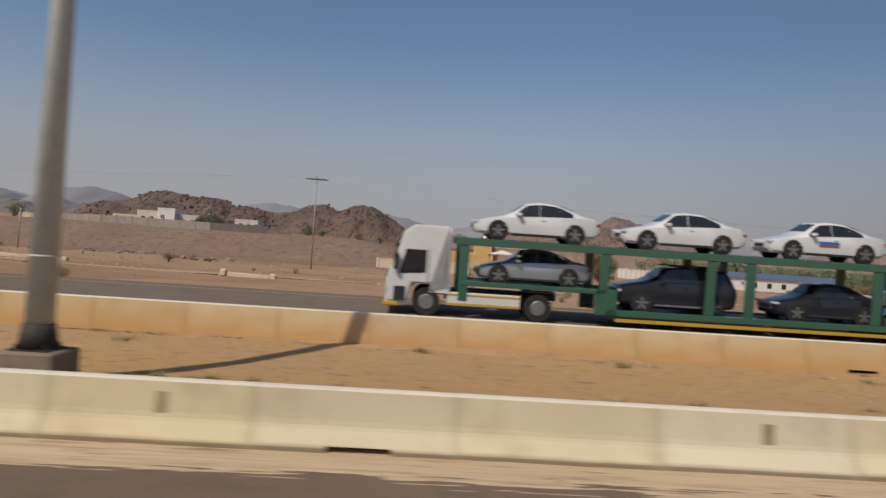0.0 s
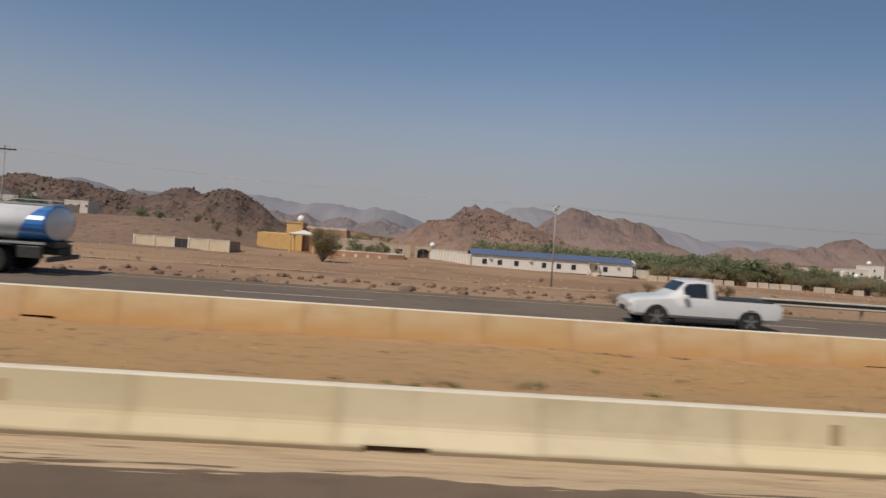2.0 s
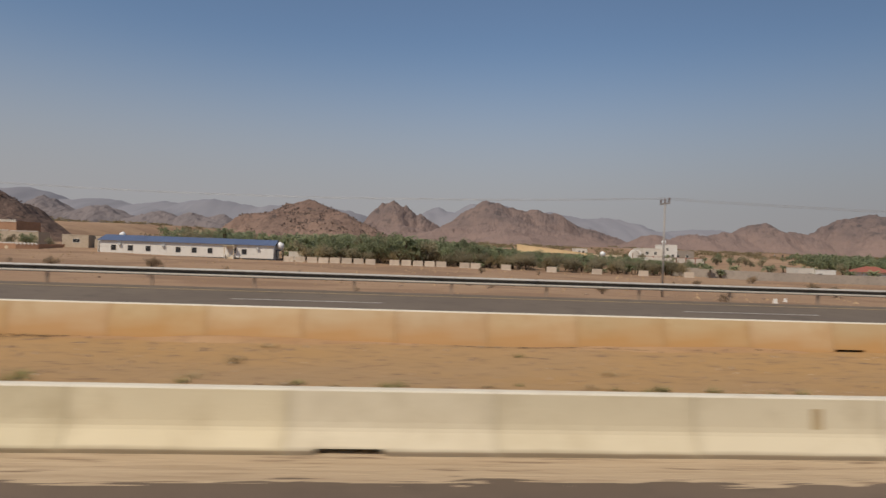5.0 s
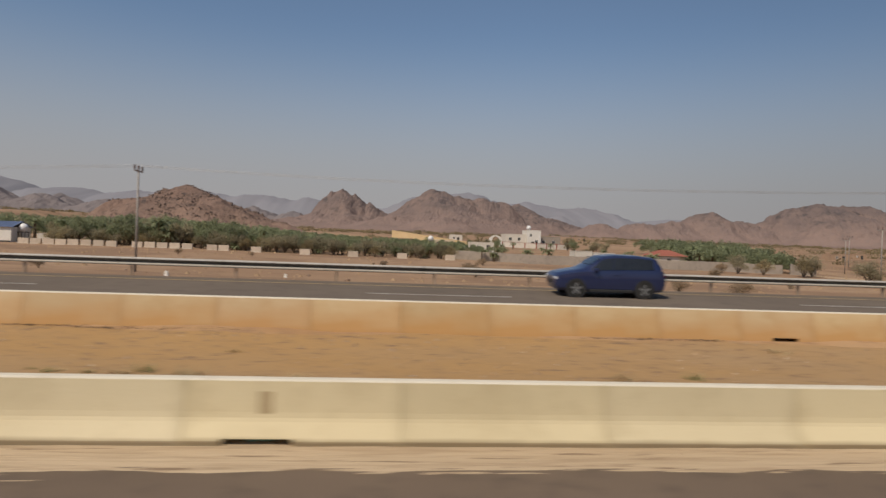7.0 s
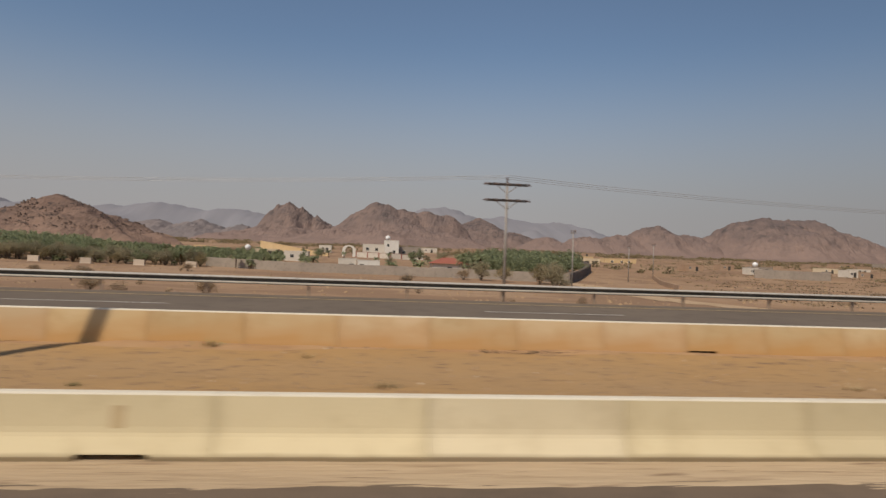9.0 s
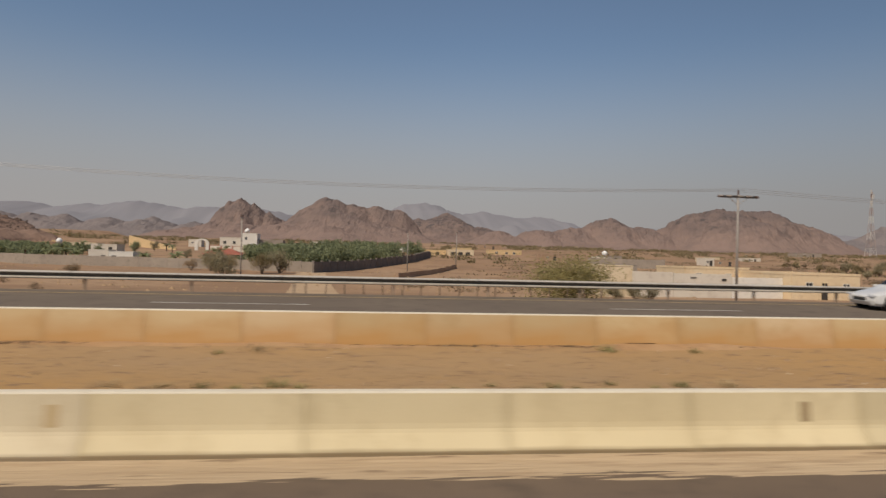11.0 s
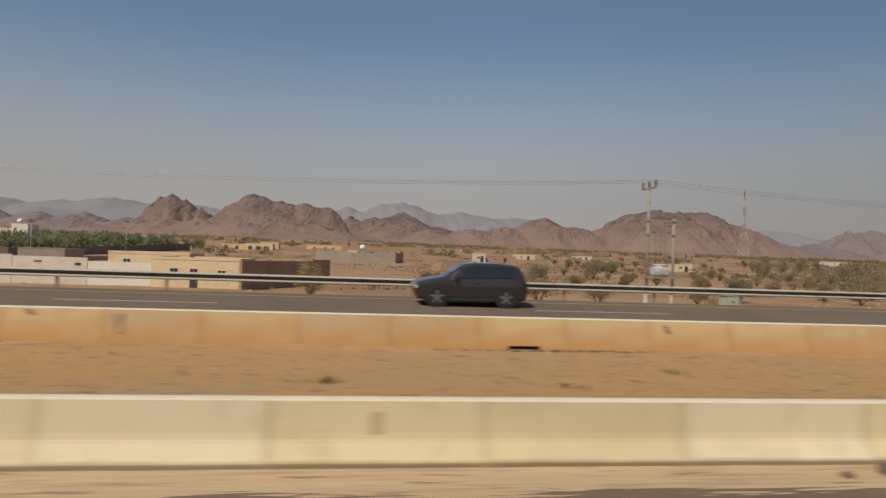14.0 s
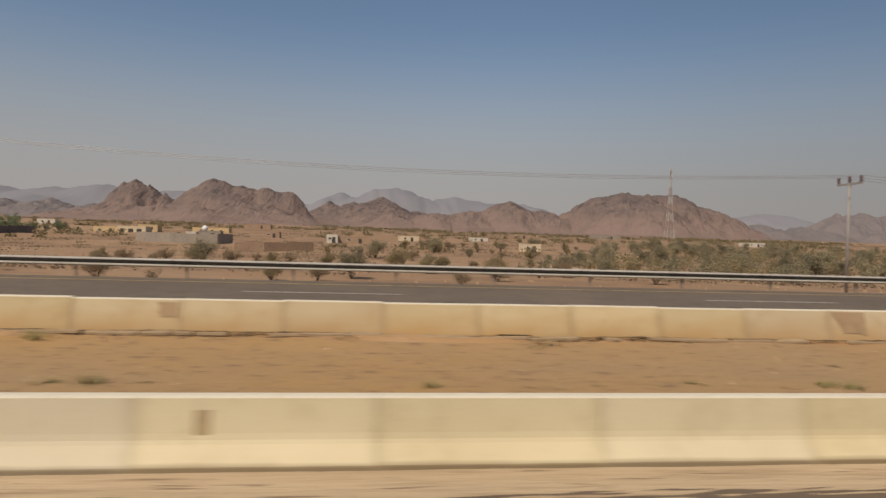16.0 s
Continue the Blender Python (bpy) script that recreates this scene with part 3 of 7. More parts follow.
def boulders(ob, n, zmin, s0, s1, seed, label):
    """Dark boulders lying in clusters over the upper slopes of a hill, as one mesh."""
    rr = random.Random(seed)
    co = [v.co.copy() for v in ob.data.vertices if v.co.z > zmin and noise.noise(v.co * 0.09) > -0.02]
    vs, fs = [], []
    for _ in range(n):
        p = rr.choice(co) + Vector((rr.uniform(-1, 1), rr.uniform(-1, 1), 0))
        s = s0 + (s1 - s0) * rr.random() ** 2.2
        i = len(vs)
        ring = [(math.cos(q * 1.0472) * s * rr.uniform(0.7, 1.1), math.sin(q * 1.0472) * s * rr.uniform(0.7, 1.1)) for q in range(6)]
        vs += [(p.x + a, p.y + b, p.z - s * 0.5) for a, b in ring] + [(p.x + a * 0.75, p.y + b * 0.75, p.z + s * rr.uniform(0.25, 0.6)) for a, b in ring] + [(p.x, p.y, p.z + s * 0.7)]
        for q in range(6):
            w = (q + 1) % 6
            fs += [(i + q, i + w, i + 6 + w, i + 6 + q), (i + 6 + q, i + 6 + w, i + 12)]
    me = bpy.data.meshes.new("boulders")
    me.from_pydata(vs, [], fs)
    me.materials.append(BOULDER)
    return tagged(new("boulders", me), label, "boulders", kind="stuff")


BOULDER = surface("dark_boulder", [(0.13, 0.096, 0.08), (0.175, 0.128, 0.103), (0.095, 0.073, 0.064)], 1.0, 0.3, 0.95, 0.5, grain=3)
boulders(cone, 1700, 9.0, 0.15, 0.62, 301, "dark boulders strewn over the conical hill")
boulders(ridge, 2200, 7.5, 0.15, 0.62, 302, "dark boulders strewn over the low ridge")

# ---- street lamp posts in the median ----


def street_lamp(x, y):
    t = thing("street_lamp", pose(x, y, 0.29), "tall grey steel street lamp on a concrete footing in the median", "street lamp", "median lamps")
    part("footing", boxes((-0.48, 0.48, -0.48, 0.48, -0.35, 0.40), bevel=0.03), FOOTING, t, "dark weathered concrete footing block")
    bm = boxes((-0.32, 0.32, -0.32, 0.32, 0.40, 0.43))
    for sx in (-0.24, 0.24):
        for sy in (-0.24, 0.24):
            rod(bm, (sx, sy, 0.43), (sx, sy, 0.5), 0.025, seg=6)
    part("base_plate", bm, POST_FOOT, t, "dark base plate with bolts")
    part("foot_sleeve", rod(bmesh.new(), (0, 0, 0.43), (0, 0, 0.84), 0.32, 0.245, 16), POST_FOOT, t, "black painted flared foot", True)
    part("shaft", rod(bmesh.new(), (0, 0, 0.82), (0, 0, 14.6), 0.23, 0.11, 16), POST_GREY, t, "", True)
    part("joint_ring", rod(bmesh.new(), (0, 0, 1.93), (0, 0, 1.97), 0.226, 0.225, 16), POST_GREY, t, "", True)
    for s in (-1, 1):
        bm = rod(bmesh.new(), (0, 0, 14.5), (0, s * 1.6, 15.1), 0.05, 0.035, 8)
        a = part("arm", bm, POST_GREY, t, "", True)
        part("lamp_head", boxes((-0.14, 0.14, min(s * 1.5, s * 2.2), max(s * 1.5, s * 2.2), 15.04, 15.18), bevel=0.04), POST_GREY, a, "flat street light head")
    return t


for x in (-6.05, 90.2, 184.0, 281.88, 378.0):
    street_lamp(x, 11.65)

# ---- power line ----
GLASS_INS = surface("brown_insulator", [(0.10, 0.06, 0.045), (0.13, 0.08, 0.06), (0.08, 0.05, 0.04)], 6, 1, 0.3, 0.0)
POLE_GREY = surface("weathered_steel_pole", [(0.30, 0.275, 0.25), (0.34, 0.312, 0.285), (0.25, 0.23, 0.21)], 3, 0.5, 0.6, 0.15, metal=0.2)


def power_pole(x, y, top, arms, label, tint=POLE_GREY):
    z = land(x, y)
    t = thing("power_pole", pose(x, y, z - 0.05), label, "power pole", "power line poles")
    h = top - z
    part("shaft", rod(bmesh.new(), (0, 0, 0), (0, 0, h - 0.25), 0.10, 0.075, 10), tint, t, "", True)
    if arms == "u":
        bm = boxes((-0.05, 0.05, -1.0, 1.0, h - 0.38, h - 0.27))
        part("crossarm", bm, tint, t)
        for dx in (-0.92, 0.0, 0.92):
            bm = rod(bmesh.new(), (0, dx, h - 0.30), (0, dx, h + 0.12), 0.05, 0.06, 8)
            for q in (0.05, 0.14, 0.23, 0.32):
                rod(bm, (0, dx, h - 0.28 + q), (0, dx, h - 0.24 + q), 0.11, 0.09, 8)
            part("insulator", bm, GLASS_INS, t)
    else:
        for j in range(2 if arms == "tt" else 1):
            zz = h - 0.35 - 1.05 * j
            part("crossarm", boxes((-1.3, 1.3, -0.07, 0.07, zz - 0.09, zz + 0.06)), DARK_STEEL, t, "dark steel crossarm with strain insulators")
            bm = bmesh.new()
            for s in (-1, 1):
                rod(bm, (s * 0.75, 0, zz - 0.05), (0, 0, zz - 0.6), 0.025, seg=6)
            part("brace", bm, tint, t)
            for dx in (-1.05, -0.45, 0.45, 1.05):
                for s in (-1, 1):
                    bm = bmesh.new()
                    rod(bm, (dx, 0, zz), (dx + s * 0.55, 0, zz - 0.03), 0.03, seg=6)
                    for q in (0.12, 0.22, 0.32, 0.42):
                        rod(bm, (dx + s * q, 0, zz), (dx + s * (q + 0.03), 0, zz), 0.11, 0.09, 8)
                    part("insulator", bm, GLASS_INS, t)
        part("pin_insulator", rod(bmesh.new(), (0, 0, h - 0.35), (0, 0, h + 0.1), 0.07, 0.06, 8), GLASS_INS, t)
    return t


LINE = [(-13.5, 95.0, 13.0, "t"), (57.5, 74.8, 8.6, "u"), (130.9, 59.1, 8.1, "u"), (204.4, 44.3, 8.1, "tt"), (266.2, 45.3, 7.7, "t"), (326.8, 42.1, 7.8, "u"), (380.0, 38.0, 7.1, "u"), (432.0, 36.5, 7.0, "u")]
for x, y, top, arms in LINE:
    power_pole(x, y, top, arms, {"u": "slim grey power pole with three upright insulators", "t": "grey power pole with one wide strain crossarm", "tt": "grey power pole with two strain crossarms"}[arms])


def wire(a, b, sag, r=0.015):
    cu = bpy.data.curves.new("power_wire", "CURVE")
    cu.dimensions, cu.bevel_depth, cu.bevel_resolution = "3D", r, 1
    sp = cu.splines.new("POLY")
    sp.points.add(20)
    for i in range(21):
        s = i / 20
        p = Vector(a).lerp(Vector(b), s)
        sp.points[i].co = (p.x, p.y, p.z - sag * 4 * s * (1 - s), 1)
    cu.materials.append(WIRE)
    return tagged(new("power_wire", cu), "thin bright aluminium power line wire", "power line", "power line wires")


ends = [(-95, 120, 13.5, "u")] + LINE + [(520, 34, 7.0, "u")]
for (xa, ya, za, _), (xb, yb, zb, _) in zip(ends, ends[1:]):
    for dx in (-0.92, 0.0, 0.92):
        wire((xa, ya + dx, za + 0.08), (xb, yb + dx, zb + 0.08), 0.9)
for x, y, h in ((-58.0, 104.0, 6.5), (224.6, 93.0, 8.8), (262.0, 150.0, 8.0), (250.0, 135.0, 7.5)):
    power_pole(x, y, land(x, y) + h, "u", "slim grey village power pole with upright insulators")

# ---- transformer platform ----
tx, ty = 326.8, 42.1
tz = land(tx, ty)
tr = thing("pole_transformer", pose(tx, ty, tz - 0.05), "pole-mounted grey transformer on a two-pole steel frame", "transformer")
part("second_pole", rod(bmesh.new(), (1.75, 0, 0), (1.75, 0, 5.6 - tz), 0.10, 0.08, 10), POLE_GREY, tr, "", True)
part("white_foot", rod(bmesh.new(), (1.75, 0, 0), (1.75, 0, 0.75), 0.14, 0.13, 10), WHITE_LINE, tr, "white painted pole foot")
part("white_foot", rod(bmesh.new(), (0, 0, 0.04), (0, 0, 0.8), 0.175, 0.165, 10), WHITE_LINE, tr, "white painted pole foot")
for zz in (5.45, 4.55):
    bm = boxes((-0.25, 2.0, -0.14, -0.06, zz - tz - 0.05, zz - tz + 0.05), (-0.25, 2.0, 0.06, 0.14, zz - tz - 0.05, zz - tz + 0.05))
    f = part("crossbar", bm, POLE_GREY, tr)
    for dx in (0.35, 0.85, 1.35):
        part("fuse", rod(bmesh.new(), (dx, -0.1, zz - tz + 0.05), (dx, -0.1, zz - tz + 0.2), 0.06, 0.05, 8), GLASS_INS, f)
part("platform", boxes((-0.2, 2.0, -0.45, 0.45, 1.75 - tz, 1.85 - tz)), POLE_GREY, tr, "steel channel platform")
PALE_STEEL = surface("pale_grey_steel", [(0.46, 0.47, 0.46), (0.52, 0.52, 0.50), (0.4, 0.4, 0.38)], 4, 0.6, 0.5, 0.1)
tank = part("tank", rod(bmesh.new(), (0.88, 0, 1.87 - tz), (0.88, 0, 2.62 - tz), 0.46, 0.46, 24), PALE_STEEL, tr, "pale grey oil tank", True)
part("lid", rod(bmesh.new(), (0.88, 0, 2.58 - tz), (0.88, 0, 2.66 - tz), 0.50, 0.46, 24), PALE_STEEL, tank)
for k in range(14):
    a = 2 * math.pi * k / 14
    part("cooling_fin", box(bmesh.new(), 0.45, 0.58, -0.018, 0.018, 1.97 - tz, 2.48 - tz, m=Matrix.Translation((0.88, 0, 0)) @ Matrix.Rotation(a, 4, "Z")), PALE_STEEL, tank)
for dx in (0.55, 0.88, 1.2):
    part("bushing", rod(bmesh.new(), (dx, 0, 2.62 - tz), (dx, 0, 2.92 - tz), 0.06, 0.035, 8), GLASS_INS, tank)
bm = bmesh.new()
for dx in (0.55, 0.88, 1.2):
    rod(bm, (dx, 0, 2.92 - tz), (dx - 0.2 + 0.12, -0.1, 4.5 - tz), 0.012, seg=5)
part("leads", bm, DARK_STEEL, tr)
cab = thing("electrical_cabinet", pose(329.54, 37.0, land(329.54, 37.0)), "pale green metal electrical cabinet beside the transformer pole", "cabinet")
CABINET_GREEN = surface("pale_green_steel", [(0.36, 0.40, 0.33), (0.40, 0.44, 0.36), (0.31, 0.34, 0.28)], 4, 0.6, 0.6, 0.1)
part("body", boxes((-0.52, 0.52, -0.3, 0.3, -0.05, 0.72), bevel=0.02), CABINET_GREEN, cab)
part("roof", boxes((-0.57, 0.57, -0.35, 0.35, 0.722, 0.79), bevel=0.015), CABINET_GREEN, cab)
for dx in (-0.25, 0.25):
    leaf = part("door", boxes((dx - 0.235, dx + 0.235, -0.318, -0.302, 0.06, 0.68), bevel=0.004), CABINET_GREEN, cab)
    part("handle", boxes((dx * 0.2 - 0.015, dx * 0.2 + 0.015, -0.345, -0.319, 0.34, 0.46)), DARK_STEEL, leaf)

# ---- lattice radio mast ----
MAST_RED = surface("mast_red_paint", [(0.30, 0.24, 0.22), (0.34, 0.27, 0.24), (0.27, 0.22, 0.205)], 3, 0.4, 0.6, 0.1)
MAST_WHITE = surface("mast_white_paint", [(0.46, 0.445, 0.42), (0.50, 0.48, 0.455), (0.40, 0.385, 0.36)], 3, 0.4, 0.6, 0.1)
mx, my, mz, mtop = 505.6, 322.0, 7.6, 41.3
mast = thing("radio_mast", pose(mx, my, mz), "tall faded red and white steel lattice radio mast", "mast")
n_sec = 8
for k in range(n_sec):
    z0, z1 = (mtop - mz) * k / n_sec, (mtop - mz) * (k + 1) / n_sec
    w0, w1 = 1.7 * (1 - k / n_sec) ** 1.5 + 0.25, 1.7 * (1 - (k + 1) / n_sec) ** 1.5 + 0.25
    c0 = [Vector((sx * w0, sy * w0, z0)) for sx, sy in ((-1, -1), (1, -1), (1, 1), (-1, 1))]
    c1 = [Vector((sx * w1, sy * w1, z1)) for sx, sy in ((-1, -1), (1, -1), (1, 1), (-1, 1))]
    bm = bmesh.new()
    for i in range(4):
        j = (i + 1) % 4
        rod(bm, c0[i], c1[i], 0.10, seg=5)
        rod(bm, c0[i], c1[j], 0.045, seg=4)
        rod(bm, c0[j], c1[i], 0.045, seg=4)
        rod(bm, c1[i], c1[j], 0.045, seg=4)
    part("mast_section", bm, MAST_RED if k % 2 else MAST_WHITE, mast)
bm = bmesh.new()
for k, zz in enumerate((mtop - mz - 0.2, mtop - mz - 2.8, mtop - mz - 2.4)):
    rod(bm, ((k - 1) * 0.8, -0.6, zz - 1.1), ((k - 1) * 0.8, -0.6, zz + 1.1), 0.22, seg=8)
part("antenna", bm, MAST_WHITE, mast, "white antenna panels")

# ---- buildings ----
RECTS = [(-6, 11, 120, 129), (7, 42, 130, 166), (52, 88, 129, 140), (264, 300, 70, 97), (188, 218, 222, 242)]
CREAM = surface("cream_plaster", [(0.62, 0.51, 0.36), (0.68, 0.57, 0.41), (0.53, 0.42, 0.29)], 1.5, 0.25, 0.9, 0.2, grain=8)
OCHRE = surface("ochre_plaster", [(0.60, 0.385, 0.155), (0.65, 0.43, 0.185), (0.53, 0.33, 0.13)], 1.2, 0.2, 0.9, 0.2, grain=8)
BRICK_ORANGE = surface("orange_brown_plaster", [(0.40, 0.235, 0.145), (0.45, 0.27, 0.17), (0.34, 0.20, 0.125)], 1.5, 0.3, 0.9, 0.2, grain=8)
WHITE_WALL = surface("white_plaster", [(0.60, 0.55, 0.475), (0.65, 0.60, 0.52), (0.52, 0.46, 0.39)], 1.2, 0.2, 0.88, 0.15, grain=8)
WHITE_PAINT = surface("white_paint", [(0.69, 0.66, 0.60), (0.73, 0.70, 0.64), (0.61, 0.57, 0.51)], 2, 0.3, 0.7, 0.1)
BLUE_ROOF = surface("blue_sheet_roof", [(0.12, 0.155, 0.255), (0.14, 0.18, 0.285), (0.15, 0.175, 0.24)], 1.5, 0.15, 0.45, 0.1, metal=0.2, coat=0.2)
RED_ROOF = surface("red_tile_roof", [(0.30, 0.10, 0.07), (0.34, 0.125, 0.085), (0.25, 0.09, 0.065)], 3, 0.4, 0.8, 0.3)
BLOCK_GREY = surface("grey_blockwork", [(0.30, 0.26, 0.22), (0.35, 0.30, 0.25), (0.25, 0.21, 0.18)], 1.6, 0.3, 0.92, 0.35, grain=5)
BLOCK_DARK = surface("dark_blockwork", [(0.17, 0.15, 0.135), (0.21, 0.18, 0.16), (0.14, 0.12, 0.11)], 1.6, 0.3, 0.92, 0.35, grain=5)
TAN = surface("tan_plaster", [(0.68, 0.54, 0.36), (0.73, 0.59, 0.40), (0.60, 0.46, 0.30)], 1.4, 0.25, 0.9, 0.2, grain=8)
MUD = surface("mud_wall", [(0.36, 0.25, 0.17), (0.42, 0.30, 0.21), (0.30, 0.20, 0.14)], 1.4, 0.25, 0.95, 0.3, grain=6)
YELLOW_WALL = surface("yellow_plaster", [(0.60, 0.44, 0.25), (0.64, 0.48, 0.28), (0.52, 0.38, 0.21)], 1.5, 0.3, 0.9, 0.2)
BEIGE = surface("beige_plaster", [(0.47, 0.385, 0.285), (0.53, 0.44, 0.335), (0.41, 0.33, 0.245)], 1.5, 0.25, 0.9, 0.2, grain=8)
DARK_DOOR = surface("dark_metal_door", [(0.06, 0.055, 0.05), (0.08, 0.07, 0.06), (0.05, 0.045, 0.04)], 5, 0.8, 0.5, 0.1, metal=0.3)
PANE = surface("dark_window_glass", [(0.03, 0.032, 0.035), (0.04, 0.04, 0.042), (0.03, 0.03, 0.03)], 2, 0.3, 0.12, 0.0)
ROOF_FLAT = surface("dusty_flat_roof", [(0.30, 0.20, 0.13), (0.36, 0.25, 0.17), (0.24, 0.16, 0.11)], 1.2, 0.2, 0.95, 0.3)
TANK_WHITE = surface("white_plastic_tank", [(0.76, 0.76, 0.75), (0.8, 0.8, 0.79), (0.7, 0.69, 0.67)], 3, 0.4, 0.45, 0.0)


def window(parent, x, y, z, w, h, frame_mat=None, out=-1, name="window"):
    """A framed window set in a wall that faces the road; x, z: middle."""
    f = part(name, boxes((x - w / 2 - 0.06, x + w / 2 + 0.06, y - 0.05, y + 0.02, z - h / 2 - 0.06, z - h / 2), (x - w / 2 - 0.06, x + w / 2 + 0.06, y - 0.05, y + 0.02, z + h / 2, z + h / 2 + 0.06), (x - w / 2 - 0.06, x - w / 2, y - 0.05, y + 0.02, z - h / 2, z + h / 2), (x + w / 2, x + w / 2 + 0.06, y - 0.05, y + 0.02, z - h / 2, z + h / 2), (x - 0.025, x + 0.025, y - 0.04, y + 0.02, z - h / 2, z + h / 2)), frame_mat or WHITE_PAINT, parent)
    part("pane", boxes((x - w / 2, x + w / 2, y - 0.02, y + 0.015, z - h / 2, z + h / 2)), PANE, f, "dark glass pane")
    return f


def door(parent, x, y, z0, w, h, material=None):
    d = part("door", boxes((x - w / 2, x + w / 2, y - 0.05, y + 0.03, z0, z0 + h), bevel=0.01), material or DARK_DOOR, parent)
    part("handle", boxes((x + w * 0.3, x + w * 0.3 + 0.05, y - 0.1, y - 0.05, z0 + h * 0.45, z0 + h * 0.52)), ZINC, d)
    return d


def flat_house(name, x0, x1, y0, d, z0, h, wall, label, windows=(), doors=(), parapet=0.3, category="house", group="", coping=None):
    """A flat-roofed block with a parapet; windows: (along, up, wide, high); doors: (along, wide, high)."""
    t = thing(name, pose((x0 + x1) / 2, y0 + d / 2, z0), label, category, group)
    RECTS.append((x0, x1, y0, y0 + d))
    w, e = (x1 - x0) / 2, d / 2
    part("wall", boxes((-w, w, -e, e, -0.6, h)), wall, t)
    part("roof", boxes((-w + 0.2, w - 0.2, -e + 0.2, e - 0.2, h + 0.002, h + 0.05)), ROOF_FLAT, t, "dusty flat roof")
    if parapet:
        part("parapet", boxes((-w - 0.04, w + 0.04, -e - 0.04, -e + 0.18, h + 0.003, h + parapet), (-w - 0.04, w + 0.04, e - 0.18, e + 0.04, h + 0.003, h + parapet), (-w - 0.04, -w + 0.18, -e + 0.18, e - 0.18, h + 0.003, h + parapet), (w - 0.18, w + 0.04, -e + 0.18, e - 0.18, h + 0.003, h + parapet)), coping or wall, t)
    for a, u, ww, hh in windows:
        window(t, -w + a, -e, u, ww, hh)
    for a, ww, hh in doors:
        door(t, -w + a, -e, 0.0, ww, hh)
    return t


def water_tank(x, y, z, r, label="white round plastic water tank on a roof"):
    t = thing("water_tank", pose(x, y, z), label, "water tank", "roof water tanks")
    part("stand", boxes((-r * 0.8, r * 0.8, -r * 0.8, r * 0.8, -0.02, 0.12 * r)), BLOCK_GREY, t)
    bm = bmesh.new()
    ball(bm, (0, 0, r * 0.98), r, 16, 10, 0.92)
    part("shell", bm, TANK_WHITE, t, "", True)
    part("lid", rod(bmesh.new(), (0, 0, r * 1.86), (0, 0, r * 1.98), r * 0.3, r * 0.26, 12), TANK_WHITE, t)
    return t


def wall_run(name, pts, h, thick, material, label, cap=None, posts=0.0, category="wall", group="", sink=0.4):
    """A boundary wall along points of (x, y); its foot follows the ground."""
    t = thing(name, pose(pts[0][0], pts[0][1], land(*pts[0])), label, category, group)
    o = Vector((pts[0][0], pts[0][1], land(*pts[0])))
    for (xa, ya), (xb, yb) in zip(pts, pts[1:]):
        ln = math.hypot(xb - xa, yb - ya)
        n = max(1, round(ln / (posts or 6.0)))
        ang = math.atan2(yb - ya, xb - xa)
        for k in range(n):
            s0, s1 = k / n, (k + 1) / n
            xm, ym = xa + (xb - xa) * (s0 + s1) / 2, ya + (yb - ya) * (s0 + s1) / 2
            m = Matrix.Translation(Vector((xm, ym, land(xm, ym))) - o) @ Matrix.Rotation(ang, 4, "Z")
            bm = bmesh.new()
            box(bm, -ln / n / 2, ln / n / 2, -thick / 2, thick / 2, -sink, h)
            p = part("wall_panel", bm, material, t, at=m)
            if cap:
                bm = bmesh.new()
                box(bm, -ln / n / 2, ln / n / 2, -thick / 2 - 0.05, thick / 2 + 0.05, h + 0.002, h + 0.1)
                part("coping", bm, cap, p)
            if posts:
                bm = bmesh.new()
                box(bm, -ln / n / 2 - 0.17, -ln / n / 2 + 0.17, -thick / 2 - 0.07, thick / 2 + 0.07, -sink, h + 0.16)
                part("pillar", bm, cap or material, p)
    return t


# walled cream enclosure
g = thing("walled_enclosure", pose(2.4, 120.5, 0.2), "cream plastered walled yard with a dark steel gate", "walled yard")
for k, (a, b) in enumerate(((-8.0, -4.6), (-4.6, -1.25), (1.25, 4.6), (4.6, 8.1))):
    part("wall_panel", boxes((a + 0.15, b - 0.15, -0.1, 0.1, -0.5, 1.95)), CREAM, g)
for a in (-8.0, -4.6, -1.25, 1.25, 4.6, 8.1):
    part("pillar", boxes((a - 0.17, a + 0.17, -0.17, 0.17, -0.5, 2.12), bevel=0.02), WHITE_WALL, g)
part("coping", boxes((-7.8, -1.45, -0.15, 0.15, 1.952, 2.05), (1.45, 7.9, -0.15, 0.15, 1.952, 2.05)), WHITE_WALL, g)
for s in (-1, 1):
    lf = part("gate_leaf", boxes((min(0.02 * s, 1.08 * s), max(0.02 * s, 1.08 * s), -0.05, 0.03, 0.05, 1.85), bevel=0.01), DARK_DOOR, g)
    for k in range(4):
        part("gate_rib", boxes((s * (0.2 + 0.25 * k) - 0.02, s * (0.2 + 0.25 * k) + 0.02, -0.08, -0.05, 0.1, 1.8)), DARK_STEEL, lf)
part("side_wall", boxes((7.93, 8.13, 0.18, 8.0, -0.5, 1.95)), MUD, g)
part("side_wall", boxes((-8.13, -7.93, 0.18, 8.0, -0.5, 1.95)), CREAM, g)
part("back_wall", boxes((-7.9, 7.9, 8.0, 8.2, -0.5, 1.9)), MUD, g)

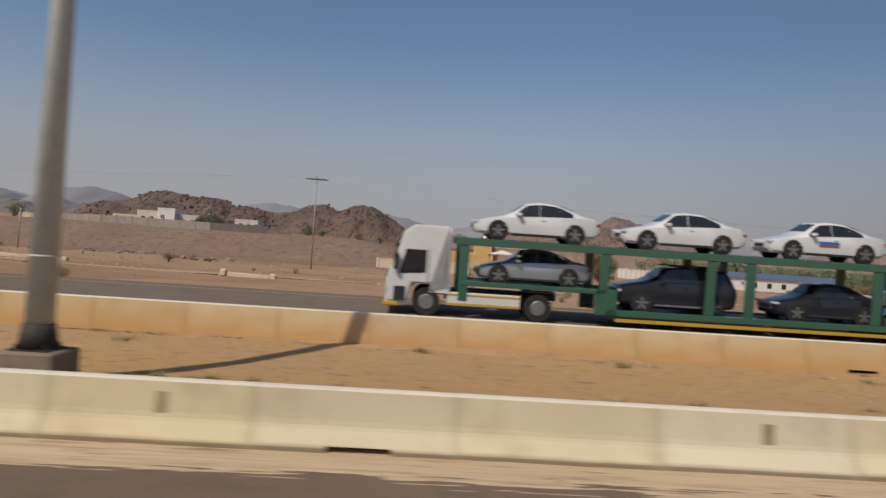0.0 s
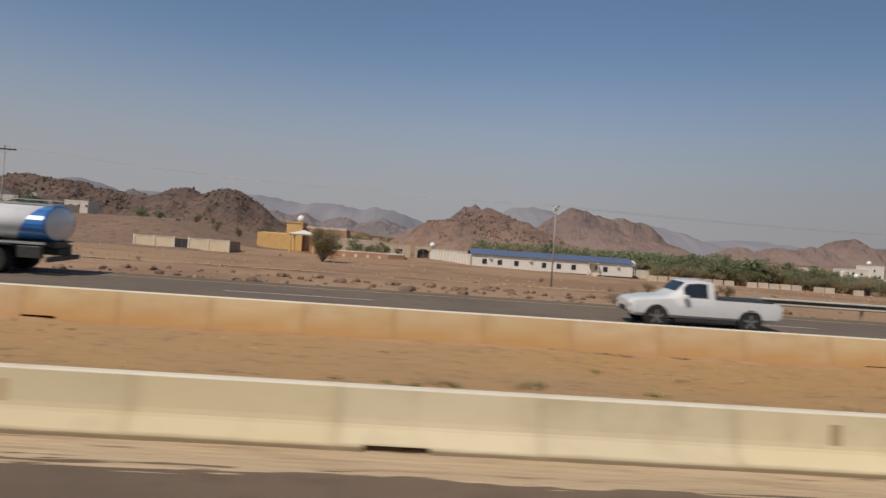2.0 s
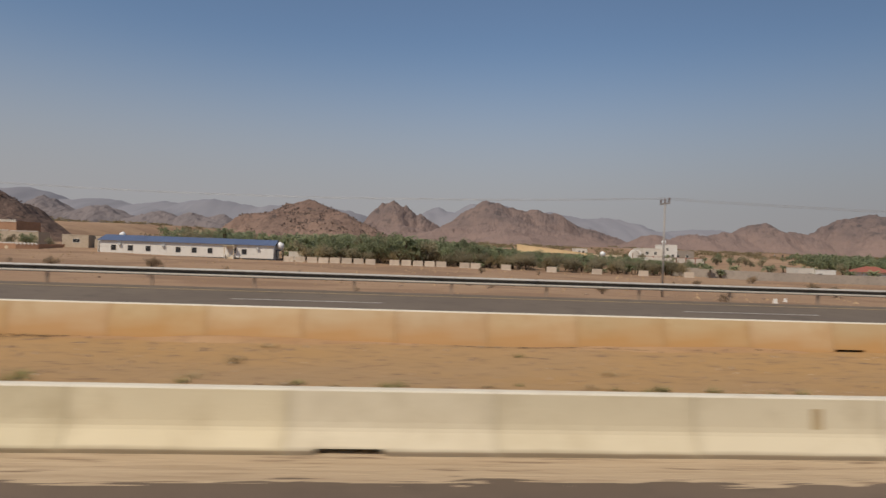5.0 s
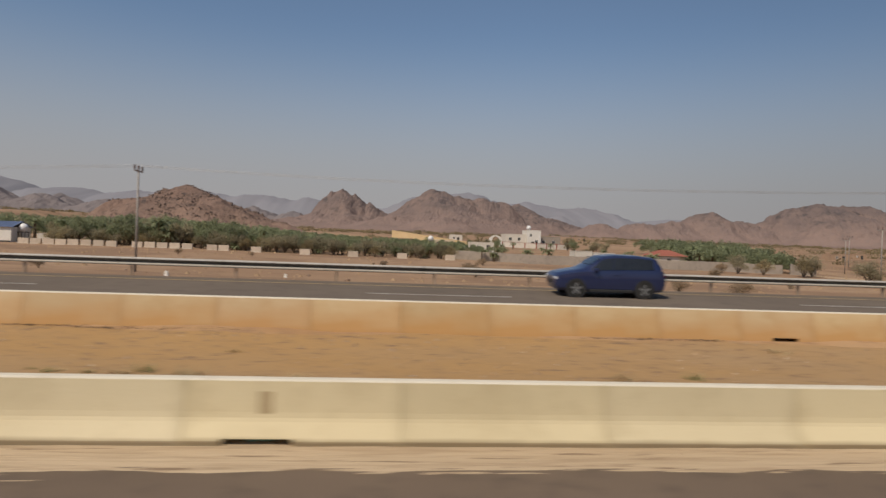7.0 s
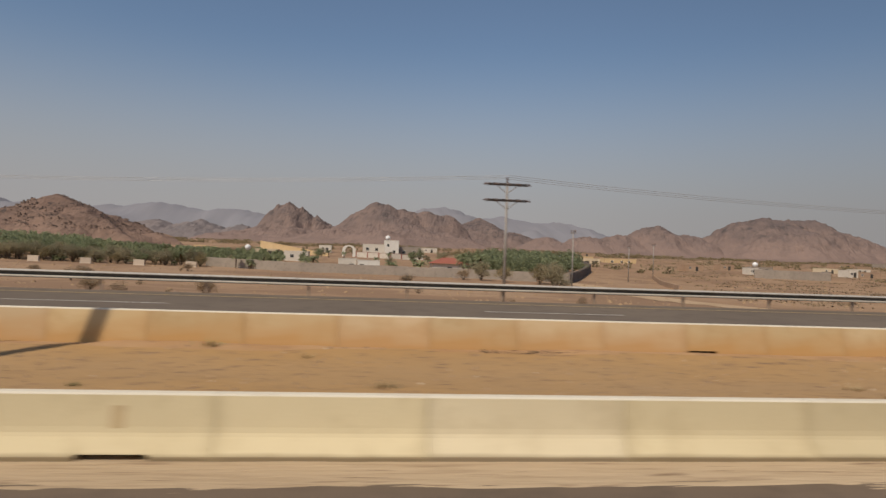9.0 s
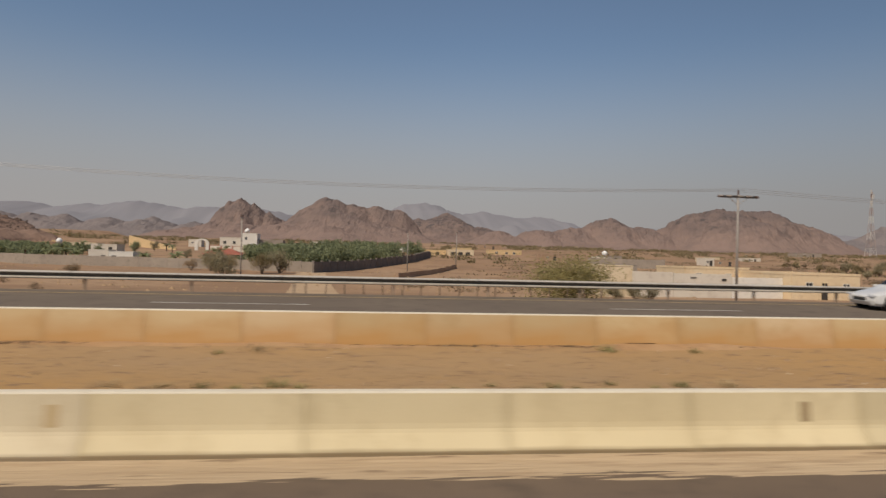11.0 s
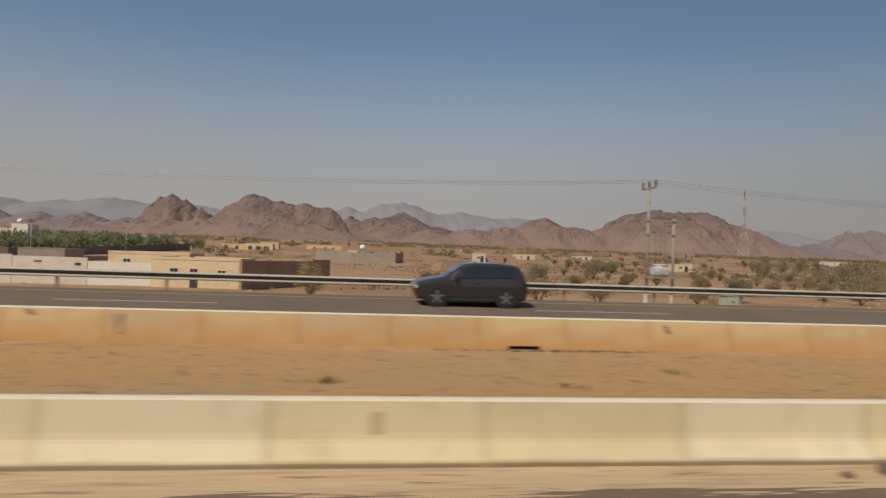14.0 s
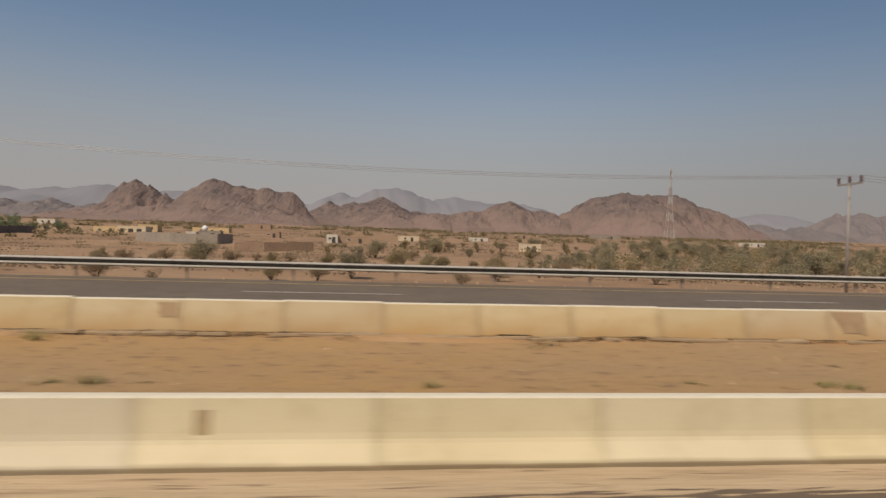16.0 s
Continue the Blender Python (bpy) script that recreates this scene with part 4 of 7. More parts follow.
# ochre villa
v = thing("villa", pose(18, 152, 0.9), "ochre plastered villa with white crenellated parapet", "house")
part("wing_wall", prism(bmesh.new(), [(0, -0.8), (0, 3.6), (7, 3.9), (7, -0.8)], -9.6, -3.3), OCHRE, v, "low ochre wing wall")
part("tower", boxes((-3.3, 0.2, -0.2, 6, -0.8, 6.1), bevel=0.03), OCHRE, v, "square ochre tower")
part("tower_cap", boxes((-3.45, 0.35, -0.35, 6.15, 6.102, 6.3)), OCHRE, v)
part("main_block", boxes((0.3, 9.7, 1.5, 12, -0.8, 5.45)), BRICK_ORANGE, v, "reddish brown upper block")
part("terrace_block", boxes((4.7, 17.4, -5.0, -0.3, -0.8, 3.2)), BEIGE, v, "beige terrace block")
part("roof", boxes((0.5, 9.5, 1.8, 11.7, 5.452, 5.5)), ROOF_FLAT, v)
for k in range(19):
    part("merlon", boxes((0.38 + 0.49 * k, 0.66 + 0.49 * k, 1.42, 1.7, 5.454, 5.75)), WHITE_WALL, v)
part("parapet_band", boxes((0.28, 9.72, 1.40, 1.499, 5.2, 5.45)), WHITE_WALL, v, "white parapet band")
for k in range(14):
    part("merlon", boxes((4.8 + 0.49 * k, 5.08 + 0.49 * k, -5.06, -4.8, 3.204, 3.5)), WHITE_WALL, v)
part("terrace_coping", boxes((11.8, 17.4, -5.08, -4.8, 3.203, 3.36)), WHITE_WALL, v, "white coping")
pc = thing("porch_canopy", pose(19.6, 145, 0.5), "white pyramid roof canopy on ochre posts beside the villa", "canopy")
bm = bmesh.new()
bmesh.ops.create_cone(bm, cap_ends=True, segments=4, radius1=4.0, radius2=0.1, depth=0.9, matrix=Matrix.Translation((0, 0, 4.5)) @ Matrix.Rotation(radians(45), 4, "Z"))
part("canopy_roof", bm, WHITE_PAINT, pc)
part("fascia", boxes((-2.75, 2.75, -2.75, 2.75, 3.88, 4.04)), WHITE_WALL, pc)
for sx in (-2.4, 2.4):
    for sy in (-2.4, 2.4):
        part("post", boxes((sx - 0.2, sx + 0.2, sy - 0.2, sy + 0.2, -0.6, 3.88), bevel=0.02), OCHRE, pc)
gw = thing("garden_wall", pose(32.8, 134, 0.45), "reddish brown garden wall with white scalloped crest", "garden wall")
part("wall_panel", boxes((-8.3, 5.0, -0.12, 0.12, -0.8, 1.22)), BRICK_ORANGE, gw)
part("wall_panel", prism(bmesh.new(), [(0.13, -0.8), (0.13, 1.22), (12, 1.3), (12, -0.8)], -8.3, -8.05), OCHRE, gw)
part("wall_panel", prism(bmesh.new(), [(1.7, -0.8), (1.7, 1.22), (12, 1.3), (12, -0.8)], 8.05, 8.3), BRICK_ORANGE, gw)
bm = bmesh.new()
box(bm, 0, 3.55, -0.12, 0.12, -0.8, 1.22, m=Matrix.Translation((5.0, 0.0, 0)) @ Matrix.Rotation(radians(28), 4, "Z"))
part("wall_panel", bm, BRICK_ORANGE, gw, "angled corner panel")
for k in range(30):
    x = -8.05 + 0.545 * k
    y = 0.0 if x < 5.0 else (x - 5.0) * 0.532
    bm = bmesh.new()
    rod(bm, (x, y - 0.1, 1.22), (x, y + 0.1, 1.22), 0.24, seg=12)
    part("crest_scallop", bm, WHITE_PAINT, gw)
for k in range(4):
    part("medallion", rod(bmesh.new(), (-3.6 + 2.3 * k, -0.16, 0.5), (-3.6 + 2.3 * k, -0.12, 0.5), 0.33, seg=16), CREAM, gw, "round cream medallion")

# beige compound beside the villa
flat_house("annex_house", 36.7, 42.2, 154.5, 6, 1.0, 2.7, BEIGE, "low beige flat-roofed annex beside the gateway", [(3.0, 1.6, 1.4, 0.7)], (), 0.2)
gt = thing("gateway", pose(45.1, 156, 0.9), "beige plastered gateway with an arched dark opening", "gate")
part("pier", boxes((-2.0, -1.3, -0.5, 0.5, -0.6, 2.2), bevel=0.03), BEIGE, gt)
part("pier", boxes((1.3, 2.0, -0.5, 0.5, -0.6, 2.2), bevel=0.03), BEIGE, gt)
bm = bmesh.new()
prev = None
for k in range(13):
    a = math.pi * k / 12
    row = [bm.verts.new((x, y, z)) for y in (-0.5, 0.5) for x, z in ((-1.3 * math.cos(a), 1.6 + 0.75 * math.sin(a)), (-2.0 * math.cos(a), 2.9))]
    if prev:
        for i, j in ((0, 1), (1, 3), (3, 2), (2, 0)):
            bm.faces.new((prev[i], prev[j], row[j], row[i]))
    prev = row
bmesh.ops.recalc_face_normals(bm, faces=bm.faces)
part("arch", bm, BEIGE, gt)
for s in (-1, 1):
    part("gate_leaf", boxes((min(0.03 * s, 1.28 * s), max(0.03 * s, 1.28 * s), 0.2, 0.3, 0.0, 2.3), bevel=0.02), DARK_DOOR, gt, "dark steel gate leaf")
wall_run("compound_wall", [(47.2, 156), (58.0, 152)], 2.1, 0.25, BEIGE, "beige plastered compound wall with coping", WHITE_WALL, 3.0)
wall_run("fence_wall", [(46.8, 150.0), (50.4, 141.0), (53.7, 131.0)], 1.9, 0.22, WHITE_WALL, "white panelled fence wall with pillars", WHITE_PAINT, 1.6)

# long white prefab with a blue roof
pf = thing("prefab_hall", pose(69.7, 131, 0.15), "long white prefabricated hall with blue sheet roof", "building")
W = 15.75
for k in range(21):
    a = -W + 1.5 * k
    part("wall_panel", boxes((a + 0.008, a + 1.492, 0, 0.12, 0.28, 2.75)), WHITE_PAINT, pf)
# Dark strip added to draw the shade in the gap below the floor.
part("skirt", boxes((-W, W, 0.03, 0.1, -0.6, 0.28)), DARK_DOOR, pf, "dark strip standing in for the shaded gap under the floor")
part("end_wall", boxes((-W, -W + 0.12, 0.122, 7, -0.4, 2.75)), WHITE_PAINT, pf)
part("end_wall", boxes((W - 0.12, W, 0.122, 7, -0.4, 2.75)), WHITE_PAINT, pf)
part("back_wall", boxes((-W, W, 7, 7.12, -0.4, 2.75)), WHITE_PAINT, pf)
rf = part("roof", prism(bmesh.new(), [(-0.35, 2.72), (3.5, 3.75), (7.45, 2.72), (7.45, 2.8), (3.5, 3.85), (-0.35, 2.8)], -W - 0.3, W + 0.3), BLUE_ROOF, pf, "blue profiled sheet roof")
for k in range(44):
    part("roof_rib", prism(bmesh.new(), [(-0.36, 2.79), (3.5, 3.84), (3.5, 3.89), (-0.36, 2.84)], -W - 0.2 + 0.725 * k, -W - 0.15 + 0.725 * k), BLUE_ROOF, rf)
for a in (-13.3, -10.3, -7.1, -1.7, 1.2, 4.1, 10.35):
    window(pf, a, 0.0, 1.45, 0.75, 0.85, DARK_STEEL)
door(pf, 7.75, 0.0, 0.35, 0.95, 1.95, WHITE_WALL)
window(pf, 8.6, 0.0, 1.6, 0.5, 0.9)
st = part("steps", prism(bmesh.new(), [(-0.05, -0.6), (-0.05, 0.33), (-0.35, 0.33), (-0.35, 0.16), (-0.65, 0.16), (-0.65, 0.0), (-0.95, 0.0), (-0.95, -0.6)], 7.0, 8.5), CREAM, pf, "cream concrete entrance steps")
part("step_wall", boxes((6.85, 7.0, -1.0, -0.05, -0.6, 0.75), (8.5, 8.65, -1.0, -0.05, -0.6, 0.75)), WHITE_WALL, st)
for a in (-12.4, -4.6, 12.6):
    part("air_conditioner", boxes((a, a + 0.5, -0.35, -0.02, 1.9, 2.3), bevel=0.02), PALE_STEEL, pf)
for s in (-1, 1):
    part("porch_post", boxes((7.75 + s * 0.85 - 0.05, 7.75 + s * 0.85 + 0.05, -1.0, -0.9, 0.75, 2.45)), CREAM, pf)
part("porch_roof", boxes((6.75, 8.75, -1.1, -0.02, 2.452, 2.56)), CREAM, pf, "small cream porch roof")
water_tank(86.2, 133.8, 2.05, 0.82, "white round water tank on a steel stand beside the hall")
sd = thing("tank_stand", pose(86.2, 133.8, land(86.2, 133.8)), "dark steel water tank stand", "stand")
for sx in (-0.6, 0.6):
    for sy in (-0.6, 0.6):
        part("leg", boxes((sx - 0.05, sx + 0.05, sy - 0.05, sy + 0.05, -0.2, 2.02 - land(86.2, 133.8))), DARK_STEEL, sd)
part("deck", boxes((-0.8, 0.8, -0.8, 0.8, 1.95 - land(86.2, 133.8), 2.03 - land(86.2, 133.8))), DARK_STEEL, sd)
water_tank(47.3, 160, 3.6, 0.7)
water_tank(17.2, 155.5, 7.3, 0.85)
flat_house("pump_shed", 87.6, 90.6, 136, 3, land(89, 137), 1.5, WHITE_WALL, "small white shed beside the hall", (), (), 0.1, "shed")

# concrete blocks along the palm garden
CONC_BLOCK = surface("precast_block", [(0.52, 0.43, 0.34), (0.58, 0.49, 0.39), (0.45, 0.37, 0.29)], 1.5, 0.3, 0.9, 0.2, vary=0.12)
blk = finish(boxes((-0.92, 0.92, -0.25, 0.25, -0.3, 1.0), (-0.95, 0.95, -0.33, 0.33, -0.3, 0.12), bevel=0.02), "concrete_block", CONC_BLOCK)
for i, x in enumerate((88.6, 90.7, 92.9, 95.0, 97.1, 99.3, 101.5, 103.7, 108.2, 110.4, 112.6, 114.8, 117.0, 121.4, 123.5, 129.3, 138.1, 146.9, 156.0, 165.0)):
    y = 129.0 - 0.02 * (x - 88)
    ob = new("concrete_block", blk)
    ob.matrix_basis = pose(x, y, land(x, y) + 0.02, 0, 0, rnd.uniform(-3, 3))
    tagged(ob, "pale precast concrete block standing on the soil", "concrete block", "blocks along the garden")

# ochre walls and white house beyond the palms


def slanted_wall(name, a, b, h0, h1, label):
    """A straight wall from a to b (x, y, top height), with a sloping coping."""
    t = thing(name, pose(a[0], a[1], land(a[0], a[1])), label, "wall", "ochre walls")
    d = Vector((b[0] - a[0], b[1] - a[1], 0))
    nrm = Vector((-d.y, d.x, 0)).normalized() * 0.15
    z = t.matrix_basis.translation.z
    for nm, up, down, g in (("wall_panel", 0.0, None, 1.0), ("coping", 0.12, 0.002, 1.35)):
        bm = bmesh.new()
        rows = []
        for p, top, h in ((Vector((0, 0, 0)), a[2] - z, h0), (d, b[2] - z, h1)):
            lo = top - h - 1.5 if down is None else top + down
            rows.append([bm.verts.new((p.x + nrm.x * s * g, p.y + nrm.y * s * g, zz)) for s, zz in ((-1, lo), (-1, top + up), (1, top + up), (1, lo))])
        for i in range(4):
            bm.faces.new((rows[0][i], rows[1][i], rows[1][(i + 1) % 4], rows[0][(i + 1) % 4]))
        bm.faces.new(rows[0][::-1])
        bm.faces.new(rows[1])
        bmesh.ops.recalc_face_normals(bm, faces=bm.faces)
        part(nm, bm, YELLOW_WALL, t)
    return t


slanted_wall("sloping_wall", (158.0, 263.0, 7.1), (185.3, 219.0, 3.0), 3.0, 1.4, "long yellow plastered wall running down a slope")
slanted_wall("sloping_wall", (137.2, 249.0, 4.5), (157.1, 217.5, 3.7), 2.0, 1.7, "yellow plastered wall behind the palm garden")
flat_house("white_house", 196.0, 203.2, 231, 9, 2.4, 4.2, WHITE_WALL, "white two-storey flat-roofed house block", [(1.6, 2.8, 0.9, 1.0), (4.6, 2.8, 0.9, 1.0), (1.6, 1.0, 0.9, 1.0)])
flat_house("white_house", 203.25, 208.0, 230, 8, 2.4, 5.7, WHITE_PAINT, "white house tower with dark openings", [(1.2, 4.3, 0.7, 0.9), (3.2, 2.0, 0.9, 1.2)], [(2.0, 1.0, 2.1)])
flat_house("white_house", 208.05, 216.0, 234, 8, 2.4, 3.8, BLOCK_GREY, "grey flat-roofed house extension", [(2.0, 2.2, 0.9, 1.0), (5.5, 2.2, 0.9, 1.0)])
water_tank(204.4, 233, 8.4, 0.85)
ar = thing("entrance_arch", pose(191.5, 226, land(191.5, 226)), "white plastered entrance arch", "arch")
part("pier", boxes((-2.2, -1.2, -0.4, 0.4, -0.5, 2.2), bevel=0.03), WHITE_PAINT, ar)
part("pier", boxes((1.2, 2.2, -0.4, 0.4, -0.5, 2.2), bevel=0.03), WHITE_PAINT, ar)
bm = bmesh.new()
for k in range(10):
    a0, a1 = math.pi * k / 10, math.pi * (k + 1) / 10
    q = [(1.2 * math.cos(a0), 1.2 * math.sin(a0)), (1.2 * math.cos(a1), 1.2 * math.sin(a1))]
    o2 = [(2.2 * math.cos(a0), 1.6 * math.sin(a0)), (2.2 * math.cos(a1), 1.6 * math.sin(a1))]
    va = [bm.verts.new((x, -0.4, 2.2 + z)) for x, z in (q[0], o2[0], o2[1], q[1])]
    vb = [bm.verts.new((x, 0.4, 2.2 + z)) for x, z in (q[0], o2[0], o2[1], q[1])]
    bm.faces.new(va)
    bm.faces.new(vb[::-1])
    bm.faces.new((va[0], va[3], vb[3], vb[0]))
    bm.faces.new((va[1], vb[1], vb[2], va[2]))
bmesh.ops.remove_doubles(bm, verts=bm.verts, dist=0.001)
bmesh.ops.recalc_face_normals(bm, faces=bm.faces)
part("arch_ring", bm, WHITE_PAINT, ar)
wall_run("compound_wall", [(193.9, 226), (205, 224), (216, 226)], 1.7, 0.25, WHITE_WALL, "low white compound wall with coping", RED_ROOF, 4.0)

# sheds and low houses behind the grey wall


flat_house("white_shed", 190.9, 194.4, 133.4, 4, -0.65, 2.75, WHITE_WALL, "low white plastered shed behind the grey wall", (), [(2.6, 0.8, 1.8)], 0.1, "shed", "white sheds")
flat_house("white_shed", 194.6, 198.9, 133.0, 4, -0.65, 2.5, WHITE_PAINT, "low white plastered shed behind the grey wall", (), [(0.9, 0.8, 1.8)], 0.1, "shed", "white sheds")
rh = thing("red_roof_house", pose(213.5, 142.5, -0.35), "low white house with red tiled hip roof", "house")
part("wall", boxes((-3.6, 3.6, -2.5, 2.5, -0.5, 2.1)), WHITE_WALL, rh)
bm = bmesh.new()
vs = [bm.verts.new(p) for p in ((-4.1, -3, 2.1), (4.1, -3, 2.1), (4.1, 3, 2.1), (-4.1, 3, 2.1), (-1.2, 0, 3.35), (1.2, 0, 3.35))]
for f in ((0, 1, 5, 4), (1, 2, 5), (2, 3, 4, 5), (3, 0, 4), (3, 2, 1, 0)):
    bm.faces.new([vs[i] for i in f])
part("roof", bm, RED_ROOF, rh, "red tiled hip roof")
door(rh, 0.0, -2.5, 0.0, 0.9, 1.5)
flat_house("low_house", 176.0, 182.0, 176, 6, land(179, 178), 2.2, WHITE_WALL, "low white flat-roofed house", [(2, 1.2, 0.8, 0.8)], [(4.5, 0.9, 1.8)])
flat_house("low_house", 166.5, 173.0, 188, 6, land(170, 190), 2.0, CREAM, "low cream flat-roofed house", [(2, 1.2, 0.8, 0.8)], [(4.5, 0.9, 1.8)])
flat_house("low_house", 150.0, 162.0, 196, 6, land(156, 198), 1.9, MUD, "low mud-coloured flat-roofed house", [(2, 1.2, 0.8, 0.8)], [(4.5, 0.9, 1.8)])
water_tank(166.0, 183, land(166, 183) + 2.0, 0.75)

# grey boundary walls
wall_run("boundary_wall", [(165.5, 137.0), (181.0, 131.0), (204.0, 127.0), (226.8, 120.5)], 1.75, 0.22, BLOCK_GREY, "long grey concrete block boundary wall", None, 0.0)
wall_run("boundary_wall", [(228.2, 120.0), (232.6, 119.5)], 1.85, 0.22, BLOCK_GREY, "grey block wall return at a lane", None, 2.2)
wall_run("boundary_wall", [(232.6, 119.5), (243.0, 144.0), (254.7, 172.0), (262.5, 205.0)], 1.9, 0.22, BLOCK_DARK, "long dark grey block wall beside a lane", None, 3.5)
wall_run("stone_wall", [(246.0, 104.0), (252.0, 122.0), (262.0, 150.0)], 0.9, 0.4, MUD, "low mud-coloured wall along a lane", None, 0.0)

# yellow houses
flat_house("yellow_house", 264.0, 272.5, 244, 8, 2.0, 2.3, YELLOW_WALL, "low yellow flat-roofed house", [(2, 1.3, 0.9, 0.9)], [(5.5, 1.0, 1.9)])
flat_house("yellow_house", 273.0, 282.0, 240, 7, 2.0, 2.6, CREAM, "cream house with dark porch openings", (), [(1.5, 1.3, 2.0), (4.2, 1.6, 2.0), (6.9, 1.6, 2.0)])
flat_house("yellow_house", 276.5, 283.0, 250, 6, 2.2, 3.2, YELLOW_WALL, "yellow flat-roofed house behind a porch", [(2, 2.2, 0.9, 0.8), (4.5, 2.2, 0.9, 0.8)])
flat_house("yellow_house", 292.0, 305.0, 262, 6, 2.9, 2.2, YELLOW_WALL, "long low yellow house", [(3, 1.3, 0.9, 0.8), (7, 1.3, 0.9, 0.8), (10, 1.3, 0.9, 0.8)])

# tan roadside building
zt = -1.45
flat_house("roadside_house", 288.5, 297.0, 71.5, 12, zt, 2.85, TAN, "tan plastered roadside house with two small windows", [(2.2, 1.75, 0.75, 0.5), (6.8, 1.75, 0.75, 0.28)], [(4.1, 0.75, 1.35)], 0.25)
hw = thing("window", pose(292.6, 71.5, zt), "small dark window over a doorway", "window")
window(hw, 0.0, 0.0, 1.75, 0.7, 0.45, TAN, name="window_frame")
ww = thing("yard_wall", pose(277.5, 73.0, zt + 0.1), "white and cream plastered yard wall beside a house", "wall")
part("wall_panel", boxes((4.6, 10.9, -0.12, 0.12, -0.4, 2.3)), WHITE_PAINT, ww, "white painted wall panel")
part("wall_panel", boxes((-2.4, 4.55, -0.12, 0.12, -0.4, 2.62)), WHITE_WALL, ww, "whitewashed wall panel")
part("wall_panel", boxes((-7.2, -2.45, -0.12, 0.12, -0.2, 2.75)), WHITE_WALL, ww)
part("vent", boxes((3.4, 3.95, -0.16, -0.122, 1.85, 2.1)), DARK_DOOR, ww)
part("vent", boxes((-0.4, 0.3, -0.16, -0.122, 2.1, 2.22)), DARK_DOOR, ww)
flat_house("roadside_house", 267.2, 270.4, 73.2, 9, zt + 0.2, 3.15, CREAM, "small cream cube-shaped house", (), (), 0.12)
flat_house("back_house", 270.6, 275.6, 84, 6, zt + 0.3, 3.1, BLOCK_GREY, "grey blockwork house behind a yard wall", (), (), 0.1)
flat_house("back_house", 281.0, 289.8, 82, 8, zt + 0.2, 3.0, TAN, "tan flat-roofed house behind a yard wall", [(2, 2.2, 0.7, 0.4), (6, 2.2, 0.7, 0.4)], (), 0.25)
# Browner than the tan front: the shade of this side is in its colour.
wall_run("yard_wall", [(297.15, 71.7), (305.3, 95.0)], 3.05, 0.2, MUD, "long side wall of a roadside yard, browned as its shaded side", None, 5.8)

# scattered huts on the plain
HUTS = [
    (307.6, 310.2, 186, 4, 2.0, WHITE_WALL, "small white hut on the plain"),
    (310.4, 316.0, 188, 4, 2.2, BLOCK_GREY, "small grey block hut on the plain"),
    (343.6, 346.6, 192, 5, 2.3, WHITE_WALL, "small white hut with a dark doorway"),
    (346.8, 356.0, 194, 5, 1.7, MUD, "long mud-coloured hut on the plain"),
    (366.4, 373.3, 236, 5, 1.8, CREAM, "low cream house on the plain"),
    (394.0, 398.8, 172, 4, 2.0, CREAM, "small cream house on the plain"),
    (297.0, 303.5, 205, 5, 1.9, MUD, "mud-coloured low house on the plain"),
    (322.0, 327.0, 228, 5, 1.9, MUD, "mud-coloured low house on the plain"),
    (394.4, 401.0, 254, 5, 1.3, WHITE_WALL, "low white shed far on the plain"),
    (420.0, 430.0, 300, 6, 1.8, MUD, "long mud-coloured house far on the plain"),
    (521.0, 530.0, 280, 6, 1.8, WHITE_WALL, "small white shed far on the plain"),
    (300.0, 312.0, 330, 6, 2.0, MUD, "mud-coloured house far on the plain"),
    (250.0, 258.0, 330, 6, 1.8, MUD, "mud-coloured house far below the hills"),
    (222.0, 229.0, 300, 6, 2.0, WHITE_WALL, "white house far below the hills"),
    (470.0, 484.0, 330, 8, 2.0, BLOCK_GREY, "long grey sheds at the foot of a hill"),
    (106.5, 111.5, 172, 5, 3.6, WHITE_PAINT, "white house among the palms"),
    (180.0, 184.5, 258, 5, 2.6, WHITE_WALL, "white house far behind the walls"),
    (40.0, 60.0, 250, 8, 2.8, MUD, "mud-coloured house below the hill"),
]
for x0, x1, y, d, h, m, lab in HUTS:
    w = x1 - x0
    flat_house("hut", x0, x1, y, d, land((x0 + x1) / 2, y) - 0.1, h, m, lab, [(w * 0.3, h * 0.6, 0.7, 0.6)], [(w * 0.65, 0.9, min(1.8, h * 0.8))], 0.2, "hut", "huts on the plain")
water_tank(311.6, 190, land(313.2, 188) + 2.1, 0.8)
wall_run("compound_wall", [(299.8, 171.0), (309.0, 168.5), (319.2, 167.5), (321.5, 174.0)], 2.3, 0.25, BLOCK_GREY, "long grey block compound wall on the plain", None, 0.0)
wall_run("ruined_wall", [(327.4, 143.0), (333.0, 144.0), (342.5, 150.0)], 1.9, 0.35, MUD, "long ruined mud wall on the plain", None, 0.0)
wall_run("ruined_wall", [(326.0, 149.0), (327.4, 143.0)], 1.6, 0.35, MUD, "short ruined mud wall return on the plain", None, 0.0)
water_tank(253.5, 196, 3.1, 0.85)
flat_house("hut", 251.0, 256.0, 194, 5, land(253, 196), 1.5, MUD, "small hut carrying a water tank", (), [(2.5, 0.8, 1.4)], 0.1, "hut")

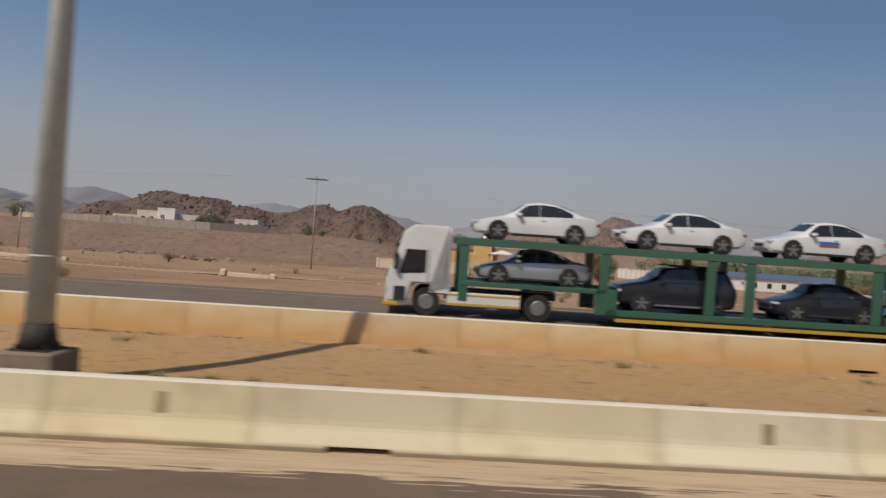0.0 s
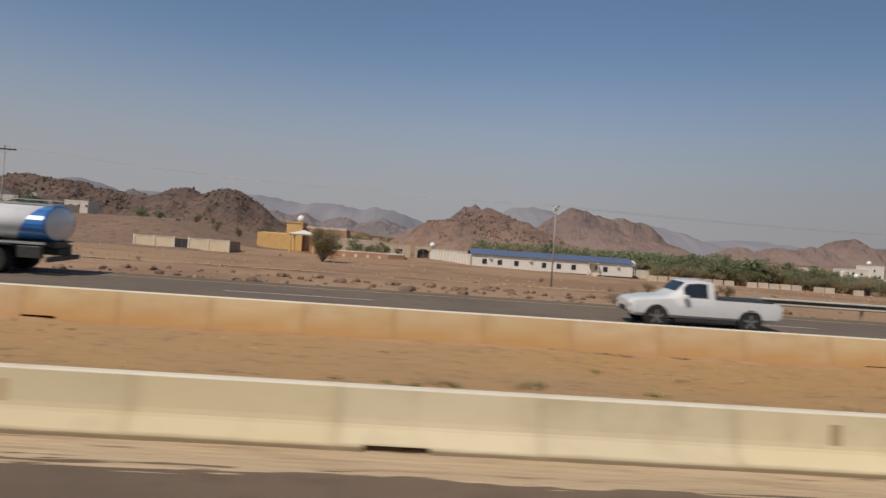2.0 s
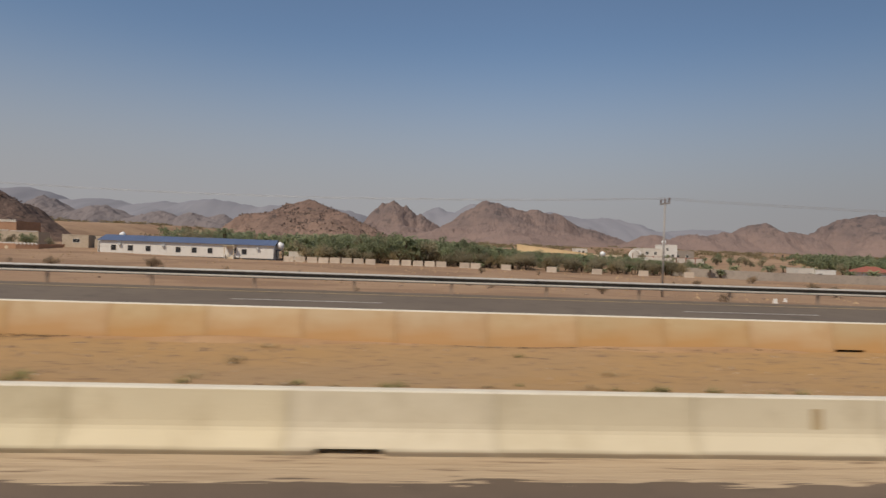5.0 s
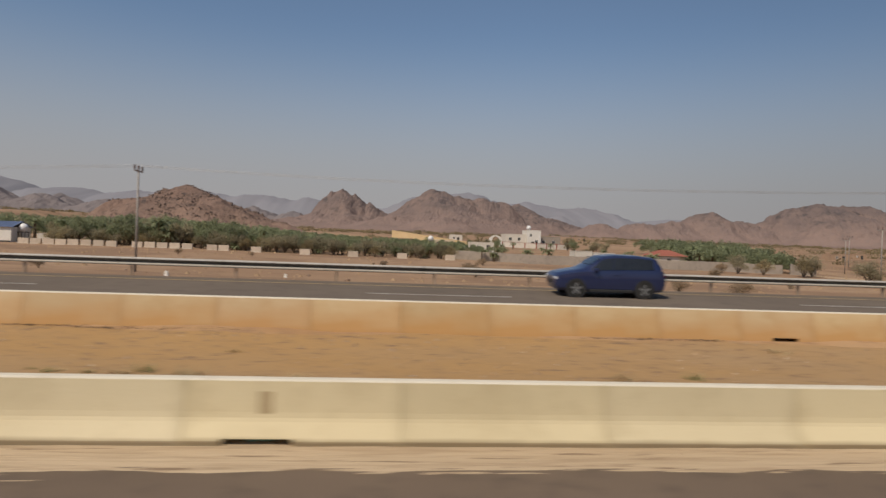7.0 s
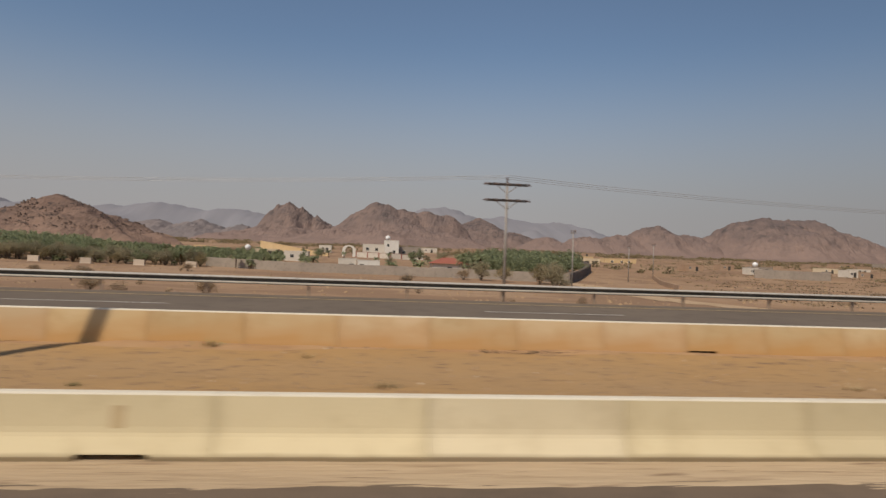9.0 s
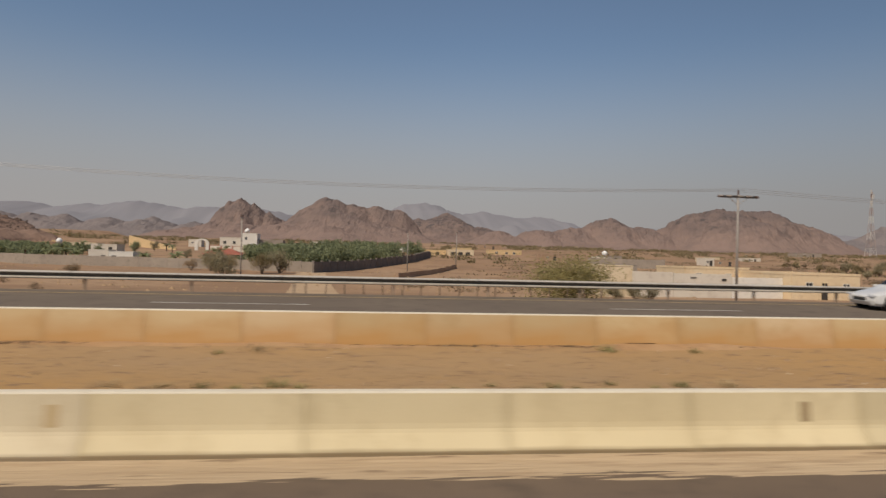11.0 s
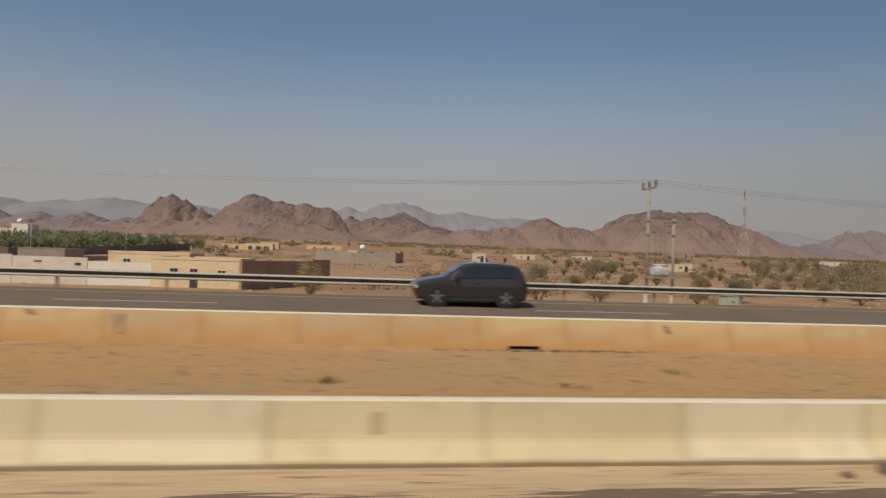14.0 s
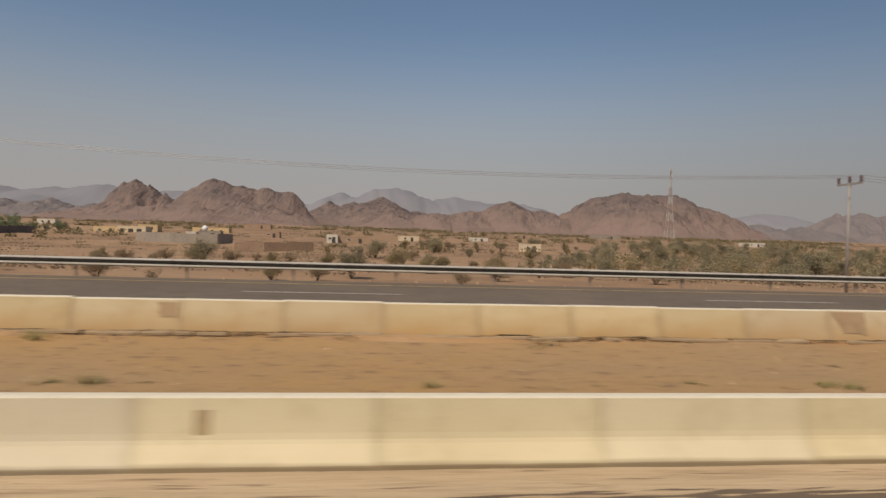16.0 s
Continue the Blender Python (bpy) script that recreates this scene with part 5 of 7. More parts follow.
# village on the left bank
flat_house("hill_house", -65.1, -60.1, 165.0, 8.0, 5.13, 4.40, WHITE_WALL, "cream white flat-roofed house above an embankment", [(1.4, 2.9, 0.9, 0.8), (3.4, 2.9, 0.9, 0.8)])
flat_house("hill_house", -60.0, -56.0, 163.9, 8.0, 5.13, 5.17, WHITE_PAINT, "white flat-roofed house tower above an embankment", [(1.2, 3.4, 0.8, 0.8)])
flat_house("hill_house", -55.9, -50.9, 166.1, 8.0, 5.13, 3.96, WHITE_WALL, "white flat-roofed house above an embankment", [(1.4, 2.6, 0.9, 0.8), (3.2, 2.6, 0.9, 0.8)])
flat_house("hill_house", -72.6, -65.3, 169.4, 8.0, 5.13, 3.30, CREAM, "low cream flat-roofed house above an embankment", [(2.0, 2.2, 0.9, 0.8)])
flat_house("hill_house", -50.8, -45.7, 171.6, 6.0, 5.13, 3.63, BLOCK_GREY, "grey block house above an embankment", ())
flat_house("hill_house", -45.0, -39.2, 176.0, 6.0, 5.24, 4.07, WHITE_WALL, "low white house with small windows behind trees", [(1.5, 3.1, 0.7, 0.5), (3.5, 3.1, 0.7, 0.5), (5.5, 3.1, 0.7, 0.5)])
flat_house("hill_house", -31.9, -20.4, 184.8, 4.0, 4.91, 1.98, BLOCK_GREY, "low grey ruined block house", [(8.5, 1.0, 1.2, 0.8)], (), 0.0)
flat_house("hill_house", -101.2, -92.4, 182.6, 6.0, 4.80, 2.86, CREAM, "cream house beside trees on the bank", [(2, 1.6, 0.8, 0.8)])
water_tank(-49.5, 170.5, 8.82, 0.85)
wall_run("boundary_wall", [(-92.4, 172.0), (-71.5, 160.6), (-45.5, 157.3)], 2.05, 0.22, BLOCK_GREY, "pale grey boundary wall on the embankment", None, 4.0)
wall_run("boundary_wall", [(-45.5, 157.3), (-33.0, 158.4)], 2.0, 0.22, BLOCK_DARK, "dark green-grey boundary wall with a gate", None, 5.0)

# ---- plants ----
LEAF_DARK = surface("dark_green_leaves", [(0.225, 0.25, 0.14), (0.275, 0.295, 0.165), (0.185, 0.20, 0.112)], 1.5, 0.3, 0.75, 0.0, vary=0.2)
LEAF_PALM = surface("palm_leaves", [(0.255, 0.285, 0.16), (0.30, 0.325, 0.18), (0.21, 0.232, 0.128)], 1.5, 0.3, 0.65, 0.0, vary=0.2)
LEAF_OLIVE = surface("olive_scrub_leaves", [(0.32, 0.26, 0.145), (0.37, 0.30, 0.17), (0.265, 0.21, 0.12)], 1.5, 0.3, 0.85, 0.0, vary=0.2)
LEAF_DRY = surface("dry_scrub_twigs", [(0.35, 0.265, 0.175), (0.40, 0.305, 0.20), (0.29, 0.215, 0.145)], 1.5, 0.3, 0.9, 0.0, vary=0.2)
LEAF_MIX = surface("grey_green_leaves", [(0.31, 0.275, 0.175), (0.355, 0.31, 0.20), (0.26, 0.228, 0.146)], 1.5, 0.3, 0.8, 0.0, vary=0.2)
BARK = surface("grey_brown_bark", [(0.12, 0.09, 0.065), (0.15, 0.115, 0.085), (0.09, 0.07, 0.05)], 6, 1, 0.95, 0.4)
LEAF_BUSH = surface("yellow_green_leaves", [(0.30, 0.265, 0.115), (0.34, 0.295, 0.135), (0.25, 0.215, 0.10)], 1.5, 0.3, 0.85, 0.0, vary=0.1)
for m in (LEAF_BUSH, LEAF_DARK, LEAF_PALM, LEAF_OLIVE, LEAF_DRY, LEAF_MIX):
    leafy(m)
PALM_BARK = surface("palm_trunk", [(0.14, 0.10, 0.07), (0.18, 0.13, 0.09), (0.10, 0.075, 0.055)], 6, 1, 0.95, 0.5)


def leaf_mesh(name, centres, count, size, material, r, droop=0.0):
    """Many small bent leaves scattered round limb ends (centre, spread)."""
    vs, fs = [], []
    for _ in range(count):
        c, s = r.choice(centres)
        d = Vector((r.gauss(0, 1), r.gauss(0, 1), r.gauss(0, 0.8)))
        d = d.normalized() * s * (r.random() ** 0.45)
        p = Vector(c) + d
        if p.z < 0.05:
            p.z = 0.05 + r.random() * 0.2
        a = Vector((r.gauss(0, 1), r.gauss(0, 1), r.gauss(0, 0.7) - droop)).normalized() * size * r.uniform(0.6, 1.4)
        b = a.cross(Vector((r.gauss(0, 1), r.gauss(0, 1), r.gauss(0, 1)))).normalized() * size * r.uniform(0.25, 0.5)
        i = len(vs)
        vs += [p - a, p + b, p + a, p - b * 0.8]
        fs.append((i, i + 1, i + 2, i + 3))
    me = bpy.data.meshes.new(name)
    me.from_pydata(vs, [], fs)
    me.materials.append(material)
    return me


def scrub(seed, w, h, leaves, count, label, name="shrub", trunk=False, size=0.11, dense=1.0, low=0.4):
    """A desert shrub or small tree; made once at the origin, then copied."""
    r = random.Random(seed)
    t = thing(name, Matrix(), label, "tree" if trunk else "shrub")
    bm = bmesh.new()
    ends = []
    base = h * (0.16 if trunk else 0.05)
    if trunk:
        rod(bm, (0, 0, -0.2), (0.05 * w * r.uniform(-1, 1), 0.04 * w, base), 0.06 * h * 0.5, 0.045 * h * 0.5, 7)
    for k in range(9 if trunk else 11):
        a = 2 * math.pi * (k + r.random() * 0.7) / (9 if trunk else 11)
        lean = r.uniform(0.25, 1.0)
        e = Vector((math.cos(a) * w * 0.36 * lean, math.sin(a) * w * 0.36 * lean, base + (h - base) * r.uniform(0.28 if trunk else low, 0.90) * (1.1 - (0.35 if trunk else 0.22) * lean)))
        s = Vector((0, 0, base * 0.9 if trunk else 0.0))
        mid = s.lerp(e, 0.5) + Vector((r.uniform(-1, 1), r.uniform(-1, 1), r.uniform(-0.4, 0.8))) * 0.08 * w
        rod(bm, s, mid, 0.022 * h ** 0.7, 0.014 * h ** 0.7, 5)
        rod(bm, mid, e, 0.014 * h ** 0.7, 0.006 * h ** 0.7, 5)
        ends.append((e, w * r.uniform(0.13, 0.22) * dense))
        for _ in range(2):
            q = e + Vector((r.uniform(-1, 1), r.uniform(-1, 1), r.uniform(-0.5, 0.8))) * w * 0.16
            q.z = max(0.15, q.z)
            rod(bm, mid, q, 0.01 * h ** 0.7, 0.004 * h ** 0.7, 4)
            ends.append((q, w * r.uniform(0.09, 0.16) * dense))
    part("trunk" if trunk else "stem", bm, BARK, t)
    ob = new("crown" if trunk else "foliage", leaf_mesh("foliage", ends, count, size, leaves, r))
    ob.parent = t
    return t


def palm(seed, trunk_h, spread, label, fronds=26):
    r = random.Random(seed)
    t = thing("date_palm", Matrix(), label, "palm tree")
    bm = bmesh.new()
    n = max(3, int(trunk_h / 0.3))
    for k in range(n):
        z0, z1 = trunk_h * k / n - 0.1, trunk_h * (k + 1) / n - 0.1
        rod(bm, (0, 0, z0), (0, 0, z1 + 0.02), 0.17, 0.21, 9)
    part("trunk", bm, PALM_BARK, t, "rough ringed trunk")
    vs, fs = [], []
    for k in range(fronds):
        a = 2.399963 * k + r.uniform(-0.2, 0.2)
        up = r.uniform(0.15, 1.25)
        ln = spread * r.uniform(0.8, 1.1)
        prev = None
        for j in range(10):
            s = j / 9
            rad = ln * (s - 0.28 * s * s * (1.4 - up))* math.cos(up * 0.75)
            z = trunk_h + ln * (math.sin(up) * s - 0.62 * s * s)
            p = Vector((math.cos(a) * rad, math.sin(a) * rad, z))
            if prev is not None:
                d = (p - prev).normalized()
                side = d.cross(Vector((0, 0, 1))).normalized()
                lw = spread * 0.17 * math.sin(math.pi * min(1, 0.12 + s * 0.86)) + 0.05
                for g in (-1, 1):
                    for q in (0.2, 0.7):
                        o = prev.lerp(p, q)
                        tip = o + side * g * lw + d * lw * 0.7 - Vector((0, 0, lw * 0.35))
                        i = len(vs)
                        vs += [o - d * 0.035, o + d * 0.05, tip]
                        fs.append((i, i + 1, i + 2))
                i = len(vs)
                vs += [prev + side * 0.02, prev - side * 0.02, p - side * 0.015, p + side * 0.015]
                fs.append((i, i + 1, i + 2, i + 3))
            prev = p
    me = bpy.data.meshes.new("crown")
    me.from_pydata(vs, [], fs)
    me.materials.append(LEAF_PALM)
    ob = new("crown", me)
    ob.parent = t
    return t


def clear(x, y, pad=1.0):
    """Whether no building stands there."""
    return all(not (x0 - pad < x < x1 + pad and y0 - pad < y < y1 + pad) for x0, x1, y0, y1 in RECTS)


def place(template, x, y, s, group, turn=None, sink=0.05):
    m = Matrix.Translation((x, y, land(x, y) - sink)) @ Matrix.Rotation(rnd.uniform(0, 6.28) if turn is None else turn, 4, "Z") @ Matrix.Scale(s, 4)
    ob = copy_thing(template, m)
    ob["group"] = group
    return ob


def retire(kinds, spots, group):
    """Stand the patterns themselves on the first spots."""
    for k, (x, y, s) in zip(kinds, spots):
        k.matrix_basis = Matrix.Translation((x, y, land(x, y) - 0.05)) @ Matrix.Scale(s, 4)
        k["group"] = group


PALMS = [palm(11, 1.6, 2.3, "short bushy green date palm"), palm(12, 2.4, 2.5, "green date palm with drooping fronds"), palm(13, 0.7, 2.1, "young date palm with fronds near the ground"), palm(14, 3.2, 2.6, "taller green date palm")]
TREES = [scrub(21, 4.6, 4.4, LEAF_DARK, 1700, "dense dark green tree in the palm garden", "tree", True, 0.19, 1.5), scrub(22, 4.0, 3.6, LEAF_DARK, 1500, "rounded dark green tree in the palm garden", "tree", True, 0.18, 1.5), scrub(23, 4.4, 4.0, LEAF_MIX, 1500, "grey green tree in the palm garden", "tree", True, 0.18, 1.4)]
SCRUBS = [scrub(31, 3.2, 2.2, LEAF_OLIVE, 3000, "olive green desert shrub on dry soil", size=0.085, dense=1.25), scrub(32, 2.6, 2.0, LEAF_OLIVE, 2300, "sparse olive desert shrub on dry soil", size=0.08, dense=1.2), scrub(33, 2.6, 1.8, LEAF_DRY, 2700, "dry brown desert shrub on bare soil", size=0.075, dense=1.25), scrub(34, 3.4, 2.6, LEAF_MIX, 3200, "grey green acacia shrub on dry soil", size=0.09, dense=1.3), scrub(35, 1.6, 0.9, LEAF_DRY, 500, "small dry brown shrub on bare soil", size=0.06)]

GREYS = [scrub(26, 5.0, 3.4, LEAF_MIX, 1700, "broad grey green acacia on the plain", "acacia_tree", True, 0.15, 1.5)]
GREYS[0].matrix_basis = pose(420, 150, land(420, 150) - 0.05)

# dense palm garden behind the blocks
garden = []
r = random.Random(41)
for k in range(520):
    x = r.uniform(89, 176)
    y = 132.5 + (r.random() ** 1.3) * 62
    garden.append((x, y))
for k in range(60):
    garden.append((r.uniform(58, 90), r.uniform(142, 172)))
retire(PALMS, [(93.5, 133.4, 1.0), (104, 134, 1.0), (125, 132, 0.9), (99, 138, 1.0)], "garden palms")
retire(TREES, [(111, 133.2, 1.0), (119, 133.6, 0.9), (89.5, 139.5, 0.9)], "garden trees")
behind = []
for x, y in garden:
    if not clear(x, y, 1.5):
        continue
    if y > 150:
        behind.append((x, y, 1.2 - 0.66 * ease(108, 152, x)))
        continue
    low = 1.16 - 0.52 * ease(108, 152, x)
    if r.random() < 0.36:
        place(r.choice(PALMS), x, y, r.uniform(0.85, 1.25) * low, "garden palms")
    else:
        place(r.choice(TREES), x, y, r.uniform(0.75, 1.15) * low, "garden trees")

for k in range(44):
    x, y = 90 + 76 * (k + r.random()) / 44, r.uniform(131.2, 134.5)
    if clear(x, y, 1.0):
        place(r.choice((SCRUBS[3], SCRUBS[3], SCRUBS[0])), x, y, r.uniform(0.8, 1.25), "garden shrubs")

# palms behind the grey wall and beside the lane
r = random.Random(42)
for k in range(120):
    s = r.random()
    x = 217 + 40 * s + r.uniform(-2, 4)
    y = 136 + 20 * r.random() + 0.9 * max(0, x - 228)
    if x > 229 and y < 126 + (x - 229) * 2.35:
        y = 128 + (x - 229) * 2.35 + r.uniform(0, 22)
        x -= r.uniform(2, 8)
    if clear(x, y, 2.0):
        place(r.choice(PALMS), x, y, r.uniform(0.8, 1.2), "village palms")
for k in range(60):
    x = r.uniform(218, 262)
    y = 140 + (x - 228) * 2.0 + r.uniform(2, 30) if x > 228 else r.uniform(140, 165)
    if clear(x, y, 2.0):
        place(r.choice(TREES), x, y, r.uniform(0.7, 1.0), "village trees")
for x, y in ((186, 136), (188.6, 134), (201.2, 132), (203.4, 131), (206.6, 132.5), (208.6, 130), (214.8, 129), (184, 146), (221, 136), (178, 148), (173, 150)):
    place(r.choice(PALMS[:3]), x, y, r.uniform(0.95, 1.2), "village palms")
for k in range(26):
    x, y = r.uniform(160, 225), r.uniform(158, 215)
    if clear(x, y, 2.0):
        place(r.choice(TREES + PALMS), x, y, r.uniform(0.6, 0.9), "village trees")

# trees of the villa and the bank
for x, y, k, s in ((27.5, 139, 1, 0.7), (31, 138, 0, 0.8), (33.5, 140, 2, 0.7), (37, 138.5, 1, 0.75), (39.5, 143, 2, 0.55), (35, 145, 0, 0.6), (-48.5, 166, 0, 1.15), (-46.5, 168, 1, 1.05), (-51, 165, 1, 0.9), (-27, 179, 0, 0.8), (-23.5, 182, 1, 0.75), (-89, 172, 0, 1.2), (-78, 172, 1, 0.9), (-95, 168, 1, 1.1), (-2, 158, 2, 0.8), (2, 162, 2, 0.7), (-8, 176, 2, 0.7), (-14, 182, 2, 0.7), (72, 143, 0, 0.9), (8, 170, 2, 0.8)):
    place(TREES[k], x, y, s, "village trees")
big = scrub(51, 4.7, 5.6, LEAF_OLIVE, 9500, "lone olive brown acacia tree on dry ground", "acacia_tree", False, 0.12, 1.45, 0.12)
big.matrix_basis = pose(29.0, 101.7, land(29, 101.7) - 0.05)
wide = scrub(52, 8.4, 2.35, LEAF_BUSH, 11000, "broad yellow-green acacia bush beside the guard rail", "acacia_bush", False, 0.11, 1.5, 0.2)
wide.matrix_basis = pose(255.7, 50.0, land(255.7, 50) - 0.05)
for x, s in ((258.6, 0.42), (260.1, 0.5), (261.4, 0.42)):
    place(SCRUBS[3], x, 48.6, s, "roadside shrubs")
for x, y, k, s in ((227.5, 113, 3, 1.35), (225, 111.5, 0, 1.3), (216.0, 117, 3, 1.2), (219.5, 114.5, 0, 1.1), (222, 92, 3, 1.35), (213, 117, 2, 1.0), (57, 46.5, 2, 0.5), (59, 47, 4, 0.85), (55.6, 46.0, 4, 0.8), (60, 55, 4, 0.8)):
    place(SCRUBS[k], x, y, s, "roadside shrubs")

# shrubs over the plain
r = random.Random(43)
retire(SCRUBS, [(316.2, 72.4, 1.0), (343.6, 66.7, 1.0), (330.5, 60, 1.0), (351, 72, 1.1), (337, 52, 1.0)], "plain shrubs")
spots = 0
tries = 0
while spots < 175 and tries < 3000:
    tries += 1
    x, y = r.uniform(300, 500), 46 + 150 * r.random() ** 1.3
    if y < 76 and r.random() < 0.82 or not clear(x, y, 2.0) or x < 262 + y * 0.55:
        continue
    spots += 1
    place(r.choice((SCRUBS[0], SCRUBS[1], SCRUBS[2], SCRUBS[3], SCRUBS[2])), x, y, r.uniform(0.6, 1.15), "plain shrubs")
woods = []
for k in range(480):
    x, y = r.uniform(372, 600), 76 + 150 * r.random() ** 1.1
    if x > 330 + y * 0.5 and clear(x, y, 2.0):
        if k > 170:
            woods.append((x, y, r.uniform(0.75, 1.1)))
            continue
        place(r.choice(TREES[2:] + GREYS + GREYS), x, y, r.uniform(0.6, 1.05), "plain trees")
for k in range(70):
    x, y = r.uniform(-120, 300), r.uniform(34, 118)
    if clear(x, y, 2.0) and not (225 < x < 300 and y < 110):
        place(r.choice((SCRUBS[4], SCRUBS[4], SCRUBS[2])), x, y, r.uniform(0.4, 0.9), "small dry shrubs")


def far_scrub():
    """Uncounted low thickets stretched over the far plain."""
    rr = random.Random(44)
    vs, fs = [], []
    n = 0
    while n < 1250:
        y = 150 + 520 * rr.random()
        x = rr.uniform(-60, 760)
        if noise.noise((x * 0.012, y * 0.012, 9)) < 0.0 or not clear(x, y, 3.0) or (x < 170 and y < 225) or (y < 262 and x < 262) or x < 250 + y * 0.1 and y < 200:
            continue
        n += 1
        w, h = rr.uniform(1.2, 4.5), rr.uniform(0.7, 2.0)
        for _ in range(int(20 + 14 * w)):
            px, py = x + rr.gauss(0, 0.45) * w, y + rr.gauss(0, 0.4) * w
            p = Vector((px, py, land(px, py) + h * rr.random() ** 1.3))
            a = Vector((rr.gauss(0, 1), rr.gauss(0, 1), rr.gauss(0, 1))).normalized() * 0.34
            b = a.cross(Vector((rr.gauss(0, 1), rr.gauss(0, 1), rr.gauss(0, 1)))).normalized() * 0.26
            i = len(vs)
            vs += [p - a, p + b, p + a, p - b]
            fs.append((i, i + 1, i + 2, i + 3))
    me = bpy.data.meshes.new("far_shrubs")
    me.from_pydata(vs, [], fs)
    me.materials.append(LEAF_OLIVE)
    return tagged(new("far_shrubs", me), "distant olive brown thickets dotted over the plain", "shrubs", kind="stuff")


def belt(spots, name, label, seed, material, quads, size, wide, high):
    """Uncounted trees of a dense belt as one mesh of small leaves, with short trunks."""
    rr = random.Random(seed)
    vs, fs = [], []
    for x, y, s in spots:
        z0 = land(x, y)
        lobes = [(x + rr.gauss(0, 0.45) * wide * s, y + rr.gauss(0, 0.45) * wide * s, z0 + high * s * rr.uniform(0.3, 0.95)) for _ in range(7)]
        for _ in range(quads):
            c = rr.choice(lobes)
            d = Vector((rr.gauss(0, 1), rr.gauss(0, 1), rr.gauss(0, 0.9)))
            p = Vector(c) + d.normalized() * rr.random() ** 0.4 * 0.42 * wide * s
            p.z = max(z0 + 0.1, p.z)
            a = Vector((rr.gauss(0, 1), rr.gauss(0, 1), rr.gauss(0, 1))).normalized() * size * rr.uniform(0.6, 1.4)
            b = a.cross(Vector((rr.gauss(0, 1), rr.gauss(0, 1), rr.gauss(0, 1)))).normalized() * size * 0.5
            i = len(vs)
            vs += [p - a, p + b, p + a, p - b]
            fs.append((i, i + 1, i + 2, i + 3))
    me = bpy.data.meshes.new(name)
    me.from_pydata(vs, [], fs)
    me.materials.append(material)
    return tagged(new(name, me), label, "trees", kind="stuff")


belt(behind, "garden_belt", "dense grey green trees behind the palm garden", 45, LEAF_PALM, 420, 0.24, 2.1, 3.9)
rr = random.Random(49)
palms = []
while len(palms) < 150:
    y = rr.uniform(125, 205)
    x = float(np.interp(y, (119.5, 144, 172, 205), (232.6, 243, 254.7, 262.5))) - rr.uniform(2.5, 30)
    if clear(x, y, 1.5) and x > 219:
        palms.append((x, y, rr.uniform(0.8, 1.1)))
belt(palms, "village_belt", "dense green palms and trees behind the dark wall", 50, LEAF_PALM, 420, 0.24, 2.2, 4.3)
belt(woods[::2], "acacia_belt", "belt of grey green acacias on the plain", 46, LEAF_MIX, 420, 0.15, 2.0, 2.3)
belt(woods[1::2], "scrub_belt", "belt of brown olive scrub on the plain", 47, LEAF_OLIVE, 420, 0.14, 1.9, 1.9)
far_scrub()


def low_scrub():
    """Uncounted low dry bushes that grey the plain."""
    rr = random.Random(48)
    vs, fs = [], []
    n = 0
    while n < 3200:
        y = 78 + 400 * rr.random() ** 1.25
        x = rr.uniform(200, 760)
        if noise.noise((x * 0.02, y * 0.02, 12)) < -0.2 or not clear(x, y, 1.5) or x < 244 + (y - 78) * 0.35:
            continue
        n += 1
        z0, w, h = land(x, y), rr.uniform(1.5, 5.0), rr.uniform(0.06, 0.34)
        for _ in range(20):
            p = Vector((x + rr.gauss(0, 0.4) * w, y + rr.gauss(0, 0.4) * w, z0 + h * rr.random()))
            a = Vector((rr.gauss(0, 1), rr.gauss(0, 1), rr.gauss(0, 1))).normalized() * 0.2
            b = a.cross(Vector((rr.gauss(0, 1), rr.gauss(0, 1), rr.gauss(0, 1)))).normalized() * 0.16
            i = len(vs)
            vs += [p - a, p + b, p + a, p - b]
            fs.append((i, i + 1, i + 2, i + 3))
    me = bpy.data.meshes.new("low_scrub")
    me.from_pydata(vs, [], fs)
    me.materials.append(LEAF_DRY)
    return tagged(new("low_scrub", me), "low dry brown scrub over the plain", "scrub", kind="stuff")


low_scrub()

# low banks of bulldozed earth in front of the acacia belt
BANK_EARTH = surface("tan_bank_earth", [(0.40, 0.275, 0.175), (0.46, 0.325, 0.215), (0.32, 0.215, 0.14)], 1.2, 0.2, 0.95, 0.6, grain=4)
rb = random.Random(53)
x = 376.0
while x < 470:
    ln, hgt, y0 = rb.uniform(5, 11), rb.uniform(0.8, 1.35), 97 + rb.uniform(-3, 3)
    bm = bmesh.new()
    grid = []
    for i in range(13):
        row = []
        for j in range(9):
            u, v = i / 12 * 2 - 1, j / 8 * 2 - 1
            px, py = x + ln / 2 * (1 + u), y0 + v * 2.2
            f = max(0.0, 1 - u * u) ** 0.5 * max(0.0, 1 - v * v) ** 0.8
            z = land(px, py) - 0.12 + f * (hgt + 0.18 * noise.noise((px * 0.9, py * 0.9, 3)))
            row.append(bm.verts.new((px, py, z)))
        grid.append(row)
    for p, q in zip(grid, grid[1:]):
        for j in range(8):
            bm.faces.new((p[j], q[j], q[j + 1], p[j + 1]))
    tagged(part("earth_bank", bm, BANK_EARTH, None, "low bank of tan earth on the plain", True), category="earth bank", kind="structure")
    x += ln + rb.uniform(0.5, 3.5)

# ---- vehicles standing on the far road ----


def gloss(name, col, flake=0.0):
    m = surface(name, [col, tuple(c * 0.93 for c in col), tuple(c * 0.85 for c in col)], 2.5, 0.5, 0.32, 0.0, metal=flake, coat=0.7)
    return m


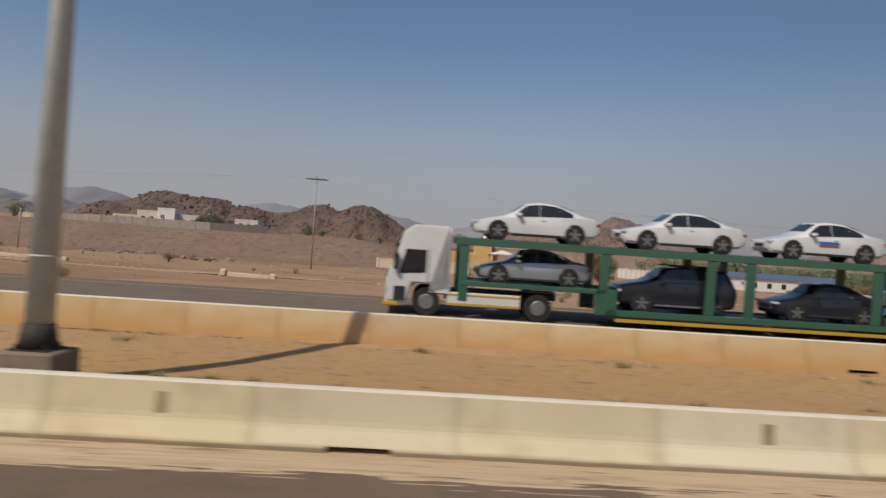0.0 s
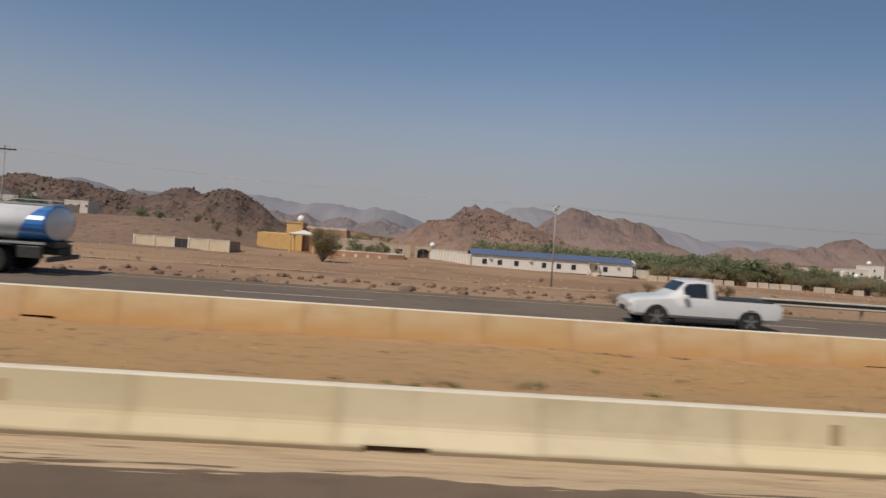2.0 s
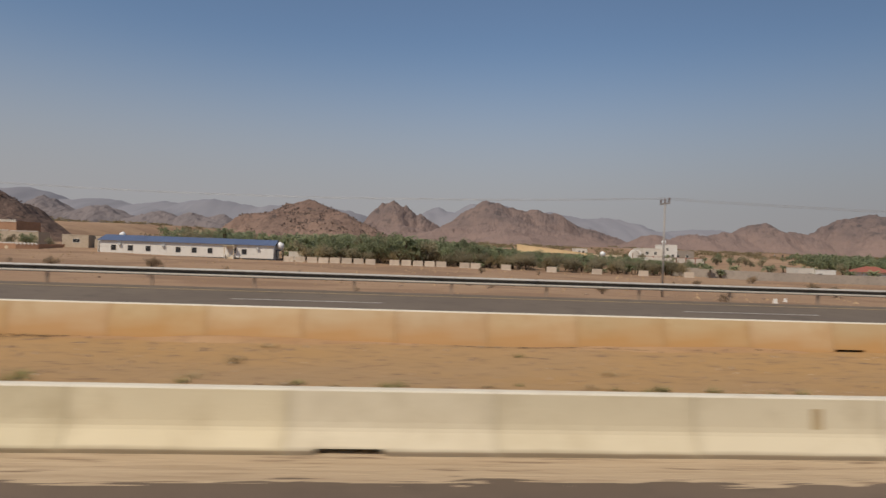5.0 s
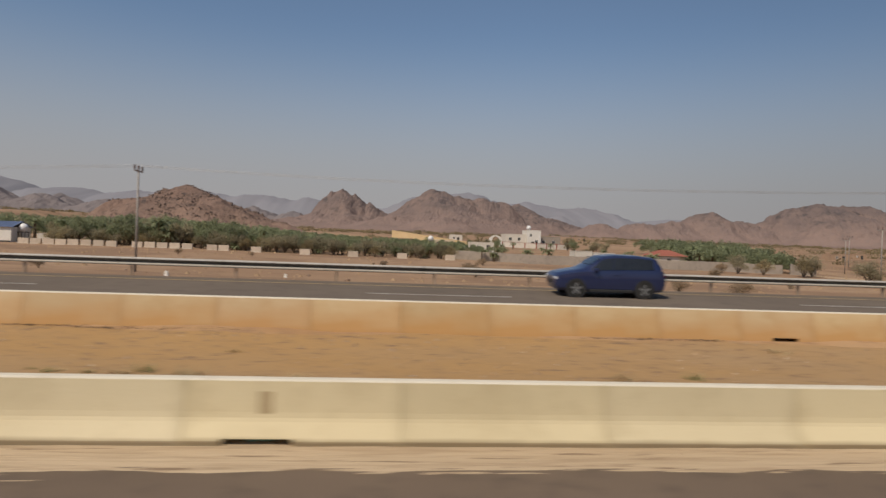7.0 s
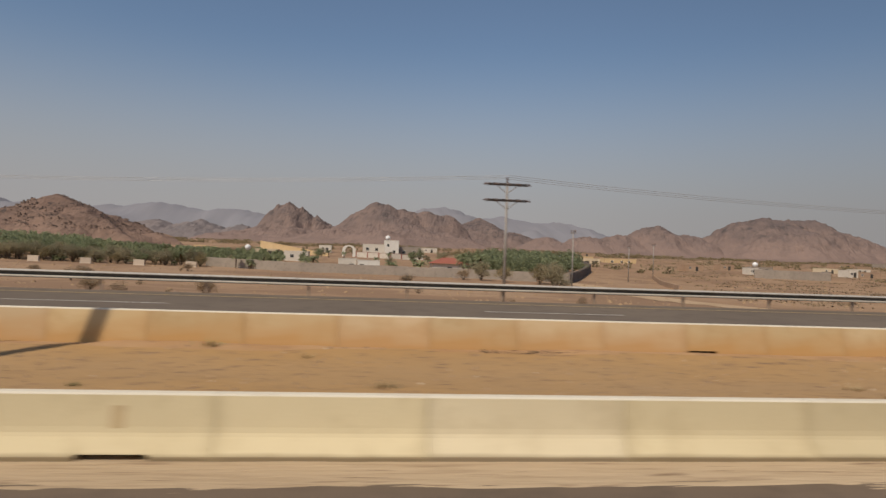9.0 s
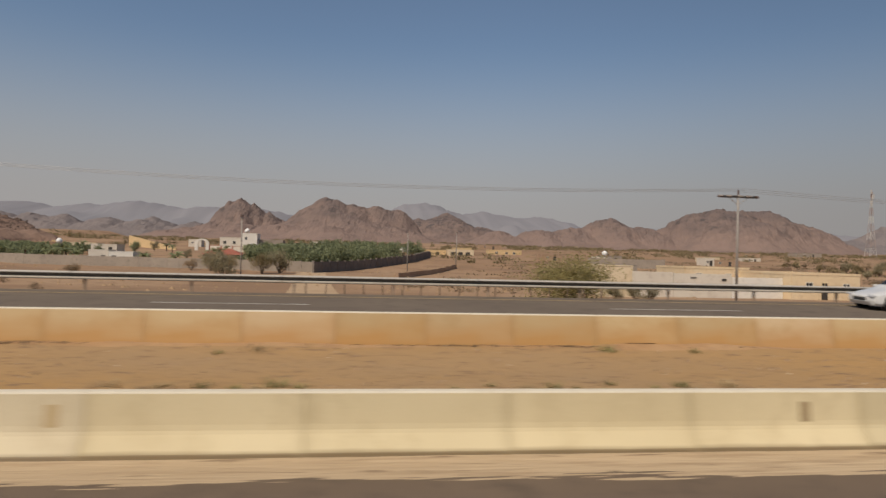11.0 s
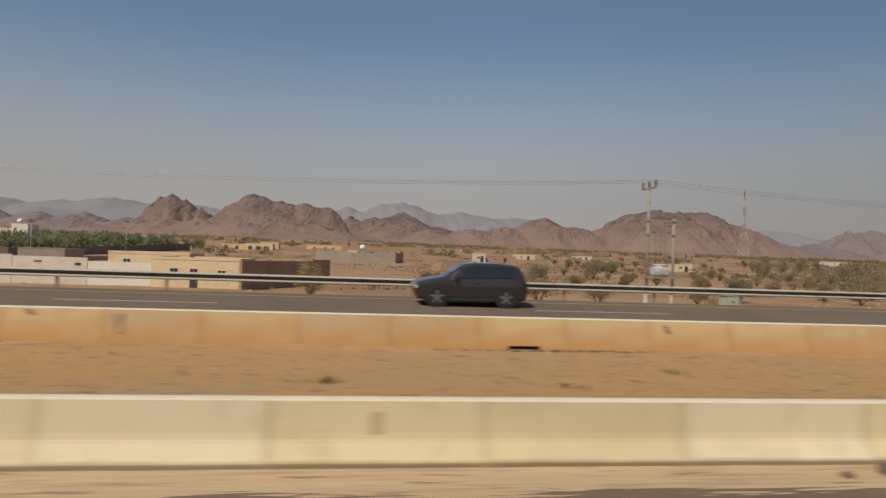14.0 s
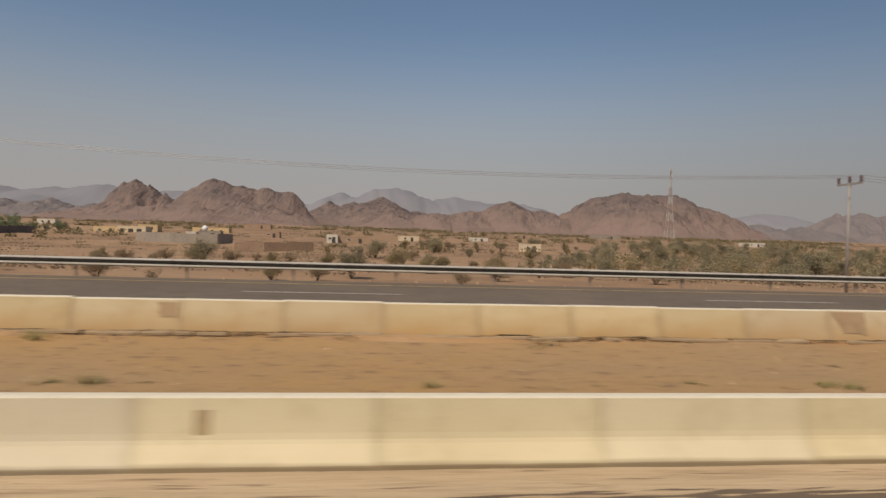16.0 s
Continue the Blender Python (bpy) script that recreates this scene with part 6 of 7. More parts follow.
P_WHITE = gloss("white_car_paint", (0.72, 0.72, 0.71))
P_BLUE = gloss("dark_blue_car_paint", (0.025, 0.035, 0.10), 0.3)
P_GREY = gloss("dark_grey_car_paint", (0.05, 0.05, 0.055), 0.3)
P_BROWN = gloss("dark_brown_car_paint", (0.045, 0.04, 0.038), 0.3)
P_NAVY = gloss("black_blue_car_paint", (0.02, 0.022, 0.032), 0.2)
P_SILVER = gloss("silver_car_paint", (0.42, 0.44, 0.47), 0.5)
P_GREEN = gloss("green_trailer_paint", (0.045, 0.13, 0.085))
P_TANKBLUE = gloss("bright_blue_paint", (0.03, 0.16, 0.46))
P_YELLOW = gloss("yellow_stripe_paint", (0.62, 0.36, 0.03))
GLASS = surface("car_glass", [(0.018, 0.02, 0.022), (0.022, 0.024, 0.026), (0.015, 0.016, 0.018)], 2, 0.3, 0.06, 0.0, coat=0.5)
RIM = surface("alloy_rim", [(0.24, 0.24, 0.235), (0.29, 0.29, 0.28), (0.18, 0.175, 0.17)], 9, 1, 0.45, 0.0, metal=0.5)
PLASTIC = surface("black_plastic", [(0.03, 0.03, 0.03), (0.04, 0.04, 0.04), (0.025, 0.025, 0.025)], 6, 1, 0.6, 0.05)
LIGHT = surface("headlight_lens", [(0.55, 0.56, 0.58), (0.6, 0.6, 0.62), (0.45, 0.46, 0.48)], 9, 1, 0.15, 0.0, coat=0.6)
REDLENS = surface("tail_light_lens", [(0.25, 0.015, 0.012), (0.3, 0.02, 0.015), (0.2, 0.012, 0.01)], 9, 1, 0.15, 0.0, coat=0.6)

# along (share of length), floor, belt, roof (share of height), half width of belt and of roof (share of half width)
SEDAN = ((0.0, .26, .38, .41, .70, .62), (.03, .15, .42, .46, .86, .74), (.12, .13, .49, .54, .97, .80), (.24, .13, .56, .62, 1.0, .80), (.30, .13, .58, .70, 1.0, .76), (.42, .13, .59, .96, 1.0, .66), (.52, .13, .60, 1.0, 1.0, .66), (.64, .13, .62, .975, 1.0, .65), (.76, .13, .64, .86, 1.0, .66), (.86, .14, .66, .735, .97, .74), (.96, .17, .62, .68, .90, .76), (1.0, .27, .50, .55, .82, .72))
SUV = ((0.0, .27, .42, .46, .74, .66), (.025, .16, .50, .545, .90, .78), (.13, .15, .56, .605, .98, .82), (.24, .15, .60, .655, 1.0, .82), (.30, .15, .61, .73, 1.0, .80), (.43, .15, .62, .96, 1.0, .74), (.55, .15, .63, 1.0, 1.0, .74), (.76, .15, .645, .995, 1.0, .72), (.91, .15, .66, .955, .98, .71), (.965, .16, .66, .77, .95, .74), (.985, .18, .60, .67, .93, .78), (1.0, .28, .50, .58, .88, .76))
PICKUP = ((0.0, .30, .46, .50, .78, .70), (.03, .22, .52, .56, .92, .80), (.14, .21, .57, .62, .98, .84), (.25, .21, .60, .65, 1.0, .84), (.30, .21, .61, .74, 1.0, .80), (.37, .21, .62, .97, 1.0, .74), (.45, .21, .62, 1.0, 1.0, .74), (.545, .21, .62, .98, 1.0, .74), (.555, .21, .62, .63, 1.0, .95), (.70, .21, .62, .63, 1.0, .95), (.97, .22, .62, .63, 1.0, .95), (1.0, .28, .55, .58, .97, .92))


def car(name, m, label, shape, length, wide, high, paint, group="", wheels=(.19, .80), wheel_r=0.33, stripe=None):
    t = thing(name, m, label, "pickup truck" if shape is PICKUP else "car", group)
    hw = wide / 2

    def at(u):
        rows = list(zip(*shape))
        return [float(np.interp(u, rows[0], rows[k])) for k in range(1, 6)]

    def ring(u):
        zb, be, ro, wb, wr = at(u)
        x = (u - 0.5) * length
        b, w, r2 = zb * high, wb * hw, wr * hw
        pts = [(w * 0.86, b), (w * 0.97, b + 0.10), (w, b + (be * high - b) * 0.55), (w * 0.97, be * high), (r2, ro * high - 0.05), (r2 * 0.86, ro * high - 0.012), (r2 * 0.45, ro * high)]
        full = pts + [(-y, z) for y, z in pts[::-1]]
        return [(x, y, z) for y, z in full]

    us = sorted(set([s[0] for s in shape] + [.07, .18, .36, .47, .60, .73, .90]))
    bm = bmesh.new()
    rings = [[bm.verts.new(p) for p in ring(u)] for u in us]
    for a, b in zip(rings, rings[1:]):
        for i in range(len(a)):
            j = (i + 1) % len(a)
            bm.faces.new((a[i], b[i], b[j], a[j]))
    bm.faces.new(rings[0])
    bm.faces.new(rings[-1][::-1])
    bmesh.ops.recalc_face_normals(bm, faces=bm.faces)
    body = part("body", bm, paint, t, "", True)
    body.data.set_sharp_from_angle(angle=radians(26))
    # side windows between belt and roof
    last = .545 if shape is PICKUP else (.80 if shape is SEDAN else .90)
    spans = ((.345, .50),) if shape is PICKUP else ((.325, .512), (.518, last - .02))
    for side in (-1, 1):
        for u0, u1 in spans:
            bm = bmesh.new()
            lo, hi = [], []
            for k in range(7):
                u = u0 + (u1 - u0) * k / 6
                p = ring(u)
                a, b = Vector(p[3]), Vector(p[4])
                o = Vector((0, 0.024, 0.008))
                span = min(1.0, (b.z - a.z) / (0.24 * high))
                q0, q1 = a.lerp(b, 0.10) + o, a.lerp(b, 0.10 + 0.80 * span) + o
                lo.append(bm.verts.new((q0.x, side * q0.y, q0.z)))
                hi.append(bm.verts.new((q1.x, side * q1.y, q1.z)))
            for k in range(6):
                bm.faces.new((lo[k], lo[k + 1], hi[k + 1], hi[k]) if side < 0 else (hi[k], hi[k + 1], lo[k + 1], lo[k]))
            part("side_window", bm, GLASS, t, "dark side window")
    screens = [(("windscreen"), .315 if shape is not PICKUP else .305, .405 if shape is not PICKUP else .36)]
    if shape is SEDAN:
        screens.append(("rear_window", .69, .79))
    elif shape is SUV:
        screens.append(("rear_window", .925, .965))
    for nm, u0, u1 in screens:
        bm = bmesh.new()
        grid = []
        for k in range(4):
            p = ring(u0 + (u1 - u0) * k / 3)
            w4 = Vector(p[5])
            grid.append([bm.verts.new((w4.x - (0.012 if nm == "windscreen" else -0.012), w4.y * f, Vector(p[6]).z + 0.012 - 0.006 * abs(f))) for f in (-0.98, -0.5, 0, 0.5, 0.98)])
        for a, b in zip(grid, grid[1:]):
            for i in range(4):
                bm.faces.new((a[i], b[i], b[i + 1], a[i + 1]))
        part(nm, bm, GLASS, t, "dark curved glass")
    for u in wheels:
        x = (u - 0.5) * length
        for side in (-1, 1):
            y = side * (hw * 0.985)
            ar = bmesh.new()
            rod(ar, (x, y - side * 0.20, wheel_r * 1.02), (x, y + side * 0.012, wheel_r * 1.02), wheel_r * 1.16, wheel_r * 1.16, 20)
            part("wheel_arch", ar, PLASTIC, t)
            w = part("wheel", rod(bmesh.new(), (x, y - side * 0.18, wheel_r), (x, y + side * 0.025, wheel_r), wheel_r, wheel_r * 0.97, 22), RUBBER, t)
            rim = rod(bmesh.new(), (x, y + side * 0.008, wheel_r), (x, y + side * 0.030, wheel_r), wheel_r * 0.70, wheel_r * 0.66, 18)
            for f in rim.faces:
                f.material_index = 1
            for q in range(5):
                box(rim, -0.035, 0.035, -0.012, 0.012, 0.02, wheel_r * 0.67, m=Matrix.Translation((x, y + side * 0.034, wheel_r)) @ Matrix.Rotation(q * 1.2566, 4, "Y"))
            part("rim", rim, [RIM, PLASTIC], w, "spoked alloy rim")
    front, rear = -length / 2, length / 2
    zb = at(.03)
    for side in (-1, 1):
        y0, y1 = sorted((side * hw * 0.50, side * hw * 0.84))
        part("headlight", boxes((front - 0.012, front + 0.20, y0, y1, high * 0.40, high * 0.465), bevel=0.02), LIGHT, t)
        y0, y1 = sorted((side * hw * 0.58, side * hw * 0.86))
        part("tail_light", boxes((rear - 0.16, rear + 0.012, y0, y1, high * 0.47, high * 0.55), bevel=0.02), REDLENS, t)
        x = (0.34 - 0.5) * length
        y0, y1 = sorted((side * hw * 0.99, side * (hw + 0.17)))
        part("mirror", boxes((x - 0.04, x + 0.12, y0, y1, high * 0.61, high * 0.70), bevel=0.03), paint, t)
    part("grille", boxes((front - 0.012, front + 0.1, -hw * 0.42, hw * 0.42, high * 0.27, high * 0.38), bevel=0.02), PLASTIC, t)
    part("rear_bumper", boxes((rear - 0.12, rear + 0.015, -hw * 0.75, hw * 0.75, high * 0.27, high * 0.33), bevel=0.02), PLASTIC, t)
    if shape is SUV and high > 1.65:
        for side in (-1, 1):
            y0, y1 = sorted((side * hw * 0.66, side * hw * 0.70))
            part("roof_rail", boxes((-length * 0.08, length * 0.36, y0, y1, high * 0.995, high * 1.02)), PLASTIC, t)
            y0, y1 = sorted((side * hw * 0.99, side * hw * 1.015))
            part("sill_trim", boxes((-length * 0.2, length * 0.19, y0, y1, high * 0.155, high * 0.185)), RIM, t, "bright sill trim")
    part("sill", boxes((-length * 0.2, length * 0.2, -hw * 0.985, hw * 0.985, high * 0.13, high * 0.20), bevel=0.02), PLASTIC, t)
    for u in (.515,) if shape is not PICKUP else ():
        for side in (-1, 1):
            y0, y1 = sorted((side * hw * 0.995, side * hw * 1.012))
            part("door_handle", boxes((0.12, 0.28, y0, y1, high * 0.54, high * 0.565)), paint, t)
    if shape is PICKUP:
        part("bed_floor", boxes((length * 0.07, length * 0.46, -hw * 0.86, hw * 0.86, high * 0.632, high * 0.637)), PLASTIC, t, "dark loading bed")
        part("cab_guard", boxes((length * 0.055, length * 0.075, -hw * 0.8, hw * 0.8, high * 0.637, high * 0.80)), DARK_STEEL, t)
    if stripe:
        part("door_decal", boxes((-0.45, 0.35, -hw * 1.008, -hw * 1.004, high * 0.42, high * 0.5)), stripe[0], t, "blue door decal")
        part("door_decal", boxes((-0.45, 0.35, -hw * 1.008, -hw * 1.004, high * 0.36, high * 0.415)), stripe[1], t, "red door decal")
    return t


LANE, FAST = 26.1, 23.2
TILT = math.degrees(math.atan(0.046))


def on_road(x0, x1, y=LANE, up=0.0):
    return pose((x0 + x1) / 2, y, road_z(y) + 0.008 + up, TILT, 0, 0)


car("pickup", on_road(48.85, 54.0, FAST), "white single-cab pickup truck on the far road", PICKUP, 5.15, 1.72, 1.62, P_WHITE, wheel_r=0.35, wheels=(.17, .79))
car("hatchback", on_road(157.2, 161.5), "dark blue compact family car on the far road", SUV, 4.3, 1.72, 1.62, P_BLUE, wheels=(.18, .80))
car("sedan", on_road(174.2, 178.4, FAST), "dark grey sedan on the far road", SEDAN, 4.2, 1.7, 1.38, P_GREY)
car("sedan", on_road(260.2, 264.6), "white sedan with dark windows on the far road", SEDAN, 4.4, 1.76, 1.38, P_WHITE)
car("suv", on_road(310.3, 314.5), "dark brown sport utility car on the far road", SUV, 4.2, 1.8, 1.62, P_BROWN, wheel_r=0.36)

# car carrier: tractor and trailer
CARRIER = pose(1.2, 24.2, road_z(24.2) + 0.008, TILT, 0, 0) @ Matrix.Diagonal((0.93, 0.93, 0.96, 1))


def truck_wheel(parent, x, side, r=0.5, hw=1.22):
    y = side * hw
    w = part("wheel", rod(bmesh.new(), (x, y - side * 0.55, r), (x, y, r), r, r * 0.98, 24), RUBBER, parent)
    part("rim", rod(bmesh.new(), (x, y - side * 0.02, r), (x, y + side * 0.03, r), r * 0.6, r * 0.5, 16), RIM, w)
    return w


def tractor(m, label, paint, cab_len, cab_h, front_w, rear_ws, frame_to, stripe=True):
    """A cab-over tractor; its nose is at x = 0 and it runs along +x."""
    t = thing("truck_tractor", m, label, "truck")
    ol = [(0.25, 0.42), (0.02, 0.5), (0.0, 1.25), (0.10, 1.55), (0.42, 2.35), (0.55, cab_h - 0.28), (0.95, cab_h), (cab_len - 0.1, cab_h), (cab_len, cab_h - 0.15), (cab_len, 0.95), (cab_len - 0.2, 0.9), (front_w + 0.72, 0.9), (front_w + 0.55, 1.12), (front_w - 0.55, 1.12), (front_w - 0.72, 0.42)]
    bm = bmesh.new()
    a = [bm.verts.new((x, -1.22, z)) for x, z in ol]
    b = [bm.verts.new((x, 1.22, z)) for x, z in ol]
    for i in range(len(ol)):
        j = (i + 1) % len(ol)
        bm.faces.new((a[i], a[j], b[j], b[i]))
    bm.faces.new(a[::-1])
    bm.faces.new(b)
    bmesh.ops.recalc_face_normals(bm, faces=bm.faces)
    bmesh.ops.bevel(bm, geom=[e for e in bm.edges if abs(e.verts[0].co.y - e.verts[1].co.y) < 0.01], offset=0.07, segments=2, affect="EDGES")
    part("cab", bm, paint, t)
    bm = bmesh.new()
    vs = [bm.verts.new(p) for p in ((0.085, -1.05, 1.58), (0.085, 1.05, 1.58), (0.395, 1.0, 2.36), (0.395, -1.0, 2.36))]
    bm.faces.new(vs[::-1])
    part("windscreen", bm, GLASS, t, "large dark windscreen")
    for s in (-1, 1):
        bm = bmesh.new()
        pts = ((0.45, 1.45), (1.42, 1.52), (1.42, 2.32), (0.68, 2.32))
        vs = [bm.verts.new((x, s * 1.228, z)) for x, z in pts]
        bm.faces.new(vs if s < 0 else vs[::-1])
        part("side_window", bm, GLASS, t, "dark cab side window")
        part("mirror", boxes((0.25, 0.4, min(s * 1.26, s * 1.45), max(s * 1.26, s * 1.45), 1.6, 2.2), bevel=0.03), PLASTIC, t)
        part("step_panel", boxes((0.3, 0.72, min(s * 1.225, s * 1.236), max(s * 1.225, s * 1.236), 0.5, 1.0)), PLASTIC, t, "dark entry steps")
        part("door_seam", boxes((1.5, 1.525, min(s * 1.226, s * 1.232), max(s * 1.226, s * 1.232), 0.95, 2.4)), PLASTIC, t)
        part("headlight", boxes((-0.02, 0.12, min(s * 0.75, s * 1.15), max(s * 0.75, s * 1.15), 0.72, 0.95), bevel=0.02), LIGHT, t)
        truck_wheel(t, front_w, s)
        for x in rear_ws:
            truck_wheel(t, x, s)
        part("mudguard", boxes((rear_ws[0] - 0.62, rear_ws[-1] + 0.62, min(s * 0.7, s * 1.2), max(s * 0.7, s * 1.2), 1.06, 1.10)), PLASTIC, t)
        if stripe:
            part("side_skirt", boxes((front_w + 0.75, rear_ws[0] - 0.66, min(s * 1.1, s * 1.2), max(s * 1.1, s * 1.2), 0.42, 0.9), bevel=0.02), P_WHITE, t, "white side fairing")
            part("skirt_stripe", boxes((front_w + 0.75, rear_ws[0] - 0.66, min(s * 1.19, s * 1.21), max(s * 1.19, s * 1.21), 0.44, 0.52)), P_YELLOW, t, "yellow stripe")
            part("skirt_stripe", boxes((front_w + 0.75, rear_ws[0] - 0.66, min(s * 1.19, s * 1.21), max(s * 1.19, s * 1.21), 0.78, 0.84)), P_YELLOW, t, "yellow stripe")
    part("visor", boxes((0.28, 0.62, -1.1, 1.1, 2.38, 2.52), bevel=0.03), PLASTIC, t, "dark sun visor")
    part("grille", boxes((-0.02, 0.06, -0.85, 0.85, 0.98, 1.4), bevel=0.02), PLASTIC, t)
    part("bumper", boxes((-0.06, 0.5, -1.23, 1.23, 0.3, 0.46), bevel=0.03), P_YELLOW if stripe else PLASTIC, t, "yellow lower bumper" if stripe else "")
    part("chassis", boxes((cab_len - 0.4, frame_to, -0.42, 0.42, 0.72, 0.95)), PLASTIC, t)
    return t


tractor(CARRIER @ pose(-2.1, 0, 0), "white cab-over tractor pulling a car carrier", P_WHITE, 2.3, 3.2, 1.5, (5.6,), 6.4)
tl = thing("car_carrier_trailer", CARRIER, "green two-deck car carrier trailer", "trailer")
LOW, UPP = 0.62, 2.86
for s in (-1, 1):
    y0, y1 = sorted((s * 1.05, s * 1.25))
    part("lower_beam", boxes((0.6, 6.0, y0, y1, 1.15, 1.32), (6.0, 17.2, y0, y1, LOW - 0.22, LOW), (17.2, 22.4, y0, y1, LOW + 0.05, LOW + 0.2), bevel=0.015), P_GREEN, tl)
    part("upper_beam", boxes((0.4, 22.3, y0, y1, UPP - 0.28, UPP - 0.02), bevel=0.015), P_GREEN, tl)
    part("yellow_rail", boxes((6.4, 16.9, y0 - 0.01, y1 + 0.01, LOW - 0.42, LOW - 0.30)), P_YELLOW, tl, "yellow lower side rail")
    part("yellow_rail", boxes((19.4, 22.4, y0 - 0.01, y1 + 0.01, LOW - 0.34, LOW - 0.2)), P_YELLOW, tl)
    for x in (0.7, 5.9, 9.9, 11.4, 16.3, 19.5, 21.9):
        part("deck_post", boxes((x - 0.17, x + 0.17, y0 + 0.02, y1 - 0.02, LOW, UPP + (1.35 if x == 19.5 else -0.28)), bevel=0.02), P_GREEN, tl)
    part("top_rail", boxes((19.5, 22.3, y0 + 0.06, y1 - 0.06, UPP + 1.25, UPP + 1.35)), P_GREEN, tl)
    part("gooseneck", prism(bmesh.new(), [(y0, LOW - 0.2), (y1, LOW - 0.2), (y1, 1.32), (y0, 1.32)], 5.6, 6.4), P_GREEN, tl)
    for x in (17.15, 18.6):
        truck_wheel(tl, x, s, 0.47, 1.22)
for k in range(13):
    part("deck_plate", boxes((0.9 + 1.65 * k, 2.4 + 1.65 * k, -1.04, 1.04, UPP - 0.10, UPP - 0.03)), DARK_STEEL, tl)
    z = 1.25 if 0.9 + 1.65 * k < 5.0 else LOW - 0.06
    part("deck_plate", boxes((0.9 + 1.65 * k, 2.4 + 1.65 * k, -1.04, 1.04, z - 0.05, z)), DARK_STEEL, tl)


def loaded(kind, x0, x1, z, label, shape, high, paint, pitch=0.0, stripe=None):
    m = CARRIER @ pose((x0 + x1) / 2, 0, z, 0, pitch, 0)
    return car(kind, m, label, shape, x1 - x0, 1.76, high, paint, "cars on the carrier", stripe=stripe)


loaded("sedan", 1.0, 5.7, UPP - 0.025, "white sedan on the upper deck of a car carrier", SEDAN, 1.45, P_WHITE)
loaded("sedan", 6.6, 11.3, UPP - 0.025, "white sedan on the upper deck of a car carrier", SEDAN, 1.45, P_WHITE)
loaded("sedan", 12.2, 16.8, UPP - 0.025, "white sedan with a blue and red door decal", SEDAN, 1.45, P_WHITE, 0, (P_TANKBLUE, RED_ROOF))
loaded("sedan", 17.7, 22.2, UPP - 0.025, "white sedan at the end of the upper deck", SEDAN, 1.42, P_WHITE)
loaded("sedan", 1.2, 5.5, 1.252, "silver sedan on the front lower deck", SEDAN, 1.32, P_SILVER)
loaded("suv", 6.6, 11.1, LOW - 0.058, "black sport utility car on the lower deck", SUV, 1.72, P_NAVY)
loaded("sedan", 12.6, 16.9, LOW - 0.058, "black blue sedan on the lower deck", SEDAN, 1.45, P_NAVY)
loaded("hatchback", 17.7, 22.0, LOW + 0.30, "white hatchback tilted on the rear lower deck", SUV, 1.5, P_WHITE, 3.5)

# tank truck
TX, TY = 21.05, 26.75
TZ = road_z(TY) + 0.008
blue_cab = tractor(pose(TX - 1.6, TY, TZ, TILT, 0, 0), "blue cab of a water tank truck", P_TANKBLUE, 2.05, 2.95, 1.25, (5.75, 7.05), 9.0, False)
part("air_intake", boxes((2.08, 2.3, -1.2, -0.9, 0.9, 3.2), bevel=0.03), PLASTIC, blue_cab, "black upright air intake behind the cab")
part("roof_deflector", boxes((0.9, 2.0, -1.0, 1.0, 2.952, 3.08), bevel=0.04), PLASTIC, blue_cab)
tk = thing("tank_trailer", pose(TX, TY, TZ, TILT, 0, 0), "white elliptical water tank with blue painted ends", "tank")


def tank_ring(u, x, grow=1.0):
    return [(x, 1.17 * grow * math.cos(2 * math.pi * k / 28), 1.86 + 0.68 * grow * math.sin(2 * math.pi * k / 28)) for k in range(28)]


def tank_shell(x0, x1, name, material, label="", cap0=False, cap1=False, grow=1.0):
    bm = bmesh.new()
    rows = []
    if cap0:
        rows.append([bm.verts.new(p) for p in tank_ring(0, x0 - 0.16, 0.55)])
        rows.append([bm.verts.new(p) for p in tank_ring(0, x0 - 0.07, 0.88)])
    rows.append([bm.verts.new(p) for p in tank_ring(0, x0, grow)])
    rows.append([bm.verts.new(p) for p in tank_ring(0, x1, grow)])
    if cap1:
        rows.append([bm.verts.new(p) for p in tank_ring(0, x1 + 0.07, 0.88)])
        rows.append([bm.verts.new(p) for p in tank_ring(0, x1 + 0.16, 0.55)])
    for a, b in zip(rows, rows[1:]):
        for i in range(28):
            bm.faces.new((a[i], b[i], b[(i + 1) % 28], a[(i + 1) % 28]))
    bm.faces.new(rows[0])
    bm.faces.new(rows[-1])
    bmesh.ops.recalc_face_normals(bm, faces=bm.faces)
    return part(name, bm, material, tk, label, True)


tank_shell(0.8, 7.15, "shell", P_WHITE, "white tank shell", True, True)
bm = bmesh.new()
cols = []
for k in range(15):
    a = -math.pi * 0.5 - math.pi * 1.0 * k / 14
    w = 0.25 + 1.15 * (1 - k / 14) ** 1.4
    cols.append([bm.verts.new((x, 1.178 * math.cos(a), 1.86 + 0.688 * math.sin(a))) for x in (7.152 - w, 7.152)])
for p, q in zip(cols, cols[1:]):
    bm.faces.new((p[0], p[1], q[1], q[0]))
bmesh.ops.recalc_face_normals(bm, faces=bm.faces)
part("blue_sweep", bm, P_TANKBLUE, tk, "blue painted sweep at the rear")
tank_shell(7.152, 7.2, "rear_band", P_TANKBLUE, "blue rear band", grow=1.012)
bm = bmesh.new()
for x, z, r in ((1.75, 1.66, 0.40), (1.4, 1.52, 0.26), (2.15, 1.5, 0.28)):
    rod(bm, (x, -1.16, z), (x, -1.12, z), r, r, 9)
part("blue_emblem", bm, P_TANKBLUE, tk, "blue splash emblem")
